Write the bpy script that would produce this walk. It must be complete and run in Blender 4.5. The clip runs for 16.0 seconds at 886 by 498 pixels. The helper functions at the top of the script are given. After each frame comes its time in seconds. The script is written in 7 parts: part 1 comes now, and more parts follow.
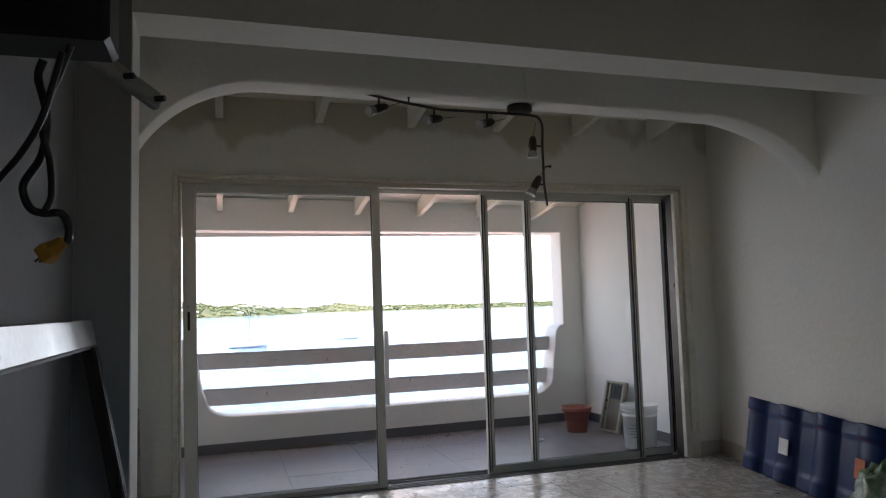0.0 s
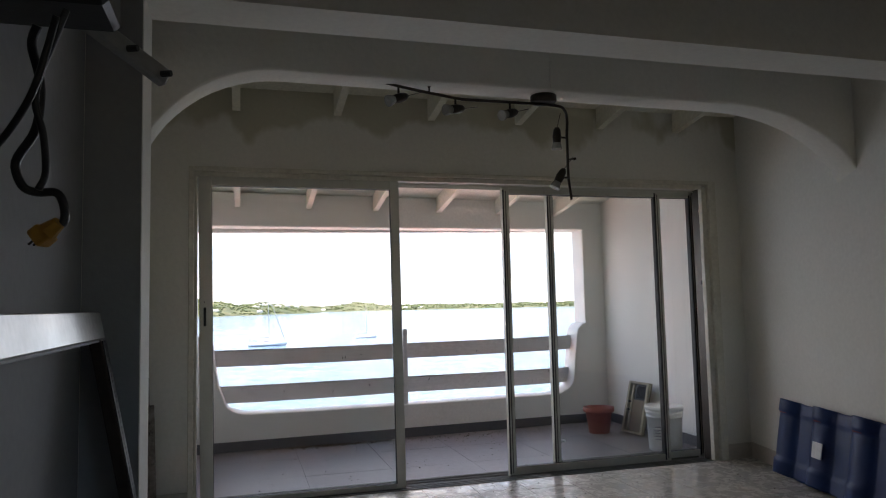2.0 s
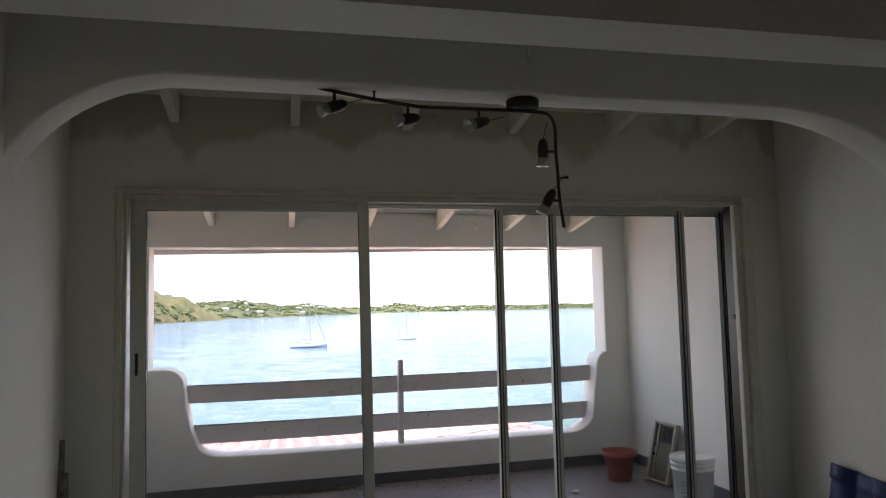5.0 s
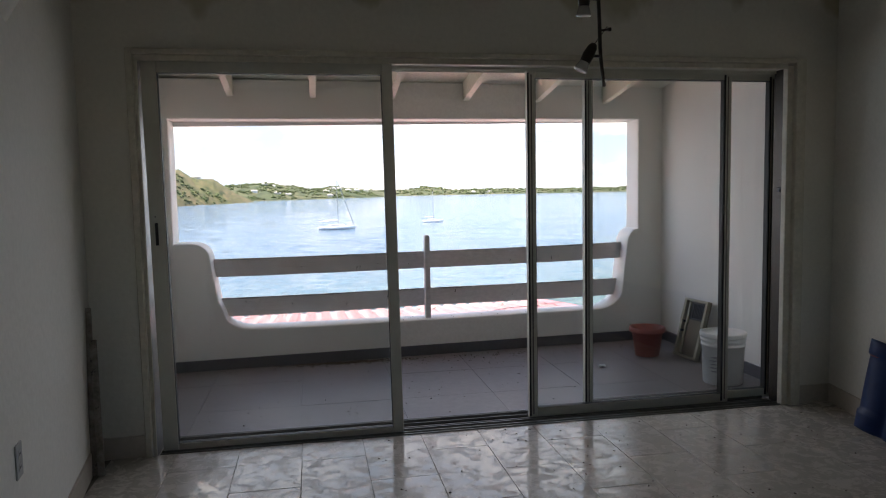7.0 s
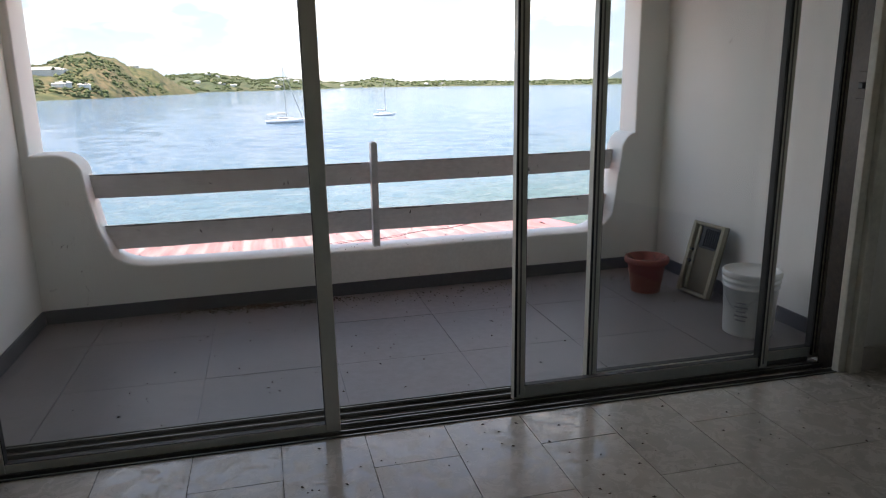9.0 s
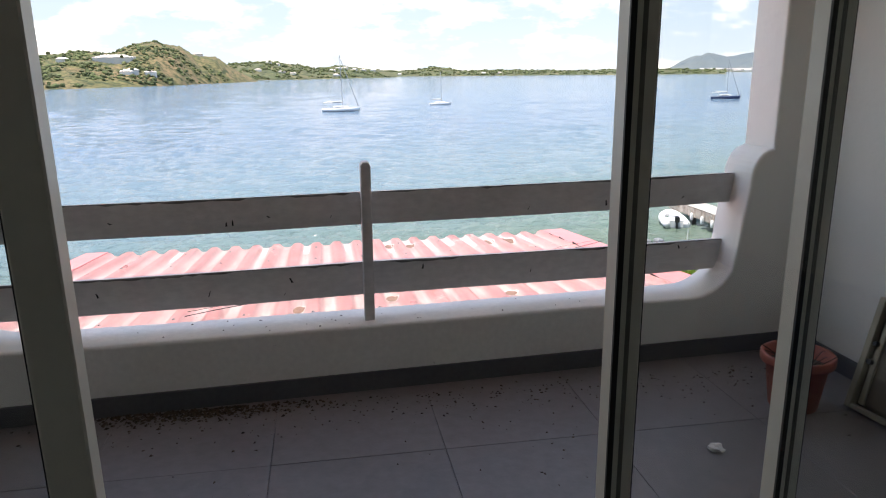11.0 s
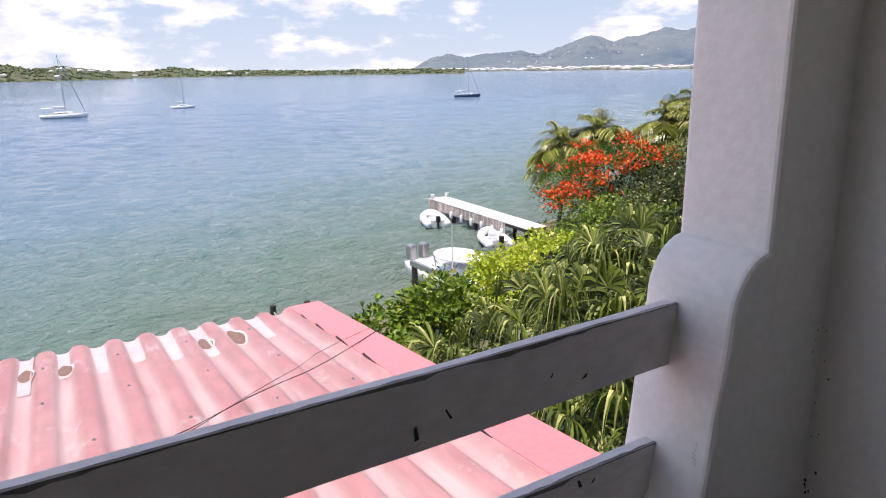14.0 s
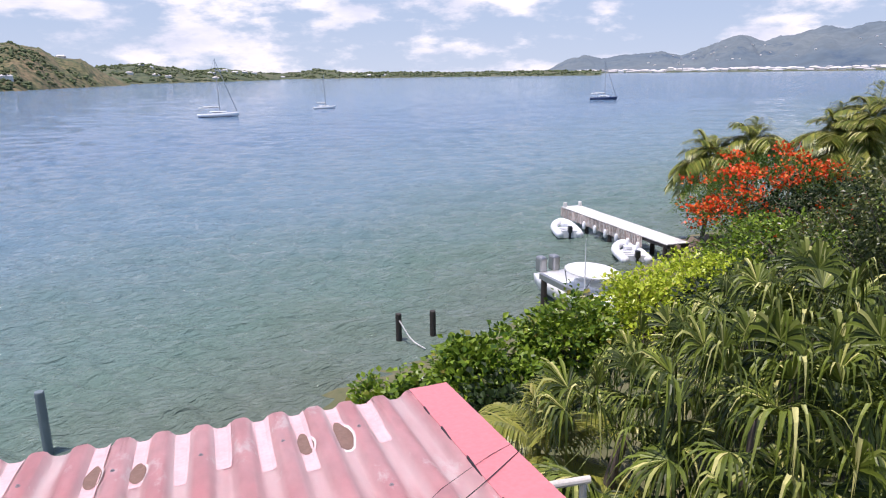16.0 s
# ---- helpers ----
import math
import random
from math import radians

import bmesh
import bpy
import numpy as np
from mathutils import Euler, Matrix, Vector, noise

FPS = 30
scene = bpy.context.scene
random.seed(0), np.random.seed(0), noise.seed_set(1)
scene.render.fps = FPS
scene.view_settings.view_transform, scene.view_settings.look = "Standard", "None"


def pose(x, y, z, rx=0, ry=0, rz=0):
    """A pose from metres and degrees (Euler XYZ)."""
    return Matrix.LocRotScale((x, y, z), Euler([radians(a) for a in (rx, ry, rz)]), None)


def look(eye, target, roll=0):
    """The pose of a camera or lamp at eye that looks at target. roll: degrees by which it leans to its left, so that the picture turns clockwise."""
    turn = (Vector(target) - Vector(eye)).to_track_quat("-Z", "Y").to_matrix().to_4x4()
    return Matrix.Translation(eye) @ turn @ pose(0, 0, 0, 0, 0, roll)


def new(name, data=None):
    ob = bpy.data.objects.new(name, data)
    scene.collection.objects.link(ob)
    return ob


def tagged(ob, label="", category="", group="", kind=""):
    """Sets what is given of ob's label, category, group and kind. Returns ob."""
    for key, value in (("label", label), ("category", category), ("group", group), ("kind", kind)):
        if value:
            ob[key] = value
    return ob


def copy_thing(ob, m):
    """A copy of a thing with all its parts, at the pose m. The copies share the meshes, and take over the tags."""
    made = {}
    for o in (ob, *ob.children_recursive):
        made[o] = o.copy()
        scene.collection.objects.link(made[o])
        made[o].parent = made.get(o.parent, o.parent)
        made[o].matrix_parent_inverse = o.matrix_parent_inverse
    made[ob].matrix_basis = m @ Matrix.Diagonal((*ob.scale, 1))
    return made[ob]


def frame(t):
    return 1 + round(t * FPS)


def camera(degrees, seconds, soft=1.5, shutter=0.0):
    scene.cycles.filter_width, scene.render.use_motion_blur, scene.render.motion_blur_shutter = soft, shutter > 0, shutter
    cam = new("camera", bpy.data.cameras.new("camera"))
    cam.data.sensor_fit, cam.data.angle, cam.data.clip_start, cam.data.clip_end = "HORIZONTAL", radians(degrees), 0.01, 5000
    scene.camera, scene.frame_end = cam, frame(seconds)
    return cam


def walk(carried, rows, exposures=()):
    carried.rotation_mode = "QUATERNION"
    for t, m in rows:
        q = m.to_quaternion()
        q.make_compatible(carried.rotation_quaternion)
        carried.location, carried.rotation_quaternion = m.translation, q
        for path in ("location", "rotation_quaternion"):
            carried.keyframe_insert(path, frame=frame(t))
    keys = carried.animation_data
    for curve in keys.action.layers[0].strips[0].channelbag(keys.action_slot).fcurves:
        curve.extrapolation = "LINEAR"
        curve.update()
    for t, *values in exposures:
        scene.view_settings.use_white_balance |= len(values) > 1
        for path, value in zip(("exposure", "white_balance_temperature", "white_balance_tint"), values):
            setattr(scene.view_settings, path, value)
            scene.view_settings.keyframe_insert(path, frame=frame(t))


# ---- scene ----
cam = camera(64.1, 16.0, soft=1.1)
PATH = [
    (0, (0.292, -4.857, 1.251), (0.893, -2.956, 1.408), -1.6),
    (0.5, (0.326, -4.774, 1.163), (0.712, -2.818, 1.32), -1.3),
    (1, (0.327, -4.766, 1.169), (0.703, -2.808, 1.327), -1.3),
    (1.5, (0.311, -4.763, 1.189), (0.777, -2.824, 1.345), -1.3),
    (2, (0.314, -4.74, 1.233), (0.865, -2.824, 1.39), -1.3),
    (2.5, (0.388, -4.741, 1.245), (1.031, -2.854, 1.41), -1.3),
    (3, (0.544, -4.707, 1.27), (1.288, -2.861, 1.46), -1.4),
    (5.5, (0.896, -3.999, 1.483), (1.263, -2.037, 1.617), -1.3),
    (6, (0.868, -3.942, 1.47), (1.207, -1.971, 1.514), -1.3),
    (6.5, (0.876, -3.953, 1.427), (1.203, -1.981, 1.372), -1.2),
    (7, (0.917, -3.938, 1.394), (1.276, -1.977, 1.229), -1.1),
    (7.5, (0.923, -3.78, 1.412), (1.414, -1.86, 1.14), -1.2),
    (8, (0.973, -3.464, 1.422), (1.493, -1.568, 1.055), -1.1),
    (10.5, (1.576, -1.306, 1.363), (1.922, 0.603, 0.875), -0.6),
    (11, (1.723, -0.897, 1.389), (2.047, 1.015, 0.902), -0.5),
    (11.5, (1.845, -0.513, 1.447), (2.182, 1.397, 0.959), -0.5),
    (12, (1.974, -0.109, 1.457), (2.348, 1.794, 0.968), -0.6),
    (12.5, (2.023, 0.22, 1.419), (2.454, 2.11, 0.93), -0.6),
    (13, (2.159, 0.603, 1.422), (2.891, 2.398, 0.93), -0.5),
    (13.5, (2.337, 0.961, 1.427), (3.242, 2.674, 0.933), -0.7),
    (14, (2.581, 1.338, 1.404), (3.523, 3.032, 0.911), -0.7),
    (14.5, (2.812, 1.66, 1.416), (3.835, 3.306, 0.923), -0.7),
    (15, (3.034, 2.014, 1.428), (4.049, 3.666, 0.938), -0.8),
    (15.5, (3.042, 2.281, 1.511), (3.935, 4.003, 1.024), -0.7),
    (16, (2.933, 2.401, 1.566), (3.55, 4.241, 1.081), -0.7),
]
EXPOSURES = [(0.0, 2.0, 6900, 18), (0.5, 1.85, 6950, 18), (3.2, 1.76, 7000, 18), (5.5, 1.5, 7050, 17), (7.0, 1.28, 7000, 17), (8.2, 1.22, 7000, 16), (10.5, 1.0, 7100, 15), (11.5, 0.75, 7050, 15),
             (12.5, 0.58, 6950, 17), (13.5, 0.45, 6750, 20), (15.0, 0.38, 6550, 22), (16.0, 0.22, 6300, 23)]
walk(cam, [(t, look(e, g, r)) for t, e, g, r in PATH], EXPOSURES)

# ---- world and sun ----
SUN_ELEV, SUN_AZ = radians(77), radians(263)   # azimuth clockwise from +y
world = bpy.data.worlds.new("world")
scene.world = world
world.use_nodes = True
wn = world.node_tree
sky = wn.nodes.new("ShaderNodeTexSky")
sky.sky_type = "NISHITA"
sky.sun_disc = False
sky.sun_elevation, sky.sun_rotation = SUN_ELEV, SUN_AZ
sky.air_density, sky.dust_density, sky.ozone_density = 1.0, 0.3, 1.5
wn.links.new(sky.outputs[0], wn.nodes["Background"].inputs[0])
wn.nodes["Background"].inputs[1].default_value = 0.15
sun_data = bpy.data.lights.new("sun", "SUN")
sun_data.energy, sun_data.angle, sun_data.color = 4.4, radians(0.5), (1.0, 0.95, 0.86)
sun = new("sun", sun_data)
toward = Vector((math.sin(SUN_AZ) * math.cos(SUN_ELEV), math.cos(SUN_AZ) * math.cos(SUN_ELEV), math.sin(SUN_ELEV)))
sun.matrix_world = look(toward * 60, (0, 0, 0))

# added fill lamp at an unseen opening in the back room's end wall
lamp = bpy.data.lights.new("back_fill_light", "AREA")
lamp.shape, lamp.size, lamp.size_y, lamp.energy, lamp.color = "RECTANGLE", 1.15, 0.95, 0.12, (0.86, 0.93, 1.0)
new("back_fill_light", lamp).matrix_world = look((2.6, -7.1, 1.6), (2.6, 0.0, 1.5))
# added area lamp just outside the balcony's opening, strengthens the sky light indoors
lamp = bpy.data.lights.new("balcony_fill_light", "AREA")
lamp.shape, lamp.size, lamp.size_y, lamp.energy, lamp.color = "RECTANGLE", 4.2, 1.8, 4.5, (0.88, 0.935, 1.0)
new("balcony_fill_light", lamp).matrix_world = look((1.87, 2.75, 1.30), (1.87, -1.0, 1.22))
# second added lamp in the sliding door's opening, brightens the room
lamp = bpy.data.lights.new("door_fill_light", "AREA")
lamp.shape, lamp.size, lamp.size_y, lamp.energy, lamp.color = "RECTANGLE", 3.6, 1.9, 0.7, (0.97, 0.985, 1.0)
new("door_fill_light", lamp).matrix_world = look((1.95, 0.34, 1.06), (1.95, -3.0, 0.80))

# ---- materials ----
def link(nt, a, b):
    nt.links.new(a, b)


def material(name, color, rough=0.6, metal=0.0, second=None, scale=1.5, spread=0.35, grain=40.0, grain_amount=0.08,
             bump=0.15, bump_scale=60.0, spots=None, spot_scale=6.0, spot_level=0.66, random_amount=0.0, spec=0.5, translucent=0.0,
             stretch=(1, 1, 1), island=0.0, band=(0.38, 0.72), smear=0.0):
    """A surface with broad stains (second colour), fine grain, dark or light spots and fine relief."""
    m = bpy.data.materials.new(name)
    m.use_nodes = True
    nt = m.node_tree
    b = nt.nodes["Principled BSDF"]
    geo = nt.nodes.new("ShaderNodeNewGeometry")
    mp = nt.nodes.new("ShaderNodeMapping")
    mp.inputs["Scale"].default_value = stretch
    link(nt, geo.outputs["Position"], mp.inputs["Vector"])
    pos = mp.outputs[0]
    second = second or tuple(c * 0.72 for c in color)
    n1 = nt.nodes.new("ShaderNodeTexNoise")
    n1.inputs["Scale"].default_value, n1.inputs["Detail"].default_value, n1.inputs["Roughness"].default_value = scale, 6, 0.65
    link(nt, pos, n1.inputs["Vector"])
    ramp = nt.nodes.new("ShaderNodeMapRange")
    ramp.inputs[1].default_value, ramp.inputs[2].default_value = band
    ramp.inputs[4].default_value = spread
    link(nt, n1.outputs[0], ramp.inputs[0])
    mix = nt.nodes.new("ShaderNodeMix")
    mix.data_type = "RGBA"
    mix.inputs[6].default_value, mix.inputs[7].default_value = (*color, 1), (*second, 1)
    link(nt, ramp.outputs[0], mix.inputs[0])
    last = mix.outputs[2]
    n2 = nt.nodes.new("ShaderNodeTexNoise")
    n2.inputs["Scale"].default_value, n2.inputs["Detail"].default_value = grain, 4
    link(nt, pos, n2.inputs["Vector"])
    hsv = nt.nodes.new("ShaderNodeHueSaturation")
    r2 = nt.nodes.new("ShaderNodeMapRange")
    r2.inputs[1].default_value, r2.inputs[2].default_value = 0.3, 0.7
    r2.inputs[3].default_value, r2.inputs[4].default_value = 1 - grain_amount, 1 + grain_amount
    link(nt, n2.outputs[0], r2.inputs[0])
    value = r2.outputs[0]
    if random_amount or island:
        if island:
            rnd = geo.outputs["Random Per Island"]
            amount = island
        else:
            rnd = nt.nodes.new("ShaderNodeObjectInfo").outputs["Random"]
            amount = random_amount
        r3 = nt.nodes.new("ShaderNodeMapRange")
        r3.inputs[3].default_value, r3.inputs[4].default_value = 1 - amount, 1 + amount
        link(nt, rnd, r3.inputs[0])
        mul = nt.nodes.new("ShaderNodeMath")
        mul.operation = "MULTIPLY"
        link(nt, value, mul.inputs[0])
        link(nt, r3.outputs[0], mul.inputs[1])
        value = mul.outputs[0]
    link(nt, value, hsv.inputs["Value"])
    link(nt, last, hsv.inputs["Color"])
    last = hsv.outputs[0]
    if spots:
        n3 = nt.nodes.new("ShaderNodeTexNoise")
        n3.inputs["Scale"].default_value, n3.inputs["Detail"].default_value = spot_scale, 8
        n3.inputs["Roughness"].default_value = 0.7
        link(nt, pos, n3.inputs["Vector"])
        r4 = nt.nodes.new("ShaderNodeMapRange")
        r4.inputs[1].default_value, r4.inputs[2].default_value = spot_level, spot_level + 0.06
        link(nt, n3.outputs[0], r4.inputs[0])
        mix2 = nt.nodes.new("ShaderNodeMix")
        mix2.data_type = "RGBA"
        mix2.inputs[7].default_value = (*spots, 1)
        link(nt, r4.outputs[0], mix2.inputs[0])
        link(nt, last, mix2.inputs[6])
        last = mix2.outputs[2]
    link(nt, last, b.inputs["Base Color"])
    b.inputs["Metallic"].default_value = metal
    b.inputs["Specular IOR Level"].default_value = spec
    r5 = nt.nodes.new("ShaderNodeMapRange")
    r5.inputs[1].default_value, r5.inputs[2].default_value = 0.3, 0.7
    r5.inputs[3].default_value, r5.inputs[4].default_value = max(0.02, rough - 0.07), min(1, rough + 0.07)
    link(nt, n1.outputs[0], r5.inputs[0])
    link(nt, r5.outputs[0], b.inputs["Roughness"])
    if smear:
        # wiped, half-dry patches that blur the gloss
        n5 = nt.nodes.new("ShaderNodeTexNoise")
        n5.inputs["Scale"].default_value, n5.inputs["Detail"].default_value, n5.inputs["Distortion"].default_value = 13.0, 10, 0.8
        n5.inputs["Roughness"].default_value = 0.74
        link(nt, pos, n5.inputs["Vector"])
        r6 = nt.nodes.new("ShaderNodeMapRange")
        r6.inputs[1].default_value, r6.inputs[2].default_value = 0.43, 0.57
        r6.inputs[3].default_value, r6.inputs[4].default_value = rough * 0.5, rough + smear
        link(nt, n5.outputs[0], r6.inputs[0])
        link(nt, r6.outputs[0], b.inputs["Roughness"])
    if bump:
        n4 = nt.nodes.new("ShaderNodeTexNoise")
        n4.inputs["Scale"].default_value, n4.inputs["Detail"].default_value = bump_scale, 5
        link(nt, pos, n4.inputs["Vector"])
        bp = nt.nodes.new("ShaderNodeBump")
        bp.inputs["Strength"].default_value, bp.inputs["Distance"].default_value = bump, 0.01
        link(nt, n4.outputs[0], bp.inputs["Height"])
        link(nt, bp.outputs[0], b.inputs["Normal"])
    if translucent:
        tr = nt.nodes.new("ShaderNodeBsdfTranslucent")
        link(nt, last, tr.inputs["Color"])
        ms = nt.nodes.new("ShaderNodeMixShader")
        ms.inputs[0].default_value = translucent
        link(nt, b.outputs[0], ms.inputs[1])
        link(nt, tr.outputs[0], ms.inputs[2])
        link(nt, ms.outputs[0], nt.nodes["Material Output"].inputs["Surface"])
    return m


M_WALL = material("white_wall_paint", (0.83, 0.82, 0.77), 0.75, second=(0.76, 0.74, 0.67), scale=0.8, spread=0.5, bump=0.25, bump_scale=25, grain_amount=0.03,
                  spots=(0.30, 0.27, 0.22), spot_scale=9, spot_level=0.735)
M_STAIN = material("stained_wall_paint", (0.80, 0.785, 0.72), 0.75, second=(0.70, 0.68, 0.60), scale=0.9, spread=0.5, bump=0.25, bump_scale=25,
                   grain_amount=0.03, spots=(0.36, 0.33, 0.25), spot_scale=9, spot_level=0.76)


def damp_patches(m, z0, z1):
    """Olive-brown damp patches with clear outlines in a band under the eaves, where water came through."""
    nt = m.node_tree
    b = nt.nodes["Principled BSDF"]
    old = b.inputs["Base Color"].links[0].from_socket
    geo = nt.nodes.new("ShaderNodeNewGeometry")
    sep = nt.nodes.new("ShaderNodeSeparateXYZ")
    link(nt, geo.outputs["Position"], sep.inputs[0])
    mp = nt.nodes.new("ShaderNodeMapping")
    mp.inputs["Scale"].default_value = (1.0, 1.0, 0.55)
    link(nt, geo.outputs["Position"], mp.inputs["Vector"])
    nz = nt.nodes.new("ShaderNodeTexNoise")
    nz.inputs["Scale"].default_value, nz.inputs["Detail"].default_value, nz.inputs["Roughness"].default_value = 1.7, 4, 0.5
    link(nt, mp.outputs[0], nz.inputs["Vector"])
    band = nt.nodes.new("ShaderNodeMapRange")
    band.inputs[1].default_value, band.inputs[2].default_value = z0, z1
    band.inputs[3].default_value, band.inputs[4].default_value = -0.30, 0.02
    link(nt, sep.outputs[2], band.inputs[0])
    add = nt.nodes.new("ShaderNodeMath")
    add.operation = "ADD"
    link(nt, nz.outputs[0], add.inputs[0])
    link(nt, band.outputs[0], add.inputs[1])
    edge = nt.nodes.new("ShaderNodeMapRange")
    edge.inputs[1].default_value, edge.inputs[2].default_value, edge.inputs[4].default_value = 0.45, 0.51, 0.55
    link(nt, add.outputs[0], edge.inputs[0])
    mx = nt.nodes.new("ShaderNodeMix")
    mx.data_type = "RGBA"
    mx.inputs[7].default_value = (0.40, 0.36, 0.20, 1)
    link(nt, edge.outputs[0], mx.inputs[0])
    link(nt, old, mx.inputs[6])
    link(nt, mx.outputs[2], b.inputs["Base Color"])


damp_patches(M_STAIN, 2.15, 2.55)
M_BALC = material("balcony_white_paint", (0.85, 0.845, 0.81), 0.7, second=(0.76, 0.75, 0.70), scale=1.2, spread=0.4, bump=0.3, bump_scale=22, grain_amount=0.04,
                  spots=(0.30, 0.28, 0.25), spot_scale=7, spot_level=0.675)
M_CEIL = material("white_ceiling_board", (0.83, 0.82, 0.71), 0.75, second=(0.70, 0.64, 0.48), scale=1.5, spread=0.4, bump=0.1)
# grey low enough to carry the back room's shade in the colour
M_DARKROOM = material("shade_grey_wall", (0.30, 0.31, 0.325), 0.75, second=(0.25, 0.255, 0.26), scale=0.7, spread=0.6, bump=0.2, bump_scale=25, grain_amount=0.03)
M_TILE = material("polished_beige_tile", (0.54, 0.505, 0.455), 0.10, second=(0.45, 0.415, 0.37), scale=3.5, spread=0.7, grain=18, grain_amount=0.07, bump=0.02,
                  bump_scale=8, random_amount=0.05, smear=0.30, spots=(0.25, 0.21, 0.17), spot_scale=11, spot_level=0.72)
M_GROUT = material("dark_grout", (0.22, 0.20, 0.17), 0.9)
M_GREYTILE = material("grey_balcony_tile", (0.19, 0.168, 0.168), 0.42, second=(0.24, 0.217, 0.215), scale=1.8, spread=0.6, grain=25, grain_amount=0.08, bump=0.06,
                      random_amount=0.04, spots=(0.16, 0.13, 0.11), spot_scale=8, spot_level=0.70)
M_GREYBASE = material("dark_grey_skirting", (0.10, 0.10, 0.11), 0.5, second=(0.16, 0.15, 0.15), scale=6)
M_SKIRT = material("beige_skirting_tile", (0.55, 0.50, 0.44), 0.35, second=(0.40, 0.35, 0.28), scale=5)
M_ALU = material("cream_aluminium", (0.66, 0.655, 0.59), 0.42, 0.1, second=(0.58, 0.56, 0.47), scale=5, spread=0.4, grain_amount=0.03, bump=0.03)
M_ALUDK = material("weathered_aluminium", (0.17, 0.165, 0.15), 0.4, 0.5, second=(0.20, 0.19, 0.17), scale=7)
M_CASING = material("cream_casing_paint", (0.70, 0.675, 0.58), 0.45, second=(0.50, 0.465, 0.37), scale=4, spread=0.5, bump=0.06)
M_GASKET = material("black_rubber_gasket", (0.012, 0.012, 0.012), 0.6, bump=0.02)
M_RAIL = material("chipped_white_board_paint", (0.72, 0.70, 0.70), 0.55, second=(0.60, 0.57, 0.56), scale=4, spread=0.5, bump=0.25, bump_scale=40,
                  spots=(0.10, 0.08, 0.07), spot_scale=13, spot_level=0.745, stretch=(0.5, 1, 1))
M_BLACK = material("black_plastic", (0.015, 0.015, 0.016), 0.45, bump=0.05)
M_BRONZE = material("dark_bronze_metal", (0.05, 0.042, 0.036), 0.4, 0.7, second=(0.10, 0.07, 0.05), scale=20)
M_STEEL = material("dull_steel", (0.42, 0.42, 0.42), 0.4, 0.8, second=(0.28, 0.27, 0.26), scale=15)
M_LAMPGLASS = material("ribbed_lamp_glass", (0.55, 0.55, 0.52), 0.2, 0.3, scale=30)
M_YELLOW = material("yellow_plug_plastic", (0.50, 0.24, 0.02), 0.5, second=(0.16, 0.08, 0.02), scale=25)
M_GREYHOSE = material("grey_spiral_hose", (0.15, 0.155, 0.16), 0.35)
M_WHITEPLASTIC = material("white_enamel_aluminium", (0.58, 0.59, 0.585), 0.2, second=(0.48, 0.48, 0.465), scale=5, bump=0.03)
M_LATH = material("flaking_painted_lath", (0.36, 0.33, 0.29), 0.8, second=(0.10, 0.08, 0.06), scale=14, spread=0.9, bump=0.4, spots=(0.03, 0.02, 0.02), spot_scale=18, spot_level=0.58)
M_BLUE = material("navy_plastic", (0.006, 0.028, 0.12), 0.42, spec=0.3, second=(0.010, 0.036, 0.14), scale=4, bump=0.02)
M_RED = material("red_plastic", (0.22, 0.02, 0.02), 0.4)
M_WORN = material("weathered_bare_wood", (0.12, 0.11, 0.10), 0.9, second=(0.38, 0.365, 0.35), scale=30, spread=1.0, bump=0.4, stretch=(0.2, 1, 1))
M_LABEL = material("white_paper_label", (0.75, 0.75, 0.74), 0.6)
M_ORANGE = material("orange_label", (0.65, 0.14, 0.03), 0.55)
M_BAG = material("green_plastic_bag", (0.05, 0.16, 0.04), 0.3, second=(0.55, 0.58, 0.50), scale=7, spread=1.0, spots=(0.02, 0.07, 0.02), spot_scale=12, spot_level=0.56, bump=0.3)
M_TERRA = material("terracotta_plastic", (0.36, 0.10, 0.065), 0.55, second=(0.27, 0.08, 0.06), scale=8)
M_SOIL = material("dry_soil_and_leaf_litter", (0.09, 0.065, 0.045), 0.95, second=(0.04, 0.03, 0.02), scale=60, bump=0.8, island=0.5)
M_BUCKET = material("white_bucket_plastic", (0.74, 0.75, 0.74), 0.38, second=(0.62, 0.61, 0.57), scale=6, spread=0.5, bump=0.04)
M_YELLOWED = material("yellowed_plastic", (0.40, 0.365, 0.27), 0.5, second=(0.26, 0.23, 0.16), scale=9)
M_CARDBOARD = material("dusty_brown_mat", (0.20, 0.17, 0.12), 0.9, second=(0.12, 0.10, 0.07), scale=12, bump=0.3)
M_PAPER = material("crumpled_paper", (0.72, 0.72, 0.70), 0.8)
M_INK = material("grey_ink", (0.30, 0.30, 0.32), 0.7)


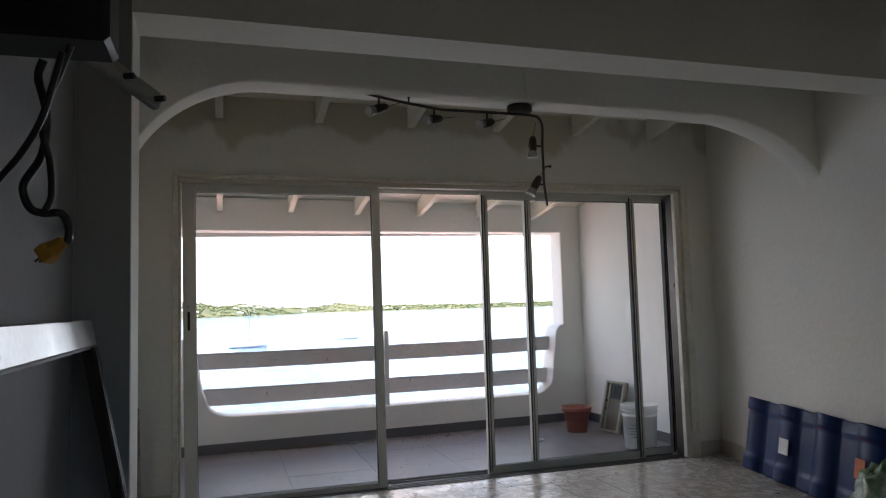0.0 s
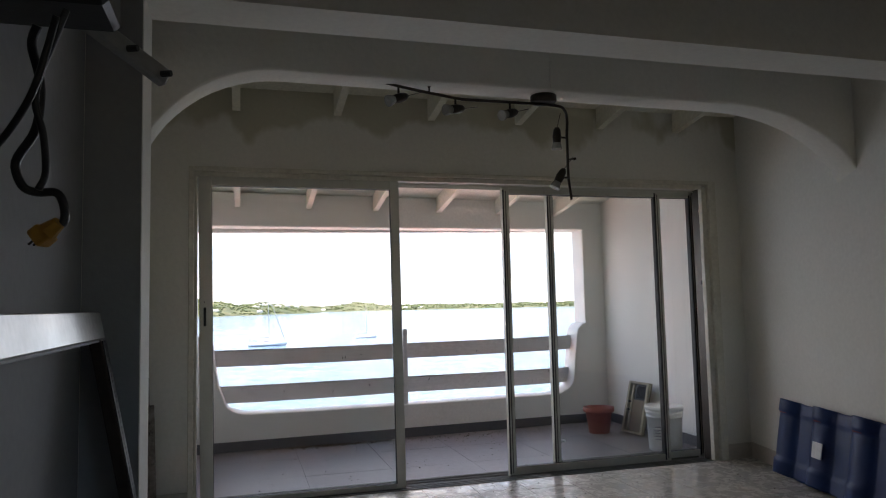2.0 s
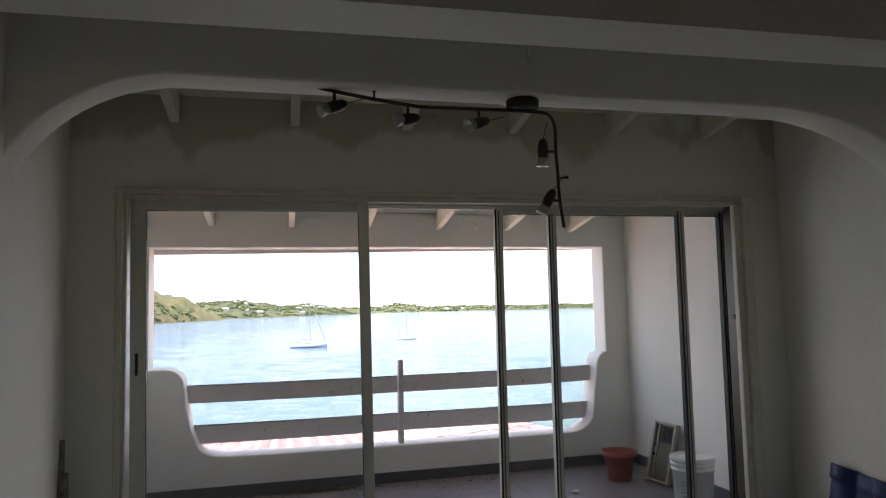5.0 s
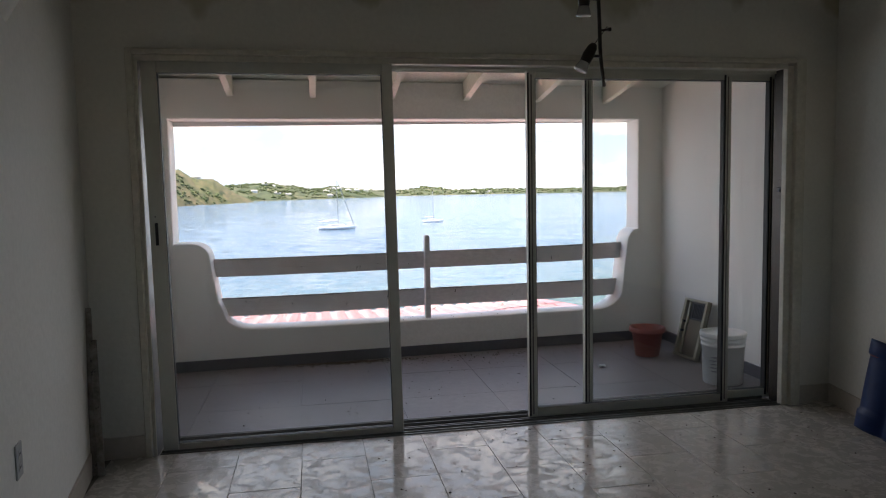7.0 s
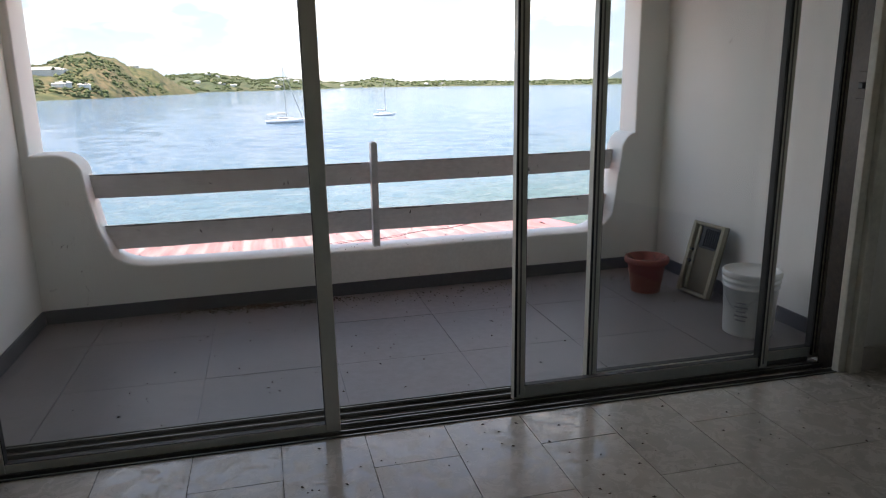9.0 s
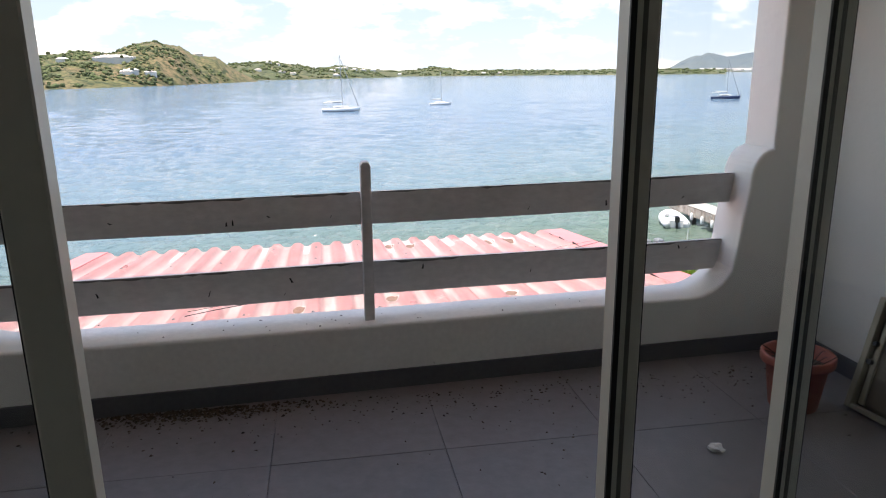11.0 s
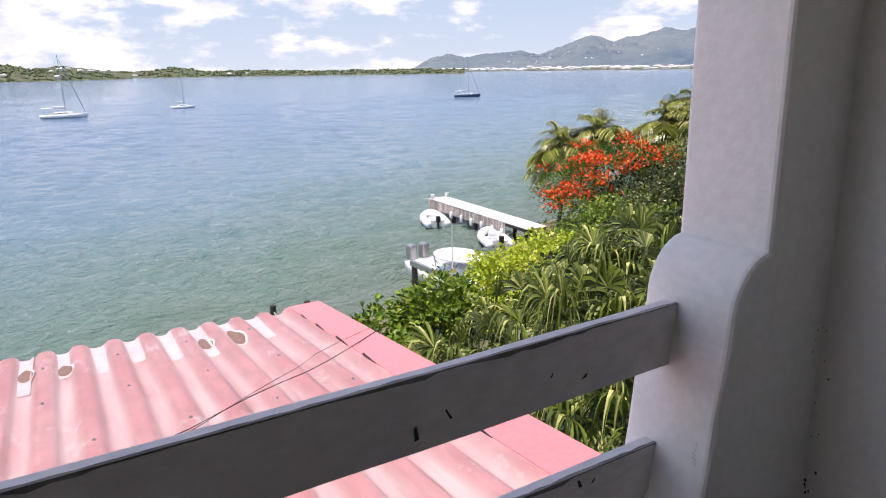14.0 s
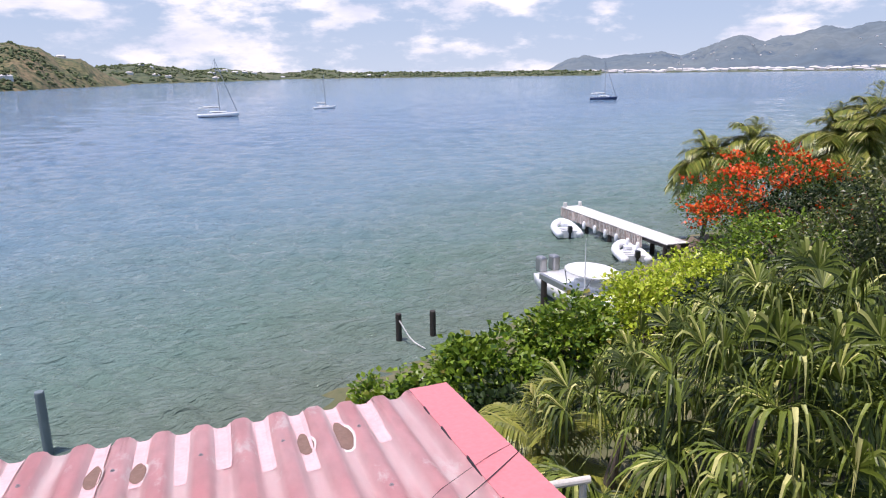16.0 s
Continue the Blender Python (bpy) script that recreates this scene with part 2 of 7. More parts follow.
def glass_material(name):
    """A thin clear pane: it lets light straight through and mirrors by its angle."""
    m = bpy.data.materials.new(name)
    m.use_nodes = True
    nt = m.node_tree
    nt.nodes.remove(nt.nodes["Principled BSDF"])
    tp = nt.nodes.new("ShaderNodeBsdfTransparent")
    tp.inputs["Color"].default_value = (0.965, 0.975, 0.97, 1)
    gl = nt.nodes.new("ShaderNodeBsdfGlossy")
    gl.inputs["Roughness"].default_value = 0.01
    lw = nt.nodes.new("ShaderNodeLayerWeight")
    lw.inputs["Blend"].default_value = 0.5
    pw = nt.nodes.new("ShaderNodeMath")
    pw.operation = "POWER"
    pw.inputs[1].default_value = 5.0
    link(nt, lw.outputs["Facing"], pw.inputs[0])
    fr = nt.nodes.new("ShaderNodeMath")
    fr.operation = "MULTIPLY_ADD"
    fr.inputs[1].default_value, fr.inputs[2].default_value = 0.9, 0.035
    link(nt, pw.outputs[0], fr.inputs[0])
    ms = nt.nodes.new("ShaderNodeMixShader")
    link(nt, fr.outputs[0], ms.inputs[0])
    link(nt, tp.outputs[0], ms.inputs[1])
    link(nt, gl.outputs[0], ms.inputs[2])
    link(nt, ms.outputs[0], nt.nodes["Material Output"].inputs["Surface"])
    return m


M_GLASS = glass_material("window_glass")

def roof_material():
    """Pink roof sheet paint, faded to whitish in the troughs and in blotches."""
    m = material("faded_pink_roof_sheet", (0.66, 0.325, 0.33), 0.34, second=(0.76, 0.52, 0.515), scale=2.4, spread=0.75, grain=14, grain_amount=0.08, bump=0.05,
                 spots=(0.80, 0.66, 0.64), spot_scale=3.0, spot_level=0.60, stretch=(1, 0.45, 1))
    nt = m.node_tree
    b = nt.nodes["Principled BSDF"]
    old = b.inputs["Base Color"].links[0].from_socket
    geo = nt.nodes.new("ShaderNodeNewGeometry")
    sep = nt.nodes.new("ShaderNodeSeparateXYZ")
    link(nt, geo.outputs["Position"], sep.inputs[0])
    ph = nt.nodes.new("ShaderNodeMath")
    ph.operation = "MULTIPLY_ADD"
    ph.inputs[1].default_value, ph.inputs[2].default_value = 2 * math.pi / 0.1943, 2 * math.pi * 0.511 / 0.1943
    link(nt, sep.outputs[0], ph.inputs[0])
    co = nt.nodes.new("ShaderNodeMath")
    co.operation = "COSINE"
    link(nt, ph.outputs[0], co.inputs[0])
    mp = nt.nodes.new("ShaderNodeMapping")
    mp.inputs["Scale"].default_value = (5.2, 0.9, 1)
    link(nt, geo.outputs["Position"], mp.inputs["Vector"])
    nz = nt.nodes.new("ShaderNodeTexNoise")
    nz.inputs["Scale"].default_value, nz.inputs["Detail"].default_value = 1.6, 5
    link(nt, mp.outputs[0], nz.inputs["Vector"])
    r1 = nt.nodes.new("ShaderNodeMapRange")
    r1.inputs[1].default_value, r1.inputs[2].default_value = 0.6, -0.6
    link(nt, co.outputs[0], r1.inputs[0])
    r2 = nt.nodes.new("ShaderNodeMapRange")
    r2.inputs[1].default_value, r2.inputs[2].default_value = 0.22, 0.62
    link(nt, nz.outputs[0], r2.inputs[0])
    mu = nt.nodes.new("ShaderNodeMath")
    mu.operation = "MULTIPLY"
    link(nt, r1.outputs[0], mu.inputs[0])
    link(nt, r2.outputs[0], mu.inputs[1])
    mx = nt.nodes.new("ShaderNodeMix")
    mx.data_type = "RGBA"
    mx.inputs[7].default_value = (0.82, 0.66, 0.645, 1)
    link(nt, mu.outputs[0], mx.inputs[0])
    link(nt, old, mx.inputs[6])
    link(nt, mx.outputs[2], b.inputs["Base Color"])
    return m


M_ROOF = roof_material()
M_FLASH = material("pink_roof_flashing", (0.66, 0.19, 0.20), 0.35, second=(0.62, 0.23, 0.235), scale=3, bump=0.03)
M_PATCH = material("bare_brown_roof_patch", (0.21, 0.125, 0.095), 0.8, second=(0.11, 0.07, 0.055), scale=25, bump=0.4)
M_PALE = material("bleached_roof_rim", (0.84, 0.76, 0.74), 0.45, second=(0.74, 0.58, 0.56), scale=5, spread=0.8)
M_STREAK = material("bleached_roof_streak", (0.69, 0.47, 0.468), 0.4, second=(0.67, 0.38, 0.385), scale=4, spread=1.0)
M_LAND = material("dry_earth_and_grass", (0.16, 0.14, 0.07), 0.95, second=(0.07, 0.09, 0.03), scale=0.6, spread=1.0, bump=0.5, bump_scale=8)
M_SCRUB = material("scrub_hillside", (0.095, 0.105, 0.035), 0.95, second=(0.22, 0.15, 0.085), scale=0.028, spread=0.95, grain=0.30, grain_amount=0.5, bump=0.0,
                   spots=(0.028, 0.046, 0.014), spot_scale=0.16, spot_level=0.50)
M_FARTREE = material("far_tree_crowns", (0.072, 0.098, 0.036), 0.95, second=(0.13, 0.14, 0.062), scale=0.05, spread=0.9, island=0.45, bump=0.0)
M_GREENHILL = material("wooded_hillside", (0.075, 0.100, 0.040), 0.95, second=(0.20, 0.165, 0.095), scale=0.02, spread=0.8, grain=0.2, grain_amount=0.4, bump=0.0,
                       spots=(0.022, 0.042, 0.015), spot_scale=0.10, spot_level=0.50)
# the blue in these colours is the haze of distance
M_MOUNT = material("haze_blue_mountain", (0.085, 0.120, 0.150), 0.95, second=(0.15, 0.175, 0.18), scale=0.0022, spread=0.9, grain=0.02, grain_amount=0.12, bump=0.0,
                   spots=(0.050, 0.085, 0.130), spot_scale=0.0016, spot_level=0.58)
M_ROCK = material("brown_rock", (0.20, 0.15, 0.11), 0.9, second=(0.10, 0.08, 0.06), scale=0.5, bump=0.5)
M_HOUSE = material("white_house_wall", (0.70, 0.68, 0.64), 0.8, second=(0.58, 0.50, 0.42), scale=0.1, random_amount=0.3, bump=0)
M_HROOF = material("pale_house_roof", (0.62, 0.58, 0.56), 0.7, second=(0.45, 0.36, 0.32), scale=0.08, random_amount=0.25, bump=0)
M_HULL = material("white_boat_gelcoat", (0.82, 0.82, 0.82), 0.2, scale=2, second=(0.72, 0.72, 0.72), bump=0)
M_HULLDK = material("dark_blue_hull", (0.03, 0.05, 0.12), 0.25, bump=0)
M_SPAR = material("grey_spar", (0.35, 0.36, 0.38), 0.4, 0.5, bump=0)
M_CANVAS = material("pale_boat_canvas", (0.70, 0.70, 0.68), 0.8, bump=0.05)
M_DOCK = material("bleached_dock_plank", (0.62, 0.60, 0.56), 0.85, second=(0.45, 0.42, 0.38), scale=3, island=0.15, bump=0.3)
M_DOCKSIDE = material("rusty_white_board", (0.42, 0.30, 0.24), 0.85, second=(0.68, 0.66, 0.62), scale=6, spread=1.0, random_amount=0.3, bump=0.2)
M_PILE = material("dark_wet_pile", (0.035, 0.028, 0.022), 0.7, second=(0.08, 0.06, 0.05), scale=8, bump=0.4)
M_GREYPIPE = material("grey_green_pipe", (0.16, 0.20, 0.21), 0.5, scale=5)
M_ROPE = material("white_rope", (0.65, 0.64, 0.6), 0.9)
M_RUBBER = material("white_inflatable_tube", (0.80, 0.80, 0.80), 0.45, bump=0)
M_WOODRAIL = material("weathered_white_rail", (0.60, 0.56, 0.50), 0.8, second=(0.40, 0.34, 0.28), scale=6)
M_BARK = material("grey_brown_bark", (0.14, 0.11, 0.085), 0.95, second=(0.07, 0.055, 0.04), scale=9, bump=0.8, bump_scale=30)


def leaf_material(name, a, b, dead, share, gloss=0.33, translucent=0.22):
    """Leaves that differ one from another, between two greens, some of them yellowed."""
    m = bpy.data.materials.new(name)
    m.use_nodes = True
    nt = m.node_tree
    p = nt.nodes["Principled BSDF"]
    geo = nt.nodes.new("ShaderNodeNewGeometry")
    cr = nt.nodes.new("ShaderNodeValToRGB")
    cr.color_ramp.elements[0].color, cr.color_ramp.elements[1].color = (*a, 1), (*b, 1)
    cr.color_ramp.elements[1].position = 1 - share
    e = cr.color_ramp.elements.new(min(0.995, 1 - share + 0.06))
    e.color = (*dead, 1)
    link(nt, geo.outputs["Random Per Island"], cr.inputs[0])
    link(nt, cr.outputs[0], p.inputs["Base Color"])
    p.inputs["Roughness"].default_value = gloss
    p.inputs["Specular IOR Level"].default_value = 0.28
    tr = nt.nodes.new("ShaderNodeBsdfTranslucent")
    link(nt, cr.outputs[0], tr.inputs["Color"])
    ms = nt.nodes.new("ShaderNodeMixShader")
    ms.inputs[0].default_value = translucent
    link(nt, p.outputs[0], ms.inputs[1])
    link(nt, tr.outputs[0], ms.inputs[2])
    link(nt, ms.outputs[0], nt.nodes["Material Output"].inputs["Surface"])
    return m


L_BUSH = leaf_material("glossy_green_leaf", (0.030, 0.080, 0.006), (0.24, 0.34, 0.030), (0.26, 0.22, 0.05), 0.05)
L_LIME = leaf_material("lime_green_leaf", (0.24, 0.33, 0.018), (0.54, 0.60, 0.05), (0.42, 0.38, 0.08), 0.06)
L_FAN = leaf_material("fan_palm_leaf", (0.005, 0.015, 0.002), (0.145, 0.185, 0.022), (0.52, 0.49, 0.18), 0.16, 0.45, 0.04)
L_ARECA = leaf_material("yellow_palm_leaf", (0.18, 0.20, 0.03), (0.32, 0.31, 0.06), (0.40, 0.34, 0.10), 0.10)
L_COCO = leaf_material("coconut_leaf", (0.11, 0.15, 0.025), (0.36, 0.35, 0.07), (0.60, 0.54, 0.26), 0.22)
L_FLAM = leaf_material("feathery_leaf", (0.025, 0.065, 0.008), (0.11, 0.20, 0.022), (0.22, 0.26, 0.05), 0.04)
L_RED = leaf_material("red_blossom", (0.62, 0.045, 0.01), (0.85, 0.13, 0.02), (0.90, 0.26, 0.05), 0.15)
L_OLIVE = leaf_material("dark_olive_leaf", (0.020, 0.036, 0.009), (0.15, 0.175, 0.045), (0.30, 0.29, 0.14), 0.10, 0.3, 0.2)
# dark green, lowered further to put the shade among the trees into colour
L_DARK = leaf_material("shaded_dark_green_leaf", (0.006, 0.016, 0.003), (0.030, 0.055, 0.009), (0.10, 0.10, 0.03), 0.04, 0.6, 0.1)


def sea_material():
    m = bpy.data.materials.new("lagoon_water")
    m.use_nodes = True
    nt = m.node_tree
    p = nt.nodes["Principled BSDF"]
    geo = nt.nodes.new("ShaderNodeNewGeometry")
    sep = nt.nodes.new("ShaderNodeSeparateXYZ")
    link(nt, geo.outputs["Position"], sep.inputs[0])
    # depth grows with the distance from the shore line
    a = nt.nodes.new("ShaderNodeMath")
    a.operation = "MULTIPLY_ADD"
    a.inputs[1].default_value, a.inputs[2].default_value = -0.55, 0
    link(nt, sep.outputs[0], a.inputs[0])
    d = nt.nodes.new("ShaderNodeMath")
    d.operation = "ADD"
    link(nt, a.outputs[0], d.inputs[0])
    link(nt, sep.outputs[1], d.inputs[1])
    nn = nt.nodes.new("ShaderNodeTexNoise")
    nn.inputs["Scale"].default_value, nn.inputs["Detail"].default_value = 0.12, 5
    link(nt, geo.outputs["Position"], nn.inputs["Vector"])
    d2 = nt.nodes.new("ShaderNodeMath")
    d2.operation = "MULTIPLY_ADD"
    d2.inputs[1].default_value = 16.0
    link(nt, nn.outputs[0], d2.inputs[0])
    link(nt, d.outputs[0], d2.inputs[2])
    mr = nt.nodes.new("ShaderNodeMapRange")
    mr.inputs[1].default_value, mr.inputs[2].default_value = 22.0, 120.0
    link(nt, d2.outputs[0], mr.inputs[0])
    cr = nt.nodes.new("ShaderNodeValToRGB")
    els = cr.color_ramp.elements
    els[0].color, els[1].color = (0.135, 0.155, 0.115, 1), (0.128, 0.213, 0.312, 1)
    e = els.new(0.16)
    e.color = (0.130, 0.198, 0.162, 1)
    e = els.new(0.42)
    e.color = (0.147, 0.235, 0.285, 1)
    link(nt, mr.outputs[0], cr.inputs[0])
    link(nt, cr.outputs[0], p.inputs["Base Color"])
    p.inputs["Roughness"].default_value = 0.08
    p.inputs["IOR"].default_value = 1.33
    heights = None
    for scale, stretch, amp in ((0.6, (0.6, 2.2, 1), 0.45), (1.8, (0.6, 2.2, 1), 0.55), (5.0, (0.7, 2.0, 1), 0.22)):
        mp = nt.nodes.new("ShaderNodeMapping")
        mp.inputs["Scale"].default_value = stretch
        mp.inputs["Rotation"].default_value = (0, 0, radians(-6))
        link(nt, geo.outputs["Position"], mp.inputs["Vector"])
        w = nt.nodes.new("ShaderNodeTexNoise")
        w.inputs["Scale"].default_value, w.inputs["Detail"].default_value, w.inputs["Roughness"].default_value = scale, 3, 0.55
        w.inputs["Distortion"].default_value = 0.6
        link(nt, mp.outputs[0], w.inputs["Vector"])
        k = nt.nodes.new("ShaderNodeMath")
        k.operation = "MULTIPLY_ADD"
        k.inputs[1].default_value = amp
        link(nt, w.outputs[0], k.inputs[0])
        if heights is not None:
            link(nt, heights, k.inputs[2])
        else:
            k.inputs[2].default_value = 0.0
        heights = k.outputs[0]
    bp = nt.nodes.new("ShaderNodeBump")
    bp.inputs["Strength"].default_value, bp.inputs["Distance"].default_value = 1.0, 0.6
    link(nt, heights, bp.inputs["Height"])
    link(nt, bp.outputs[0], p.inputs["Normal"])
    return m


M_SEA = sea_material()


def cloud_material():
    """Far sky: bright cumulus over a hazy blue that pales towards the horizon."""
    m = bpy.data.materials.new("cloud_bank")
    m.use_nodes = True
    nt = m.node_tree
    nt.nodes.remove(nt.nodes["Principled BSDF"])
    geo = nt.nodes.new("ShaderNodeNewGeometry")
    mp = nt.nodes.new("ShaderNodeMapping")
    mp.inputs["Scale"].default_value = (0.001, 0.001, 0.0026)
    mp.inputs["Location"].default_value = (1.7, 0.35, 0.2)
    link(nt, geo.outputs["Position"], mp.inputs["Vector"])
    n1 = nt.nodes.new("ShaderNodeTexNoise")
    n1.inputs["Scale"].default_value, n1.inputs["Detail"].default_value, n1.inputs["Roughness"].default_value = 1.25, 9, 0.58
    link(nt, mp.outputs[0], n1.inputs["Vector"])
    cover_ = nt.nodes.new("ShaderNodeMapRange")
    cover_.interpolation_type = "SMOOTHSTEP"
    cover_.inputs[1].default_value, cover_.inputs[2].default_value = 0.46, 0.575
    link(nt, n1.outputs[0], cover_.inputs[0])
    # clear sky, paler towards the horizon
    sep = nt.nodes.new("ShaderNodeSeparateXYZ")
    link(nt, geo.outputs["Position"], sep.inputs[0])
    hz = nt.nodes.new("ShaderNodeMapRange")
    hz.inputs[1].default_value, hz.inputs[2].default_value = -50.0, 1500.0
    link(nt, sep.outputs[2], hz.inputs[0])
    blue = nt.nodes.new("ShaderNodeValToRGB")
    els = blue.color_ramp.elements
    els[0].color, els[1].color = (0.58, 0.68, 0.77, 1), (0.32, 0.47, 0.70, 1)
    e = els.new(0.25)
    e.color = (0.47, 0.60, 0.74, 1)
    link(nt, hz.outputs[0], blue.inputs[0])
    n2 = nt.nodes.new("ShaderNodeTexNoise")
    n2.inputs["Scale"].default_value, n2.inputs["Detail"].default_value = 2.6, 7
    link(nt, mp.outputs[0], n2.inputs["Vector"])
    cr = nt.nodes.new("ShaderNodeValToRGB")
    cr.color_ramp.elements[0].position, cr.color_ramp.elements[1].position = 0.35, 0.6
    cr.color_ramp.elements[0].color, cr.color_ramp.elements[1].color = (0.74, 0.79, 0.87, 1), (1, 1, 1, 1)
    link(nt, n2.outputs[0], cr.inputs[0])
    mx = nt.nodes.new("ShaderNodeMix")
    mx.data_type = "RGBA"
    link(nt, cover_.outputs[0], mx.inputs[0])
    link(nt, blue.outputs[0], mx.inputs[6])
    link(nt, cr.outputs[0], mx.inputs[7])
    em = nt.nodes.new("ShaderNodeEmission")
    em.inputs["Strength"].default_value = CLOUD_GLOW
    link(nt, mx.outputs[2], em.inputs["Color"])
    link(nt, em.outputs[0], nt.nodes["Material Output"].inputs["Surface"])
    return m


CLOUD_GLOW = 0.90
M_CLOUD = cloud_material()
# ---- building helpers ----
ORIGIN = {}


def thing(name, at=(0, 0, 0), label="", category="", group="", kind=""):
    ob = new(name)
    ob.location = at
    ORIGIN[ob] = Vector(at)
    return tagged(ob, label, category, group, kind)


def mesh_of(bm, name, mat=None, smooth=False):
    me = bpy.data.meshes.new(name)
    bmesh.ops.recalc_face_normals(bm, faces=bm.faces)
    bm.to_mesh(me)
    bm.free()
    if smooth:
        me.polygons.foreach_set("use_smooth", [True] * len(me.polygons))
    if mat:
        me.materials.append(mat)
    return me


def part(name, bm, mat, parent=None, label="", smooth=False, kind=""):
    """Links a bmesh (or a ready mesh) as one mesh object under a thing or a part."""
    me = bm
    if isinstance(bm, bmesh.types.BMesh):
        me = mesh_of(bm, name, mat, smooth)
    elif mat and not me.materials:
        me.materials.append(mat)
    ob = new(name, me)
    if parent is not None:
        ob.parent = parent
        ob.location = -ORIGIN.get(parent, Vector())
    ORIGIN[ob] = Vector()
    return tagged(ob, label, kind=kind)


def setting(name, bm, mat, label="", category="", smooth=False):
    ob = part(name, bm, mat, None, label, smooth, "structure")
    return tagged(ob, category=category)


def box(bm, x0, x1, y0, y1, z0, z1, bevel=0.0, m=None, segments=1):
    vs = [bm.verts.new((x, y, z)) for x in (x0, x1) for y in (y0, y1) for z in (z0, z1)]
    fs = [bm.faces.new([vs[i] for i in q]) for q in ((0, 1, 3, 2), (4, 6, 7, 5), (0, 4, 5, 1), (2, 3, 7, 6), (0, 2, 6, 4), (1, 5, 7, 3))]
    if bevel:
        es = list({e for f in fs for e in f.edges})
        r = bmesh.ops.bevel(bm, geom=es, offset=bevel, segments=segments, affect="EDGES", profile=0.5)
        vs = list({v for v in vs if v.is_valid} | set(r["verts"]))
    if m is not None:
        bmesh.ops.transform(bm, matrix=m, verts=vs)
    return bm


def boxes(*rows, bevel=0.0):
    bm = bmesh.new()
    for r in rows:
        box(bm, *r, bevel=bevel)
    return bm


def slab(points, z0, z1):
    """An upright prism over a plan of (x, y) points."""
    bm = bmesh.new()
    lo = [bm.verts.new((x, y, z0)) for x, y in points]
    hi = [bm.verts.new((x, y, z1)) for x, y in points]
    bm.faces.new(lo[::-1])
    bm.faces.new(hi)
    n = len(points)
    for i in range(n):
        bm.faces.new((lo[i], lo[(i + 1) % n], hi[(i + 1) % n], hi[i]))
    return bm


def panel(name, outlines, y0, y1, bevel=0.0):
    """A mesh from outlines in (x, z), later ones holes, between two depths, with rounded edges."""
    cu = bpy.data.curves.new(name, "CURVE")
    cu.dimensions, cu.fill_mode = "2D", "BOTH"
    cu.extrude, cu.bevel_depth, cu.bevel_resolution, cu.offset = (y1 - y0) / 2 - bevel, bevel, 2, -bevel
    for line in outlines:
        sp = cu.splines.new("POLY")
        sp.points.add(len(line) - 1)
        for p, (x, z) in zip(sp.points, line):
            p.co = (x, z, 0, 1)
        sp.use_cyclic_u = True
    ob = bpy.data.objects.new(name, cu)
    scene.collection.objects.link(ob)
    me = bpy.data.meshes.new_from_object(ob.evaluated_get(bpy.context.evaluated_depsgraph_get()))
    bpy.data.objects.remove(ob)
    bpy.data.curves.remove(cu)
    me.transform(Matrix.Translation((0, (y0 + y1) / 2, 0)) @ Matrix.Rotation(radians(90), 4, "X"))
    return me


def rod(bm, a, b, r0, r1=None, sides=10, cap=True):
    a, b = Vector(a), Vector(b)
    r1 = r0 if r1 is None else r1
    q = (b - a).to_track_quat("Z", "Y").to_matrix()
    rings = []
    for c, r in ((a, r0), (b, r1)):
        rings.append([bm.verts.new(c + q @ Vector((r * math.cos(2 * math.pi * i / sides), r * math.sin(2 * math.pi * i / sides), 0))) for i in range(sides)])
    for i in range(sides):
        bm.faces.new((rings[0][i], rings[0][(i + 1) % sides], rings[1][(i + 1) % sides], rings[1][i]))
    if cap:
        bm.faces.new(rings[0][::-1])
        bm.faces.new(rings[1])
    return bm


def tube(bm, points, r, sides=8, taper=None):
    """A round tube along points; taper: radius at the end."""
    pts = [Vector(p) for p in points]
    n = len(pts)
    rings = []
    for i, p in enumerate(pts):
        d = (pts[min(i + 1, n - 1)] - pts[max(i - 1, 0)]).normalized()
        q = d.to_track_quat("Z", "Y").to_matrix()
        rr = r if taper is None else r + (taper - r) * i / (n - 1)
        rings.append([bm.verts.new(p + q @ Vector((rr * math.cos(2 * math.pi * k / sides), rr * math.sin(2 * math.pi * k / sides), 0))) for k in range(sides)])
    for a, b in zip(rings, rings[1:]):
        offs = min(range(sides), key=lambda o: (a[0].co - b[o].co).length)
        for k in range(sides):
            bm.faces.new((a[k], a[(k + 1) % sides], b[(k + 1 + offs) % sides], b[(k + offs) % sides]))
    bm.faces.new(rings[0][::-1])
    bm.faces.new(rings[-1])
    return bm


def lathe(bm, profile, at=(0, 0, 0), sides=24):
    """A turned shape from (radius, height) pairs; closed at the axis where the radius is 0."""
    rings = []
    for r, z in profile:
        if r < 1e-6:
            rings.append([bm.verts.new((at[0], at[1], at[2] + z))])
        else:
            rings.append([bm.verts.new((at[0] + r * math.cos(2 * math.pi * k / sides), at[1] + r * math.sin(2 * math.pi * k / sides), at[2] + z)) for k in range(sides)])
    for a, b in zip(rings, rings[1:]):
        for k in range(sides):
            j = (k + 1) % sides
            if len(a) == 1 and len(b) == 1:
                continue
            if len(a) == 1:
                bm.faces.new((a[0], b[k], b[j]))
            elif len(b) == 1:
                bm.faces.new((a[k], a[j], b[0]))
            else:
                bm.faces.new((a[k], a[j], b[j], b[k]))
    return bm


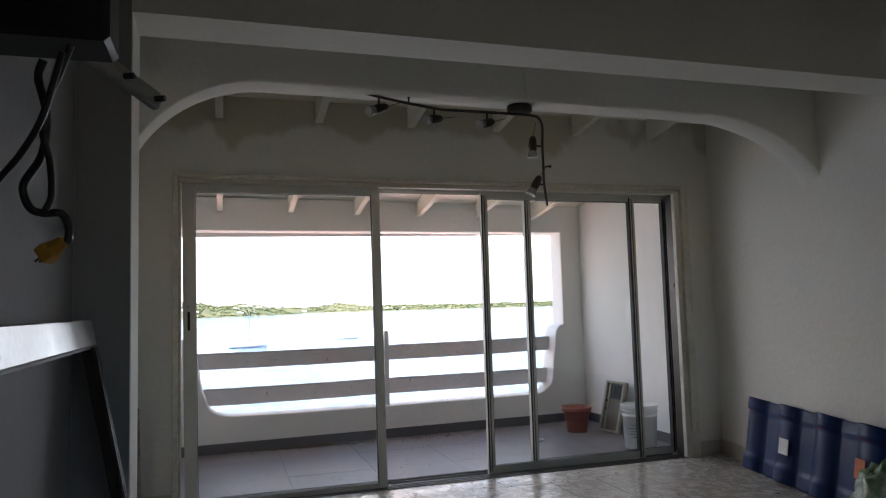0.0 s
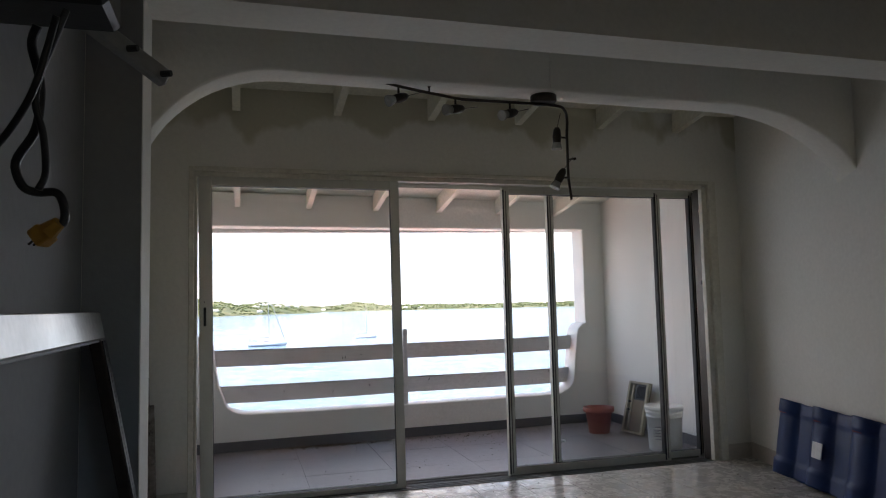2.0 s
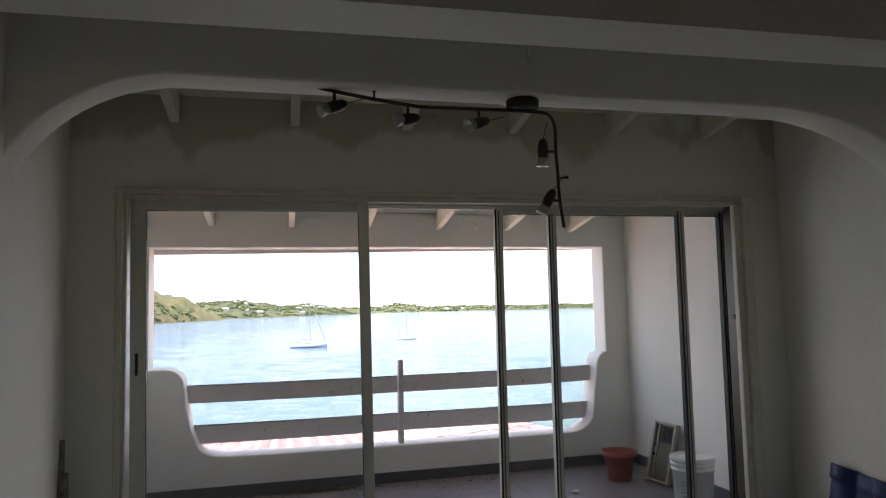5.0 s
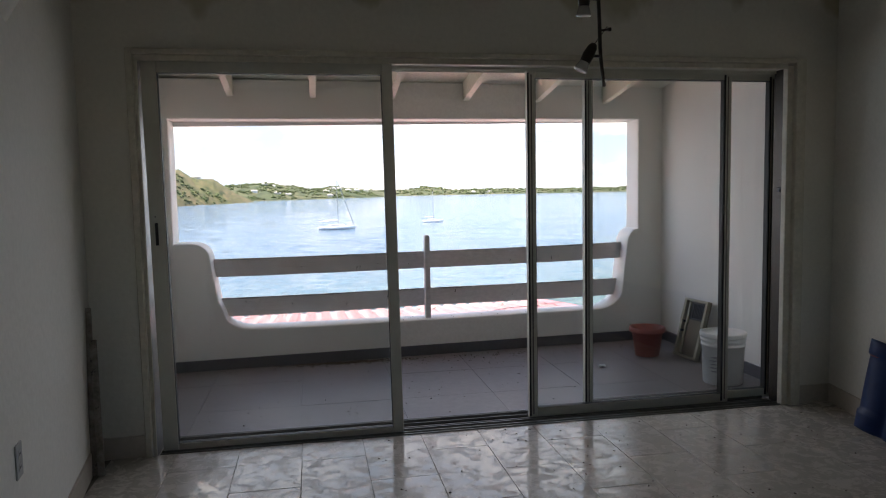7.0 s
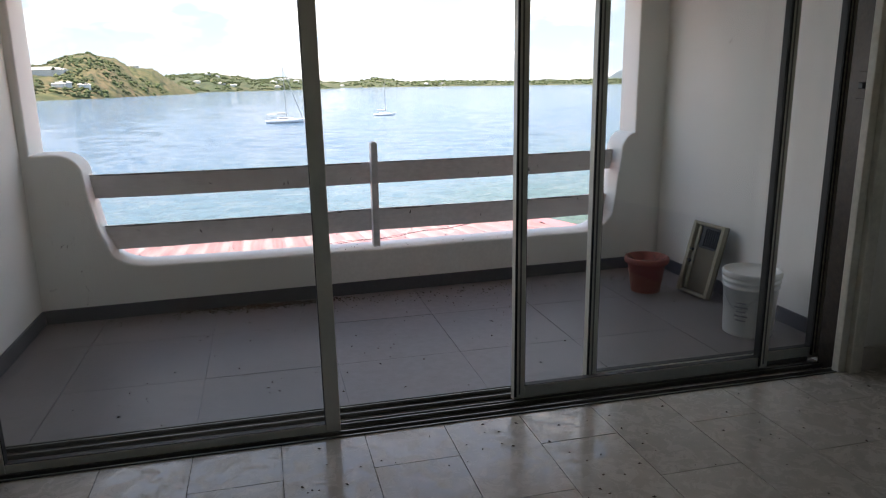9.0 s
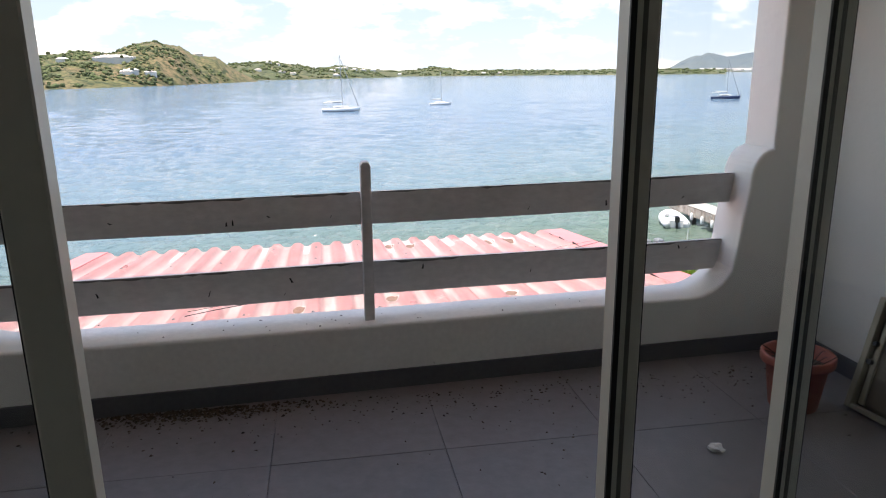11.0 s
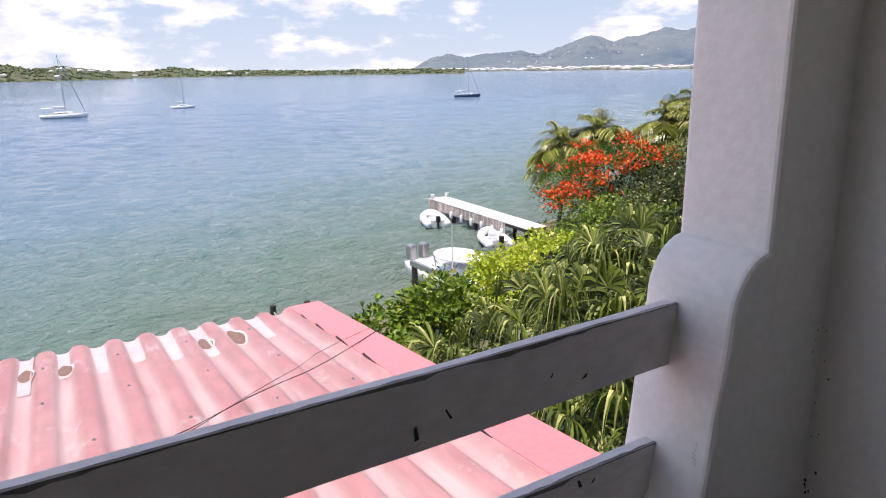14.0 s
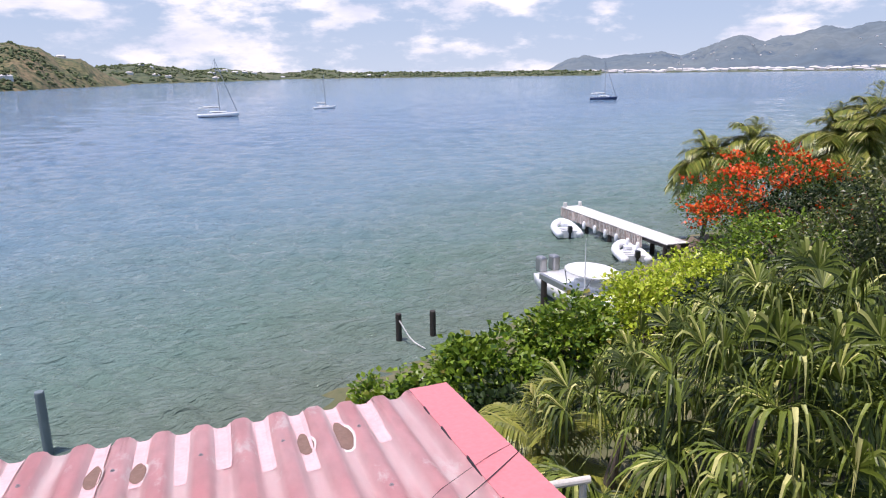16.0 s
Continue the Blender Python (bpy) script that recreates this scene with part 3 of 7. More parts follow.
def smooth_line(points, steps=6):
    """A smooth line through points."""
    p = [Vector(q) for q in points]
    p = [p[0] * 2 - p[1]] + p + [p[-1] * 2 - p[-2]]
    out = []
    for i in range(1, len(p) - 2):
        for s in range(steps):
            t = s / steps
            a, b, c, d = p[i - 1], p[i], p[i + 1], p[i + 2]
            out.append(0.5 * (2 * b + (c - a) * t + (2 * a - 5 * b + 4 * c - d) * t * t + (3 * b - a - 3 * c + d) * t ** 3))
    out.append(p[-2])
    return out


def arc(cx, cz, rx, rz, a0, a1, n=12):
    return [(cx + rx * math.cos(radians(a0 + (a1 - a0) * i / n)), cz + rz * math.sin(radians(a0 + (a1 - a0) * i / n))) for i in range(n + 1)]


# ---- the setting: front room, back room, balcony ----
def roof_z(y):
    return 2.53 - 0.162 * y          # underside of the rafters


def skewed(g):
    """The parapet runs a little askew to the door wall; g is a mesh or bmesh in world places."""
    for v in (g.vertices if isinstance(g, bpy.types.Mesh) else g.verts):
        v.co.y += 0.052 * (v.co.x - 2.9)
    return g


CEIL = 0.155                          # rafter depth
FLOOR_B = -0.06                       # balcony floor

# door wall with its opening, between front room and balcony
setting("wall_door", boxes((-0.45, 0.03, 0.0, 0.30, -0.2, 2.72), (3.906, 4.40, 0.0, 0.30, -0.2, 2.72), (0.03, 3.906, 0.0, 0.30, 2.12, 2.72)), M_STAIN,
        "white plaster wall with brown damp stains round the sliding door", "wall")
# slanting side walls of the front room
setting("wall_west", slab([(-0.25, 0.0), (-0.60, 0.0), (-0.60, -2.04), (0.005, -2.04)], -0.2, 3.1), M_WALL, "scuffed white plaster side wall", "wall")
setting("wall_east", slab([(4.14, 0.0), (3.74, -2.04), (4.60, -2.04), (4.60, 0.0)], -0.2, 3.1), M_WALL, "white plaster side wall with small marks", "wall")
# thick wall with a wide opening between front room and back room
setting("wall_middle", boxes((-0.60, 0.005, -2.262, -2.04, -0.2, 3.1), (3.74, 6.2, -2.27, -2.04, -0.2, 3.1), (0.005, 3.74, -2.27, -2.04, 2.295, 3.1)), M_WALL,
        "thick white wall with a wide square opening", "wall")
# thin grey sheet over the white pier, paints in its shade
setting("wall_pier", boxes((-0.169, 0.002, -2.27, -2.2625, -0.2, 3.1)), M_DARKROOM, "pier darkened to a shaded grey beside the wide opening", "wall")
# arch across the front room
arch_line = [(-0.40, 3.0), (-0.40, 1.70)] + arc(0.50, 1.70, 0.67, 0.655, 180, 90, 16) + arc(3.0, 1.75, 0.95, 0.585, 90, 0, 18) + [(4.30, 1.75), (4.30, 3.0)]
setting("arch", panel("arch", [arch_line], -1.40, -1.21, 0.012), M_WALL, "white plastered arch with rounded shoulders and hairline cracks", "arch", )
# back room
setting("wall_back_west", boxes((-0.40, -0.17, -7.0, -2.27, -0.2, 3.1)), M_DARKROOM, "plain wall darkened to a shaded grey", "wall")
setting("wall_back_east", boxes((6.0, 6.2, -7.0, -2.27, -0.2, 3.1)), M_DARKROOM, "plain wall darkened to a shaded grey", "wall")
# the end wall's opening is added, to let the fill lamp in
setting("wall_back_south", boxes((-0.40, 2.0, -7.2, -7.0, -0.2, 3.1), (3.2, 6.2, -7.2, -7.0, -0.2, 3.1), (2.0, 3.2, -7.2, -7.0, -0.2, 1.1), (2.0, 3.2, -7.2, -7.0, 2.1, 3.1)), M_DARKROOM, "plain wall darkened to a shaded grey", "wall")
setting("ceiling_back", boxes((-0.60, 6.2, -7.2, -1.3, 3.1, 3.2)), M_CEIL, "plain white ceiling", "ceiling")
# boarded ceiling under the sloping roof, over front room and balcony
bm = bmesh.new()
prof = [(-1.3, roof_z(-1.3) + CEIL), (2.65, roof_z(2.65) + CEIL), (2.65, roof_z(2.65) + CEIL + 0.06), (-1.3, roof_z(-1.3) + CEIL + 0.3)]
vl = [bm.verts.new((-0.6, y, z)) for y, z in prof]
vr = [bm.verts.new((4.6, y, z)) for y, z in prof]
bm.faces.new(vl)
bm.faces.new(vr[::-1])
for i in range(4):
    bm.faces.new((vl[i], vl[(i + 1) % 4], vr[(i + 1) % 4], vr[i]))
setting("ceiling_front", bm, M_CEIL, "sloping white boarded ceiling with damp marks", "ceiling")
# rafters
for k in range(7):
    x = 0.29 + 0.66 * k
    for y0, y1 in ((-1.20, -0.003), (0.303, 2.24 + 0.052 * (x - 2.93))):
        if x > 4.0 and y0 < 0:
            continue
        bm = bmesh.new()
        box(bm, x - 0.025, x + 0.025, y0, y1, 0, CEIL + 0.02)
        for v in bm.verts:
            v.co.z += roof_z(v.co.y)
        tagged(part("rafter", bm, M_CEIL, None, "white painted timber rafter under the sloping ceiling"), category="rafter", group="rafters")
# balcony walls
setting("wall_balcony_west", boxes((-0.45, -0.25, 0.30, 2.57, -0.3, 2.9)), M_BALC, "white balcony side wall", "wall")
setting("wall_balcony_east", boxes((4.18, 4.40, 0.30, 2.57, -0.3, 2.9)), M_BALC, "white balcony side wall with mould in the corner", "wall")
hole = ([(-0.20, 2.005), (-0.20, 1.00), (-0.10, 1.00)] + arc(-0.07, 0.86, 0.15, 0.14, 90, 0, 8) + [(0.10, 0.70), (0.13, 0.52), (0.17, 0.42)]
        + arc(0.42, 0.395, 0.24, 0.125, 190, 270, 10) + [(1.0, 0.260), (2.0, 0.256), (3.0, 0.258)] + arc(3.52, 0.445, 0.255, 0.187, 270, 345, 10)
        + [(3.785, 0.52), (3.80, 0.66), (3.822, 0.80)] + arc(3.945, 0.855, 0.120, 0.15, 180, 95, 8) + [(3.935, 1.03), (3.935, 2.02)])
outer = [(-0.45, -0.3), (4.40, -0.3), (4.40, 2.33), (-0.45, 2.33)]
parapet = setting("wall_parapet", skewed(panel("wall_parapet", [outer, hole], 2.243, 2.505, 0.015)), M_BALC, "white plastered balcony parapet with scrolled rounded opening", "parapet", True)
for p in parapet.data.polygons:
    p.use_smooth = False
# drip board along the outer edge of the opening's head, sagging towards one end
bm = boxes((-0.20, 3.934, 2.470, 2.512, 0.0, 0.06))
for v in bm.verts:
    v.co.z += 1.967 + 0.0125 * v.co.x
setting("lintel_board", skewed(bm), M_BALC, "narrow white drip board under the balcony lintel", "lintel")
# floors
setting("floor", boxes((-0.60, 6.2, -7.2, -0.004, -0.2, -0.006), (-0.60, 6.2, -0.004, 0.30, -0.2, -0.052)), M_GROUT, "polished beige floor tiles with dark joints", "floor")
setting("floor_balcony", boxes((-0.45, 4.40, 0.30, 2.57, -0.3, FLOOR_B - 0.006)), M_GREYBASE, "dusty grey balcony floor tiles", "floor")
setting("baseboard_balcony", skewed(boxes((-0.235, 4.165, 2.230, 2.2445, FLOOR_B, 0.030))),
        M_GREYBASE, "dark grey tile skirting", "skirting")
setting("baseboard_balcony_sides", boxes((4.165, 4.18, 0.30, 2.295, FLOOR_B, 0.030), (-0.25, -0.235, 0.30, 2.065, FLOOR_B, 0.030)), M_GREYBASE, "dark grey tile skirting", "skirting")

# ---- sliding door ----
door = thing("door_frame", (1.95, 0.15, 0.0), "cream aluminium sliding door frame with three floor tracks", "door frame", kind="structure")
# jambs darker than the head: their recess shade is in the metal's colour
part("jamb", boxes((0.032, 0.040, 0.034, 0.296, -0.03, 2.118)), M_ALUDK, door)
part("jamb", boxes((3.897, 3.905, 0.034, 0.296, -0.03, 2.118), (3.822, 3.897, 0.036, 0.155, -0.03, 2.118)), M_BRONZE, door, "recessed aluminium jamb darkened for shade")
part("head", boxes((0.064, 3.815, 0.034, 0.296, 2.102, 2.118), (0.064, 3.815, 0.13, 0.136, 2.085, 2.102), (0.064, 3.815, 0.214, 0.220, 2.085, 2.102)), M_ALU, door)
sill = part("sill", boxes((0.064, 3.815, -0.004, 0.305, -0.05, -0.026)), M_ALUDK, door, "worn aluminium sill with three tracks")
for y in (0.0, 0.04, 0.058, 0.125, 0.15, 0.217, 0.28, 0.30):
    part("track", boxes((0.066, 3.813, y - 0.0035, y + 0.0035, -0.026, 0.006 if y < 0.05 else -0.006)), M_ALUDK, sill)
casing = thing("door_casing", (1.95, 0.0, 0.0), "cream painted stepped casing round the sliding door", "casing", kind="structure")
for nm, a, b in (("side_trim", (0.0, 0.034, -0.040, 0.0, 0.0, 2.15), (0.034, 0.052, -0.012, 0.0, 0.0, 2.11)),
                 ("side_trim", (3.835, 3.902, -0.040, 0.0, 0.0, 2.15), (3.792, 3.835, -0.012, 0.032, 0.0, 2.11)),
                 ("top_trim", (0.034, 3.835, -0.040, 0.0, 2.122, 2.15), (0.034, 3.792, -0.012, 0.0, 2.09, 2.122))):
    bm = bmesh.new()
    box(bm, *a, bevel=0.004)
    box(bm, *b, bevel=0.003)
    part(nm, bm, M_CASING, casing)


def sliding_panel(x0, x1, y0, y1, z0, z1, stile, bottom, top, label, seals=True, stile_r=None):
    p = thing("sliding_door_panel", (x0, y0, z0), label, "sliding door", "sliding door panels")
    ym = (y0 + y1) / 2
    stile_r = stile_r or stile
    for a, b in ((x0, x0 + stile), (x1 - stile_r, x1)):
        bm = bmesh.new()
        box(bm, a, b, y0, y1, z0, z1, bevel=0.003)
        s = part("stile", bm, M_ALU, p)
        inner = b if a == x0 else a
        part("gasket", boxes((inner - 0.0025, inner + 0.0025, y0 + 0.004, y1 - 0.004, z0 + bottom, z1 - top)), M_GASKET, s, "black rubber strip")
        if seals:
            e0 = a if a == x0 else a - 0.001
            part("seal", boxes((e0, e0 + 0.010, y0 - 0.003, y0 + 0.003, z0 + 0.02, z1 - 0.02)), M_GASKET, s, "black brush seal")
        if seals:
            part("edge_groove", boxes(((a + b) / 2 - 0.004, (a + b) / 2 + 0.004, y0 - 0.0015, y0 + 0.002, z0 + 0.03, z1 - 0.03)), M_ALUDK, s)
    for a, b in ((z0, z0 + bottom), (z1 - top, z1)):
        bm = bmesh.new()
        box(bm, x0 + stile + 0.0005, x1 - stile_r - 0.0005, y0 + 0.002, y1 - 0.002, a, b, bevel=0.003)
        r = part("rail", bm, M_ALU, p)
        edge = b if a == z0 else a
        part("gasket", boxes((x0 + stile, x1 - stile_r, y0 + 0.006, y1 - 0.006, edge - 0.002, edge + 0.002)), M_GASKET, r, "black rubber strip")
    g = part("glass", boxes((x0 + stile, x1 - stile_r, ym - 0.003, ym + 0.003, z0 + bottom, z1 - top)), M_GLASS, p, "clear pane with dust")
    g.visible_shadow = False
    return p


pa = sliding_panel(0.073, 1.396, 0.047, 0.087, -0.022, 2.10, 0.080, 0.058, 0.060, "cream aluminium sliding glass panel standing slightly askew beside the gap", False, 0.060)
pull = part("pull", boxes((0.100, 0.116, 0.0425, 0.0475, 1.13, 1.25), bevel=0.002), M_BLACK, pa, "dark recessed finger pull")
part("screw", boxes((0.102, 0.108, 0.0425, 0.0475, 1.28, 1.287)), M_BLACK, pa)
# it hangs out of plumb: its head leans towards the jamb
for ob in pa.children_recursive:
    for v in ob.data.vertices:
        v.co.x -= 0.009 * (v.co.z + 0.022)
sliding_panel(2.194, 3.532, 0.165, 0.210, -0.022, 2.10, 0.050, 0.066, 0.050, "cream aluminium sliding glass panel with black seals")
sliding_panel(2.580, 3.890, 0.226, 0.272, -0.022, 2.10, 0.050, 0.062, 0.044, "outer sliding glass panel with cream aluminium edges")
latch = thing("door_latch", (3.765, 0.02, 1.36), "small dark metal latch on the door jamb", "latch")
part("plate", boxes((3.813, 3.8225, 0.05, 0.10, 1.30, 1.42), bevel=0.002), M_BRONZE, latch)
part("lever", boxes((3.797, 3.814, 0.050, 0.080, 1.345, 1.375), bevel=0.004), M_BLACK, latch)

# skirting in the front room
setting("baseboard_front", boxes((-0.25, -0.002, -0.014, -0.0005, 0, 0.115), (3.912, 4.14, -0.014, -0.0005, 0, 0.115)), M_SKIRT, "beige tile skirting", "skirting")
for nm, a, b, s in (("baseboard_west", (-0.25, 0.0), (0.005, -2.04), 1), ("baseboard_east", (4.14, 0.0), (3.74, -2.04), -1)):
    d = Vector((b[0] - a[0], b[1] - a[1])).normalized()
    n = Vector((-d.y, d.x)) * s * 0.013
    setting(nm, slab([(a[0], a[1] - 0.015), (b[0], b[1]), (b[0] + n.x, b[1] + n.y), (a[0] + n.x, a[1] + n.y - 0.015)], 0.0, 0.115), M_SKIRT, "beige tile skirting", "skirting")

# ---- track light under the arch ----
track = thing("track_light", (1.90, -1.30, 2.345), "bent bronze track light with five small spots, one end hanging down", "ceiling light")
bm = bmesh.new()
lathe(bm, [(0.0, 2.345), (0.066, 2.345), (0.07, 2.34), (0.07, 2.312), (0.064, 2.304), (0.0, 2.304)], (1.885, -1.30, 0), 28)
part("canopy", bm, M_BRONZE, track, "round dark canopy", True)
line = [(0.99, -1.30, 2.365), (1.10, -1.31, 2.34), (1.25, -1.315, 2.315), (1.40, -1.31, 2.297), (1.46, -1.305, 2.295), (1.70, -1.30, 2.297), (1.96, -1.28, 2.30), (2.03, -1.25, 2.288),
        (2.07, -1.20, 2.25), (2.09, -1.15, 2.17), (2.12, -1.09, 2.08), (2.15, -1.03, 1.96), (2.18, -1.0, 1.83)]
bm = bmesh.new()
tube(bm, smooth_line(line, 5), 0.008, 8)
part("rail", bm, M_BRONZE, track, "", True)


def spot(mount, down, aim):
    mount, down, aim = Vector(mount), Vector(down).normalized(), Vector(aim).normalized()
    bm = bmesh.new()
    rod(bm, mount, mount + down * 0.05, 0.006)
    head = part("lamp_arm", bm, M_BRONZE, track, "", True)
    c = mount + down * 0.06
    turn = Matrix.Translation(c) @ aim.to_track_quat("Z", "Y").to_matrix().to_4x4()
    bm = bmesh.new()
    lathe(bm, [(0.0, -0.055), (0.012, -0.055), (0.02, -0.04), (0.025, -0.005), (0.022, 0.03), (0.0, 0.03)], sides=16)
    bmesh.ops.transform(bm, matrix=turn, verts=bm.verts)
    part("lamp_holder", bm, M_BRONZE, head, "", True)
    bm = bmesh.new()
    lathe(bm, [(0.0, 0.028), (0.021, 0.03), (0.029, 0.062), (0.029, 0.07), (0.02, 0.066), (0.0, 0.06)], sides=16)
    bmesh.ops.transform(bm, matrix=turn, verts=bm.verts)
    part("bulb", bm, M_LAMPGLASS, head, "ribbed glass reflector bulb", True)
    bm = bmesh.new()
    rod(bm, c - aim * 0.05, c - aim * 0.13 + Vector((0.02, 0, 0.005)), 0.002, sides=5)
    part("aiming_pin", bm, M_BRONZE, head)


spot((1.085, -1.31, 2.34), (0, 0, -1), (-0.85, -0.3, -0.35))
spot((1.385, -1.31, 2.30), (0, 0, -1), (-0.85, -0.35, -0.2))
spot((1.69, -1.30, 2.297), (0, 0, -1), (-0.82, -0.4, -0.3))
spot((2.09, -1.14, 2.16), (-1, -0.1, 0), (0.0, 0.1, -1))
spot((2.145, -1.045, 1.95), (-1, -0.1, 0), (-0.45, 0.1, -0.85))
for a, b in (((1.245, -1.315, 2.318), (1.245, -1.315, 2.345)), ((2.125, -1.075, 2.05), (2.165, -1.075, 2.055))):
    bm = bmesh.new()
    rod(bm, a, b, 0.0045, sides=8)
    b = Vector(b)
    rod(bm, b, b + (b - Vector(a)).normalized() * 0.012, 0.008, sides=8)
    part("hanger_pin", bm, M_BRONZE, track)
conduit = thing("cable_conduit", (1.88, -1.408, 2.35), "thin painted cable conduit on the arch face", "conduit")
part("pipe", rod(bmesh.new(), (1.885, -1.407, 2.352), (1.88, -1.407, 2.95), 0.006), M_WALL, conduit)

# ---- left-hand corner of the back room: bracket, cables, stored panel ----
bracket = thing("wall_bracket", (-0.10, -3.45, 1.85), "black swivel bracket with a bare metal arm on the wall", "bracket")
cx, cy, cz = 0.050, -3.430, 1.810
bm = bmesh.new()
box(bm, -0.168, cx + 0.05, cy - 0.05, cy + 0.09, cz - 0.06, cz + 0.10, bevel=0.01)
part("housing", bm, M_BLACK, bracket)
bm = bmesh.new()
box(bm, -0.166, cx - 0.02, cy - 0.45, cy - 0.052, cz + 0.0, cz + 0.06, bevel=0.006)
part("wall_plate", bm, M_BLACK, bracket)
a, b = Vector((-0.010, -3.300, 1.820)), Vector((0.163, -3.170, 1.722))
turn = look(a, b)
bm = bmesh.new()
box(bm, -0.012, 0.012, -0.019, 0.019, -(b - a).length, 0.03, bevel=0.004, m=turn)
arm_ob = part("arm", bm, M_STEEL, bracket, "bare flat steel arm")
for f in (0.03, 0.62, 0.96):
    c = a + (b - a) * f
    part("bolt", rod(bmesh.new(), c + Vector((0.0, -0.02, 0.0)), c + Vector((0.02, -0.028, 0.0)), 0.007, sides=8), M_BLACK, arm_ob)
cord = thing("power_cord", (0.0, -3.5, 1.4), "black power cord with a yellow plug hanging from the bracket", "power cord")
part("cord", tube(bmesh.new(), smooth_line([(-0.010, -3.460, 1.710), (-0.020, -3.450, 1.680), (-0.010, -3.440, 1.630), (-0.010, -3.430, 1.590), (-0.020, -3.420, 1.540), (-0.050, -3.410, 1.490), (-0.040, -3.410, 1.450), (-0.020, -3.400, 1.440), (0.010, -3.400, 1.440), (0.020, -3.390, 1.420), (0.020, -3.390, 1.390), (0.000, -3.390, 1.380)], 5), 0.0075), M_BLACK, cord, "", True)
px_, py_, pz_ = (-0.000, -3.390, 1.370)
aim = Vector((-0.75, 0.25, -0.6)).normalized()
turn = Matrix.Translation((px_ - 0.006, py_, pz_ + 0.002)) @ aim.to_track_quat("Z", "Y").to_matrix().to_4x4()
bm = bmesh.new()
box(bm, -0.019, 0.019, -0.017, 0.017, -0.004, 0.022, bevel=0.006, m=turn, segments=2)
rod(bm, turn @ Vector((0, 0, -0.028)), turn @ Vector((0, 0, -0.002)), 0.011, 0.017, 10)
plug = part("plug", bm, M_YELLOW, cord, "worn yellow plug")
for o in (-0.007, 0.007):
    part("prong", rod(bmesh.new(), turn @ Vector((o, 0, 0.020)), turn @ Vector((o, 0, 0.034)), 0.0022, sides=6), M_BRONZE, plug)
cable = thing("black_cable", (0.0, -3.5, 1.5), "thin black cable looping down from the bracket", "cable", "loose cables")
part("cable", tube(bmesh.new(), smooth_line([(0.040, -3.490, 1.730), (0.020, -3.480, 1.680), (0.000, -3.470, 1.630), (-0.010, -3.460, 1.580), (-0.000, -3.450, 1.530), (-0.000, -3.430, 1.470), (-0.010, -3.430, 1.440)], 5), 0.006), M_BLACK, cable, "", True)
cable = thing("black_cable", (0.0, -3.7, 1.5), "thick black cable trailing off along the wall", "cable", "loose cables")
part("cable", tube(bmesh.new(), smooth_line([(0.030, -3.510, 1.710), (0.010, -3.490, 1.650), (-0.010, -3.480, 1.590), (-0.045, -3.460, 1.535), (-0.085, -3.440, 1.490), (-0.135, -3.470, 1.400), (-0.150, -3.545, 1.318), (-0.155, -3.660, 1.215), (-0.155, -3.80, 1.12)], 5), 0.006), M_BLACK, cable, "", True)
hose = thing("coiled_hose", (0.0, -3.9, 1.5), "grey spiral hose hanging on the wall", "hose")
turns = [(-0.150, -3.60, 1.458), (-0.150, -3.50, 1.452), (-0.145, -3.40, 1.462), (-0.120, -3.370, 1.470)]
for k in range(21):
    a = radians(90 - 40 * k)
    turns.append((-0.128 + 0.018 * math.sin(a), -3.40 + 0.036 * math.sin(a + 0.6) - 0.002 * k, 1.455 - 0.0030 * k + 0.006 * math.cos(a)))
part("coil", tube(bmesh.new(), smooth_line(turns, 3), 0.006), M_GREYHOSE, hose, "", True)
part("coil", tube(bmesh.new(), smooth_line([(-0.15, -3.535, 1.585), (-0.135, -3.515, 1.57), (-0.130, -3.50, 1.545), (-0.138, -3.515, 1.52), (-0.15, -3.55, 1.505)], 5), 0.009), M_GREYHOSE, hose, "", True)

# stored door panel lying on its long side, leaning on the wall
stored = thing("stored_door_panel", (0.10, -3.3, 0.0), "white aluminium door panel lying on its side against the wall", "door panel")


def leaning(bm):
    """From (along the wall, up the panel, outwards) to the room."""
    up = Vector((-0.235, 0, 1.225)).normalized()
    out = Vector((up.z, 0, -up.x))
    for v in bm.verts:
        v.co = Vector((0.10, -2.345, 0.002)) + Vector((0, -1, 0)) * v.co.x + up * v.co.y + out * v.co.z
    return bm


rail_top = part("rail", leaning(boxes((0, 2.02, 1.165, 1.25, 0, 0.035), bevel=0.004)), M_WHITEPLASTIC, stored)
part("rail", leaning(boxes((0, 2.02, 0.0, 0.085, 0, 0.035), bevel=0.004)), M_WHITEPLASTIC, stored)
for a in (0.0, 1.95):
    st = part("stile", leaning(boxes((a, a + 0.07, 0.0855, 1.1645, 0, 0.035), bevel=0.004)), M_BRONZE, stored, "dark bronze stile")
    for o in (0.008, 0.038):
        part("gasket", leaning(boxes((a + o, a + o + 0.026, 0.09, 1.16, 0.033, 0.038))), M_GASKET, st, "black rubber strip")
part("gasket", leaning(boxes((0.07, 1.95, 1.158, 1.166, 0.005, 0.03))), M_GASKET, rail_top, "black rubber strip")
pull = part("recessed_pull", leaning(boxes((1.04, 1.21, 1.185, 1.225, 0.034, 0.039), bevel=0.002)), M_STEEL, rail_top, "recessed steel finger pull")
part("recess", leaning(boxes((1.055, 1.115, 1.195, 1.215, 0.037, 0.0405))), M_BLACK, pull)

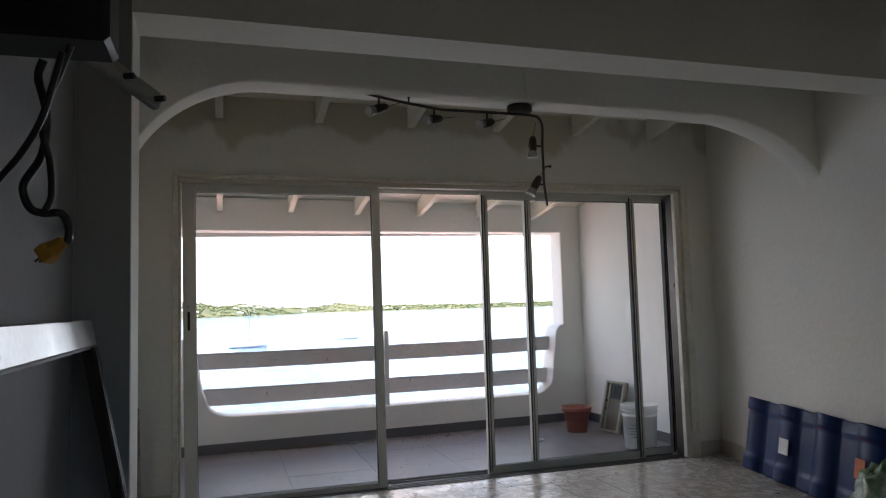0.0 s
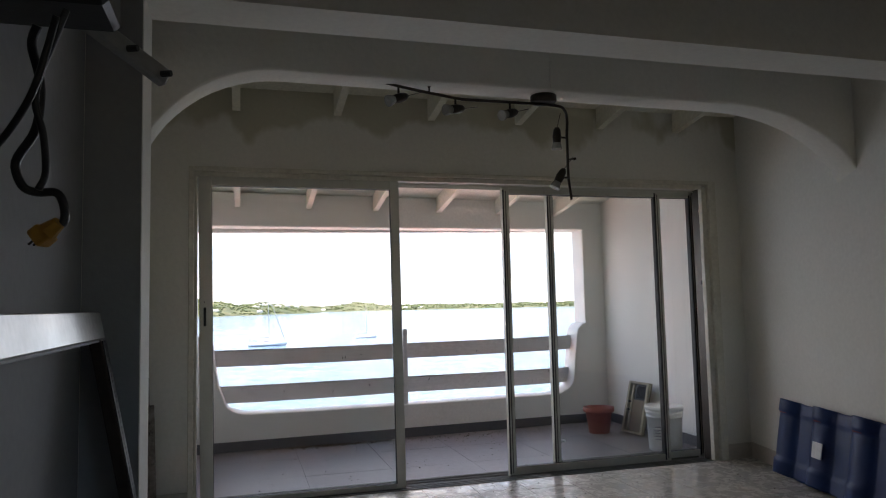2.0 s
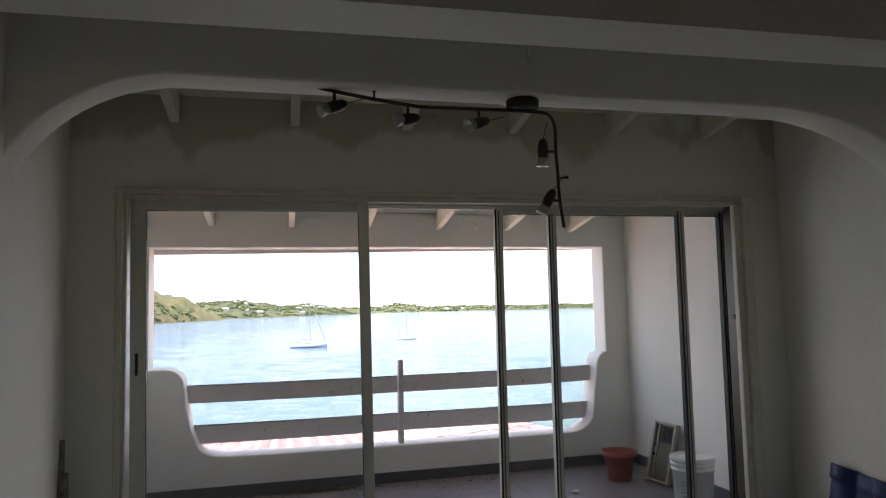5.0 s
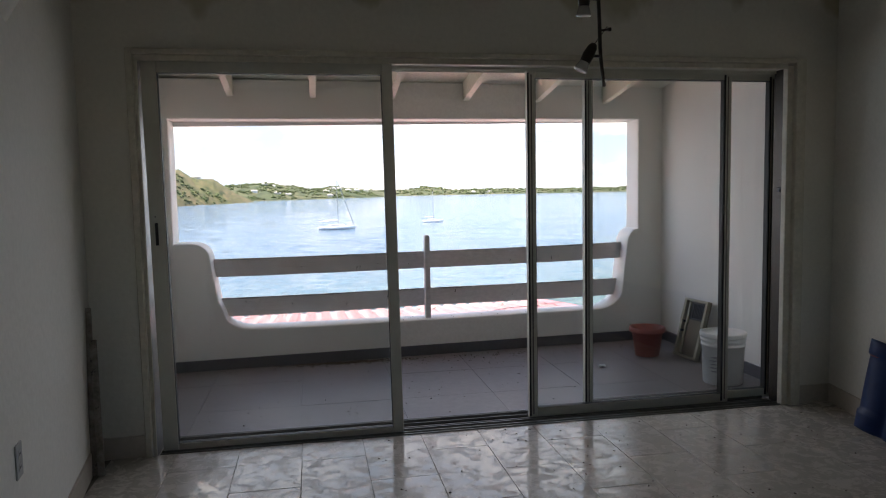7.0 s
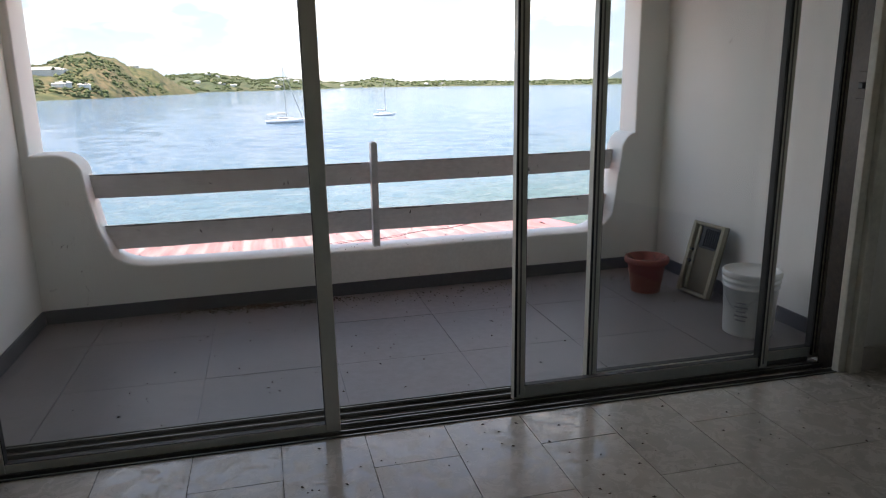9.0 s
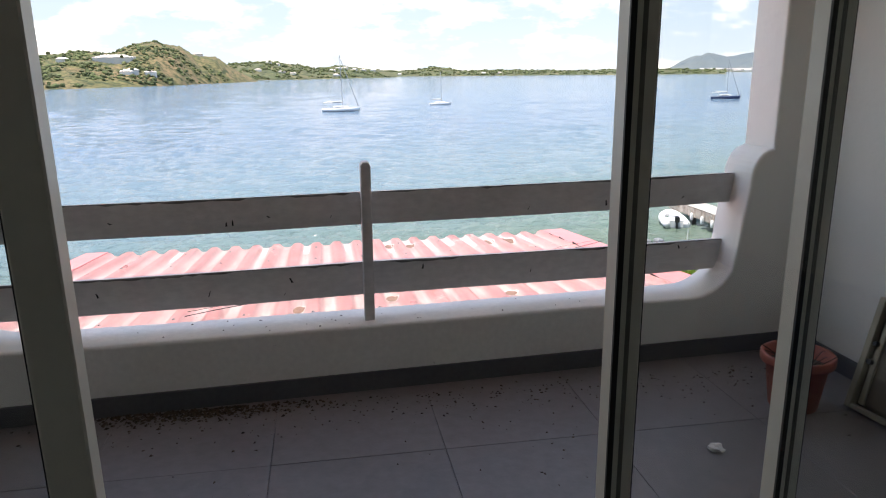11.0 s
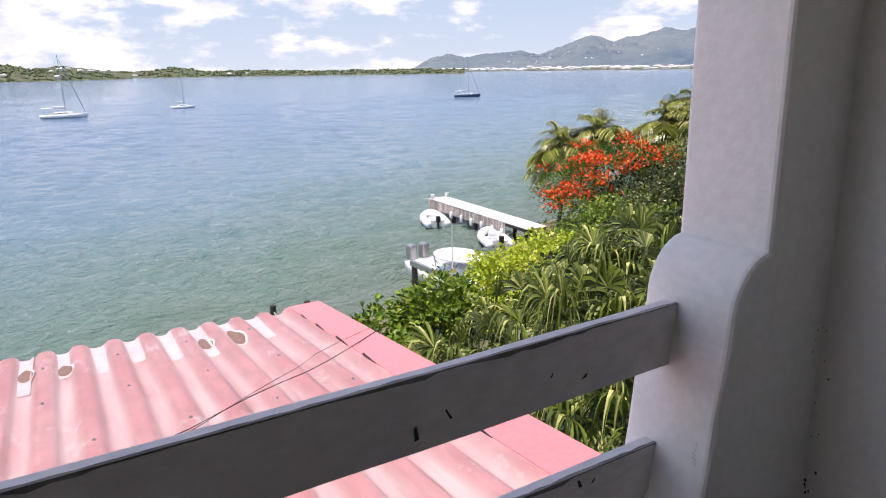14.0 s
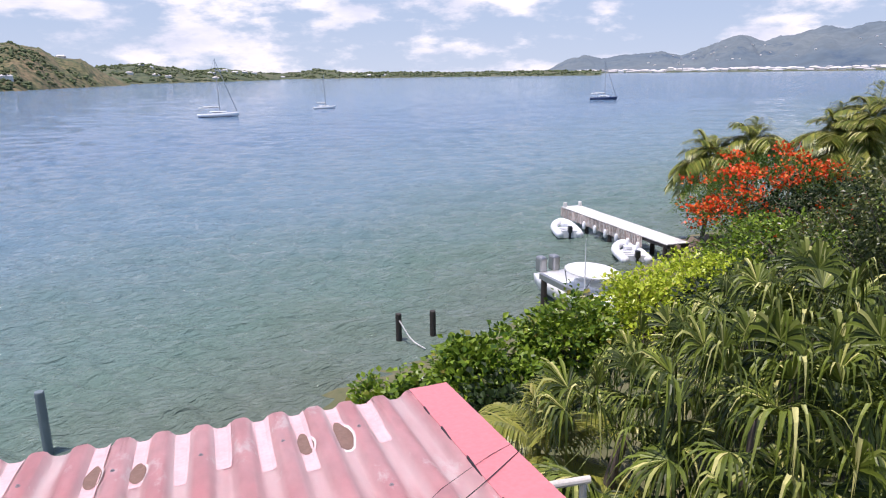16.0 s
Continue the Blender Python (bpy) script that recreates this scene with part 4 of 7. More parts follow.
# ---- small things of the front room ----
for x, y, top, ang, nm in ((-0.196, -0.235, 0.84, 1.0, "tall flaking painted wooden lath leaning in the corner"), (-0.165, -0.245, 0.68, 1.5, "short grey wooden lath leaning in the corner")):
    la = thing("wooden_lath", (x, y, 0.0), nm, "lath", "laths in the corner")
    bm = bmesh.new()
    box(bm, -0.017, 0.017, -0.009, 0.009, 0, top, bevel=0.002)
    part("lath", bm, M_LATH, la).location = (0, 0, 0)
    la.matrix_basis = pose(x, y, 0.003, -10 if top > 0.8 else -8, -ang, 8)
out_ = thing("wall_outlet", (0, 0, 0), "white double wall socket on the side wall", "socket")
bm = bmesh.new()
box(bm, -0.006, 0.0, -0.036, 0.036, -0.058, 0.058, bevel=0.002)
plate = part("plate", bm, M_WHITEPLASTIC, out_)
for z in (-0.022, 0.022):
    rc = part("receptacle", boxes((0.0, 0.0015, -0.016, 0.016, z - 0.014, z + 0.014)), M_WHITEPLASTIC, out_)
    for y in (-0.006, 0.006):
        part("slot", boxes((0.001, 0.0022, y - 0.0015, y + 0.0015, z - 0.004, z + 0.005)), M_BLACK, rc)
out_.matrix_basis = pose(-0.0640, -1.44, 0.53, 0, 0, 7.5)


def pantile_sheet(name, label, mat, length, height, humps, group):
    """A moulded roofing sheet with round humps and two stepped courses, standing on its long edge: x along, z up, y outwards."""
    root = thing(name, (0, 0, 0), label, "roof tile sheet", group)
    bm = bmesh.new()
    nu, nv = humps * 22, 32
    rows = []
    for back in (0, 1):
        g = []
        for j in range(nv + 1):
            v = j / nv
            row = []
            for i in range(nu + 1):
                u = i / nu
                ph = (u * humps + 0.02) % 1.0
                collar = 0.012 if v < 0.19 or v > 0.84 else 0.0
                h = (math.sin(math.pi * min(1.0, ph / 0.56)) ** 0.62 * (0.052 + collar)) if ph < 0.56 else 0.0
                step = collar * 0.55
                flare = 0.004 * math.sin(math.pi * v)
                row.append(bm.verts.new((u * length + 0.01 * (v - 0.5), -(h + step + flare - 0.005 * back), v * height + 0.008 * math.sin(u * humps * 6.28))))
            g.append(row)
        rows.append(g)
    for g in rows:
        for j in range(nv):
            for i in range(nu):
                bm.faces.new((g[j][i], g[j][i + 1], g[j + 1][i + 1], g[j + 1][i]))
    f, b = rows
    for j in range(nv):
        bm.faces.new((f[j][0], f[j + 1][0], b[j + 1][0], b[j][0]))
        bm.faces.new((f[j][nu], b[j][nu], b[j + 1][nu], f[j + 1][nu]))
    for i in range(nu):
        bm.faces.new((f[0][i], b[0][i], b[0][i + 1], f[0][i + 1]))
        bm.faces.new((f[nv][i], f[nv][i + 1], b[nv][i + 1], b[nv][i]))
    part("sheet", bm, mat, root, "", True)
    return root


sheet = pantile_sheet("roof_tile_sheet", "navy blue moulded plastic roof tile sheet leaning on the wall", M_BLUE, 1.56, 0.505, 4, "roof tile sheets")
part("label", boxes((0.470, 0.570, -0.0615, -0.0565, 0.19, 0.29)), M_LABEL, sheet, "square white paper label")
part("sticker", boxes((1.21, 1.29, -0.0615, -0.0565, 0.20, 0.31)), M_ORANGE, sheet, "orange sticker")
lean_turn = pose(3.950, -0.485, 0.012, 0, 0, -101.5) @ pose(0, 0, 0, -9)
sheet.matrix_basis = lean_turn
sheet = pantile_sheet("roof_tile_sheet", "red moulded plastic roof tile sheet behind the blue one", M_RED, 1.56, 0.49, 4, "roof tile sheets")
sheet.matrix_basis = pose(3.962, -0.4825, 0.012, 0, 0, -101.5) @ pose(0, 0, 0, -9)

bag = thing("plastic_bag", (3.50, -2.06, 0.0), "crumpled green and white plastic sack standing on the floor", "bag")
bm = bmesh.new()
bmesh.ops.create_icosphere(bm, subdivisions=4, radius=1.0)
for v in bm.verts:
    p = v.co.copy()
    r = 1 + 0.22 * noise.noise(p * 2.2) + 0.12 * noise.noise(p * 6) + 0.05 * noise.noise(p * 15)
    pinch = 1 - 0.25 * max(0, p.z)
    v.co = Vector((3.50 + p.x * r * 0.15 * pinch, -2.06 + p.y * r * 0.20 * pinch, 0.205 + max(-0.99, p.z * r) * 0.20))
part("sack", bm, M_BAG, bag, "", True)

# ---- balcony things ----
for z0, z1, tilt in ((0.70, 0.85, 0.014), (0.358, 0.515, 0.0)):
    for x0, x1 in ((0.06 if z0 > 0.5 else 0.10, 1.908), (1.911, 3.85 if z0 > 0.5 else 3.803)):
        rl = thing("balcony_rail_board", ((x0 + x1) / 2, 2.42, z0), "chipped grey-white wooden rail board across the balcony opening", "rail", "balcony rail boards")
        bm = bmesh.new()
        n = 16
        vs = []
        for i in range(n + 1):
            x = x0 + (x1 - x0) * i / n
            w = tilt * max(0.0, x - 1.94) / 1.9 + 0.0025 * noise.noise((x * 3, z0, 0)) - 0.004 * math.sin(math.pi * (x - x0) / (x1 - x0))
            vs.append([bm.verts.new((x, y, z + w + 0.0015 * noise.noise((x * 14, y * 9, z)))) for y, z in ((2.40, z0), (2.40, z1 - 0.003), (2.403, z1), (2.435, z1), (2.438, z1 - 0.003), (2.438, z0))])
        for a, b in zip(vs, vs[1:]):
            for k in range(6):
                bm.faces.new((a[k], b[k], b[(k + 1) % 6], a[(k + 1) % 6]))
        bm.faces.new(vs[0])
        bm.faces.new(vs[-1][::-1])
        part("board", skewed(bm), M_RAIL, rl)
        bm = bmesh.new()
        strip = []
        for i in range(61):
            xa = x0 + 0.004 + (x1 - x0 - 0.008) * i / 60
            dz = tilt * max(0.0, xa - 1.94) / 1.9 - 0.004 * math.sin(math.pi * (xa - x0) / (x1 - x0)) + 0.0005
            low_ = random.uniform(0.002, 0.011) if noise.noise((xa * 5, z0, 2)) > -0.1 else 0.001
            strip.append([bm.verts.new(p) for p in ((xa, 2.3988, z1 + dz - low_), (xa, 2.3988, z1 + dz + 0.0022), (xa, 2.4045 + random.uniform(0, 0.006), z1 + dz + 0.0022))])
        for a, b in zip(strip, strip[1:]):
            bm.faces.new((a[0], b[0], b[1], a[1]))
            bm.faces.new((a[1], b[1], b[2], a[2]))
        part("worn_edge", skewed(bm), M_WORN, rl, "bare grey weathered top edge")
        for i in range(5):
            x, z = random.uniform(x0 + 0.1, x1 - 0.1), random.uniform(z0 + 0.02, z1 - 0.03)
            w, h, sl = random.uniform(0.003, 0.012), random.uniform(0.008, 0.03), random.uniform(-0.012, 0.012)
            bm = bmesh.new()
            q = [(x, z), (x + w, z + 0.002), (x + w * 0.7 + sl, z + h), (x + w * 0.1 + sl, z + h * 0.9)]
            f = [bm.verts.new((u, 2.3988, v)) for u, v in q]
            g = [bm.verts.new((u, 2.4005, v)) for u, v in q]
            bm.faces.new(f)
            for k in range(4):
                bm.faces.new((f[k], f[(k + 1) % 4], g[(k + 1) % 4], g[k]))
            part("chip", skewed(bm), M_BLACK, rl, "dark paint chip")
post = thing("balcony_post", (1.91, 2.36, 0.272), "white wooden post with a rounded top between the rail boards", "post")
me = panel("post", [[(1.885, 0.246)] + [(1.932, 0.246)] + [(1.934, 0.98), (1.928, 0.994), (1.915, 1.0), (1.897, 0.997), (1.888, 0.985)]], 2.312, 2.398, 0.004)
part("post", skewed(me), M_RAIL, post)

pot = thing("flower_pot", (3.725, 1.68, FLOOR_B), "terracotta-coloured plastic flower pot with dry stalks", "flower pot")
part("pot", lathe(bmesh.new(), [(0, 0), (0.095, 0), (0.10, 0.005), (0.128, 0.205), (0.148, 0.207), (0.152, 0.215), (0.152, 0.245), (0.146, 0.25), (0.135, 0.246), (0.125, 0.19), (0.0, 0.185)], (3.725, 1.68, FLOOR_B), 32), M_TERRA, pot, "", True)
part("soil", lathe(bmesh.new(), [(0.0, 0.195), (0.06, 0.196), (0.124, 0.19)], (3.725, 1.68, FLOOR_B), 20), M_SOIL, pot)
for i in range(9):
    a = random.uniform(0, 6.28)
    q = Vector((3.725 + 0.06 * math.cos(a), 1.68 + 0.06 * math.sin(a), FLOOR_B + 0.19))
    pts = [q, q + Vector((0.04 * math.cos(a), 0.04 * math.sin(a), random.uniform(0.03, 0.08))), q + Vector((0.10 * math.cos(a + 0.6), 0.10 * math.sin(a + 0.6), random.uniform(0.03, 0.08)))]
    part("dry_stalk", tube(bmesh.new(), smooth_line(pts, 3), 0.002, 4), M_SOIL, pot)

bucket = thing("paint_bucket", (3.865, 0.755, FLOOR_B), "white plastic paint bucket with a dented lid and wire handle", "bucket")
part("body", lathe(bmesh.new(), [(0, 0), (0.132, 0), (0.138, 0.006), (0.150, 0.28), (0.157, 0.281), (0.157, 0.292), (0.151, 0.294), (0.152, 0.315), (0.160, 0.316), (0.160, 0.330), (0.153, 0.332), (0.154, 0.352), (0.15, 0.355), (0, 0.355)], (3.865, 0.755, FLOOR_B), 36), M_BUCKET, bucket, "", True)
part("lid", lathe(bmesh.new(), [(0.156, 0.345), (0.163, 0.345), (0.165, 0.352), (0.165, 0.372), (0.160, 0.378), (0.150, 0.378), (0.144, 0.368), (0.06, 0.366), (0.0, 0.364)], (3.865, 0.755, FLOOR_B), 36), M_BUCKET, bucket, "dusty white lid", True)
hp = [(3.865 - 0.156 * math.cos(a), 0.755 - 0.156 * math.sin(a), FLOOR_B + 0.30 - 0.13 * math.sin(math.pi * i / 12)) for i, a in ((i, radians(-20 + 95 * i / 12)) for i in range(13))]
part("wire_handle", tube(bmesh.new(), hp, 0.0022, 6), M_STEEL, bucket)
for i in range(5):
    a = radians(215 + 0)
    bm = bmesh.new()
    z = FLOOR_B + 0.10 + 0.026 * i
    w = 0.5 if i % 2 else 0.36
    ring = [[(3.865 + (0.1405 + 0.0445 * (z - FLOOR_B) / 1.0 + 0.0016) * math.cos(a + w * (k / 6 - 0.5)), 0.755 + (0.1405 + 0.0445 * (z - FLOOR_B) + 0.0016) * math.sin(a + w * (k / 6 - 0.5)), z + h) for k in range(7)] for h in (0, 0.009)]
    lo = [bm.verts.new(p) for p in ring[0]]
    hi = [bm.verts.new(p) for p in ring[1]]
    for k in range(6):
        bm.faces.new((lo[k], lo[k + 1], hi[k + 1], hi[k]))
    part("print_line", bm, M_INK, bucket, "faded printed line")

vent = thing("appliance_cover", (4.03, 1.42, FLOOR_B), "yellowed plastic air-conditioner cover leaning on the wall", "appliance cover")


def cover(bm):
    up = Vector((0.26, 0.05, 0.96)).normalized()
    along = Vector((0.12, -0.95, 0.0)).normalized()
    out = along.cross(up).normalized()
    if out.x > 0:
        out = -out
    for v in bm.verts:
        v.co = Vector((3.972, 1.625, FLOOR_B + 0.002)) + along * v.co.x + up * v.co.y + out * v.co.z
    return bm


part("back", cover(boxes((0, 0.30, 0, 0.50, 0, 0.01))), M_CARDBOARD, vent)
part("rim", cover(boxes((0, 0.03, 0, 0.50, 0.01, 0.045), (0.27, 0.30, 0, 0.50, 0.01, 0.045), (0.03, 0.27, 0, 0.02, 0.01, 0.045), (0.03, 0.27, 0.48, 0.50, 0.01, 0.045), bevel=0.003)), M_YELLOWED, vent)
part("filter", cover(boxes((0.07, 0.26, 0.04, 0.31, 0.01, 0.02))), M_CARDBOARD, vent, "dusty brown filter mat")
part("grille_bay", cover(boxes((0.05, 0.27, 0.325, 0.475, 0.01, 0.018))), M_BLACK, vent, "black grille bay")
for i in range(7):
    part("grille_slat", cover(boxes((0.12 + 0.02 * i, 0.128 + 0.02 * i, 0.34, 0.46, 0.018, 0.032))), M_BLACK, vent)
part("strut", cover(boxes((0.05, 0.075, 0.03, 0.47, 0.01, 0.030), bevel=0.003)), M_YELLOWED, vent)
part("knob", cover(rod(bmesh.new(), (0.05, 0.22, 0.01), (0.05, 0.22, 0.05), 0.012)), M_BLACK, vent)
part("knob", cover(rod(bmesh.new(), (0.05, 0.30, 0.01), (0.05, 0.30, 0.05), 0.010)), M_BLACK, vent)

crumple = thing("paper_scrap", (3.19, 1.39, FLOOR_B), "small crumpled scrap of white paper on the tiles", "paper scrap")
bm = bmesh.new()
bmesh.ops.create_icosphere(bm, subdivisions=2, radius=0.03)
for v in bm.verts:
    v.co = Vector((v.co.x * (1 + 0.8 * noise.noise(v.co * 60)), v.co.y * (1 + 0.8 * noise.noise(v.co * 50 + Vector((5, 0, 0)))), max(-0.01, v.co.z * 0.4 * (1 + noise.noise(v.co * 70))) + 0.011)) + Vector((3.19, 1.39, FLOOR_B))
part("scrap", bm, M_PAPER, crumple)


def litter(name, label, spread, count, size, floor, mat):
    """Crumbs of leaf and dirt lying on a floor; spread(k) gives their places."""
    verts, faces = [], []
    for k in range(count):
        x, y = spread(k)
        s, a = random.uniform(*size), random.uniform(0, 6.28)
        u, w = Vector((math.cos(a), math.sin(a), 0)) * s, Vector((-math.sin(a), math.cos(a), 0)) * s * random.uniform(0.3, 0.8)
        c = Vector((x, y, floor))
        n = len(verts)
        verts += [c - u, c + w, c + u, c - w, c + Vector((0, 0, s * random.uniform(0.3, 0.9)))]
        faces += [(n, n + 1, n + 4), (n + 1, n + 2, n + 4), (n + 2, n + 3, n + 4), (n + 3, n, n + 4)]
    me = bpy.data.meshes.new(name)
    me.from_pydata(verts, [], faces)
    return tagged(part(name, me, mat, None, label, kind="stuff"), category="litter")


litter("leaf_litter", "dark dry leaf litter along the balcony parapet", lambda k: (random.gauss(1.1, 0.26), 2.125 - abs(random.gauss(0, 0.05))), 900, (0.004, 0.013), FLOOR_B, M_SOIL)
litter("floor_dirt", "scattered dirt and leaf crumbs on the balcony tiles", lambda k: (random.uniform(-0.2, 4.1), 2.12 - abs(random.gauss(0, 0.16)) if k % 4 else random.uniform(0.35, 2.2)), 700, (0.003, 0.010), FLOOR_B, M_SOIL)
litter("floor_crumbs", "dark crumbs scattered on the polished floor", lambda k: (random.uniform(1.2, 3.85), random.uniform(-1.5, -0.05)), 160, (0.003, 0.010), 0.0005, M_SOIL)
litter("sill_crumbs", "dry crumbs lying on the parapet sill", lambda k: (lambda u: (u, 2.265 + 0.052 * (u - 2.9) + 0.19 * random.random()))(random.uniform(0.6, 3.3)), 34, (0.003, 0.008), 0.260, M_SOIL)

# mould along the balcony corner
verts, faces = [], []
for k in range(90):
    z = FLOOR_B + 0.06 + 0.85 * random.random() ** 1.6
    s_ = random.uniform(0.001, 0.0045) * (1.3 if z < 0.4 else 0.7)
    on_side = random.random() < 0.6
    o = abs(random.gauss(0, 0.018))
    c = Vector((4.1785, 2.305 - o, z)) if on_side else Vector((4.18 - o, 2.3075 - 0.052 * o, z))
    u, w = (Vector((0, s_, 0)) if on_side else Vector((s_, 0, 0))), Vector((0, 0, s_ * random.uniform(0.5, 1.8)))
    n = len(verts)
    verts += [c - u * random.uniform(0.5, 1), c + w, c + u * random.uniform(0.5, 1), c - w]
    faces.append((n, n + 1, n + 2, n + 3))
for k in range(150):
    x_ = -0.19 + 0.27 * random.random() ** 1.2
    z = 0.44 + 0.30 * random.random() ** 1.3 + 0.05 * noise.noise((x_ * 9, 0, 0)) if k % 3 else FLOOR_B + 0.1 + 0.35 * random.random()
    if noise.noise((x_ * 8, z * 6, 3)) < 0.05:
        continue
    s_ = random.uniform(0.001, 0.0045)
    c = Vector((x_, 2.2415 + 0.052 * (x_ - 2.9), z))
    u, w = Vector((s_, 0.052 * s_, 0)), Vector((random.uniform(-0.3, 0.3) * s_, 0, s_ * random.uniform(0.6, 2.2)))
    n = len(verts)
    verts += [c - u * random.uniform(0.5, 1), c + w, c + u * random.uniform(0.5, 1), c - w]
    faces.append((n, n + 1, n + 2, n + 3))
me = bpy.data.meshes.new("mould_specks")
me.from_pydata(verts, [], faces)
tagged(part("mould_specks", me, M_SOIL, None, "dark mould specks in the balcony corners", kind="stuff"), category="mould")

# ---- outdoors: lagoon, shore, hills, sky ----
SEA = -8.5


def shore_y(x):
    """The shore line: land lies this side of it."""
    if x < 6:
        return 16.0 + 7.6 * max(0.0, (x - 2.0) / 4.0)
    return 23.6 + 0.42 * (x - 6) if x < 13 else 26.5 + 0.60 * (x - 13)


def grid_sheet(xs, ys, height):
    verts = [(x, y, height(x, y)) for y in ys for x in xs]
    n = len(xs)
    faces = [(j * n + i, j * n + i + 1, (j + 1) * n + i + 1, (j + 1) * n + i) for j in range(len(ys) - 1) for i in range(n - 1)]
    me = bpy.data.meshes.new("sheet")
    me.from_pydata(verts, [], faces)
    return me


# the lagoon: one sheet out to the horizon, with wind waves that grow coarser with distance
rad = 11.0 * (4900 / 11.0) ** (np.arange(701) / 700.0)
ang = np.radians(np.concatenate([np.linspace(-100, -30, 12)[:-1], np.linspace(-30, 64, 560), np.linspace(64, 130, 12)[1:]]))
rr, aa = np.meshgrid(rad, ang, indexing="ij")
wx, wy = rr * np.sin(aa), rr * np.cos(aa)
wz = np.zeros_like(wx)
cell = rr * (rad[1] / rad[0] - 1)
wr = np.random.default_rng(3)
for k in range(46):
    lam = 0.5 * (9.0 / 0.5) ** (k / 45.0)
    th = math.radians(72) + wr.normal() * 0.42
    keep = np.clip((lam / cell - 1.8) / 1.5, 0, 1)
    bunch = 0.55 + 0.45 * np.sin(wx / lam * 0.23 * wr.uniform(0.5, 1.5) + wy / lam * 0.31 * wr.uniform(0.5, 1.5) + wr.uniform(0, 6))
    wz += keep * bunch * lam * 0.042 * min(1.0, 1.0 / lam) ** 1.25 * np.sin(2 * math.pi / lam * (wx * math.cos(th) + wy * math.sin(th)) + wr.uniform(0, 6.28))
na_ = len(ang)
idx = np.arange((len(rad) - 1) * na_).reshape(len(rad) - 1, na_)[:, :-1].ravel()
me = bpy.data.meshes.new("water")
me.from_pydata(np.stack([wx.ravel(), wy.ravel(), SEA + wz.ravel()], 1).tolist(), [], np.stack([idx, idx + 1, idx + 1 + na_, idx + na_], 1).tolist())
me.polygons.foreach_set("use_smooth", [True] * len(me.polygons))
setting("water", me, M_SEA, "rippled blue-green lagoon, greener over the shallows", "lagoon")


def land_z(x, y):
    s = shore_y(x) - y
    base = SEA + max(-2.5, min(2.2, s * 0.22))
    return base + 0.18 * noise.noise((x * 0.5, y * 0.5, 0)) + 0.1 * noise.noise((x * 1.7, y * 1.7, 3))


me = grid_sheet([-30 + 1.4 * i for i in range(80)], [-14 + 1.4 * i for i in range(60)], land_z)
setting("ground", me, M_LAND, "earthy shore sloping down into the lagoon", "ground")


def ridge(name, label, profile, r_near, r_far, mat, steps=150, depth=20, rough=0.10, base=SEA - 1.5):
    """A range of hills from bearings (degrees right of ahead) and heights in metres, between two distances."""
    az = [p[0] for p in profile]
    hs = [p[1] for p in profile]
    verts, faces = [], []
    for i in range(steps + 1):
        a = az[0] + (az[-1] - az[0]) * i / steps
        h = float(np.interp(a, az, hs))
        near = float(np.interp(a, az, r_near)) if not isinstance(r_near, (int, float)) else r_near
        for j in range(depth + 1):
            v = j / depth
            r = near + (r_far - near) * v
            x, y = r * math.sin(radians(a)), r * math.cos(radians(a))
            shape = math.sin(math.pi * min(1.0, v / 0.62) / 2) ** 0.9 if v < 0.62 else math.cos(math.pi * (v - 0.62) / 0.76)
            k = h * 0.045 + 2
            wob = h * rough * (noise.noise((x / h / 1.4, y / h / 1.4, 1.0)) + 0.5 * noise.noise((x / h * 2.2, y / h * 2.2, 5.0)) + 0.25 * noise.noise((x / h * 6, y / h * 6, 9.0))) * min(1, v * 5)
            verts.append((x, y, base + max(0.0, h * shape + wob)))
    n = depth + 1
    for i in range(steps):
        for j in range(depth):
            faces.append((i * n + j, (i + 1) * n + j, (i + 1) * n + j + 1, i * n + j + 1))
    me = bpy.data.meshes.new(name)
    me.from_pydata(verts, [], faces)
    me.polygons.foreach_set("use_smooth", [True] * len(me.polygons))
    return tagged(part(name, me, mat, None, label, kind="structure"), category="hills")


def rise(el, r):
    return r * math.tan(radians(el)) + 1.5 - SEA + 1.5


R = 760
ridge("hill_scrub", "green and brown scrubby hill across the lagoon", [(-30, rise(1.2, R)), (-22, rise(1.0, R)), (-18.1, rise(1.4, R)), (-16.1, rise(1.6, R)), (-14.4, rise(1.5, R)), (-12.9, rise(2.36, R)),
      (-11.4, rise(2.57, R)), (-10.0, rise(2.2, R)), (-8.8, rise(1.45, R)), (-7.4, rise(1.4, R)), (-6.0, rise(0.25, R)), (-4.6, rise(-0.6, R)), (-3.8, rise(-1.2, R))],
      [520, 540, 560, 580, 600, 620, 640, 670, 720, 760, 800, 860, 900], 980, M_SCRUB, 190, 26, 0.10)
R = 1250
ridge("hill_wooded", "low wooded headland with houses", [(-9, rise(0.4, R)), (-5.5, rise(0.73, R)), (-3.5, rise(0.85, R)), (-1.4, rise(0.58, R)), (-0.1, rise(0.3, R)), (1.65, rise(0.52, R)), (3.4, rise(0.33, R)),
      (5.0, rise(0.1, R)), (6.2, rise(-0.2, R))], [960, 980, 1010, 1040, 1080, 1120, 1180, 1240, 1300], 1500, M_GREENHILL, 150, 18, 0.12)
R = 1700
ridge("far_shore", "low green far shore with palms", [(3, rise(0.2, R)), (6, rise(0.05, R)), (7.8, rise(0.15, R)), (9.1, rise(0.36, R)), (11.3, rise(0.04, R)), (14.9, rise(0.06, R)), (19.2, rise(-0.02, R)), (24, rise(0.0, R)),
      (27, rise(0.02, R)), (31, rise(-0.05, R))], 1480, 1900, M_GREENHILL, 260, 8, 0.22)
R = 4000
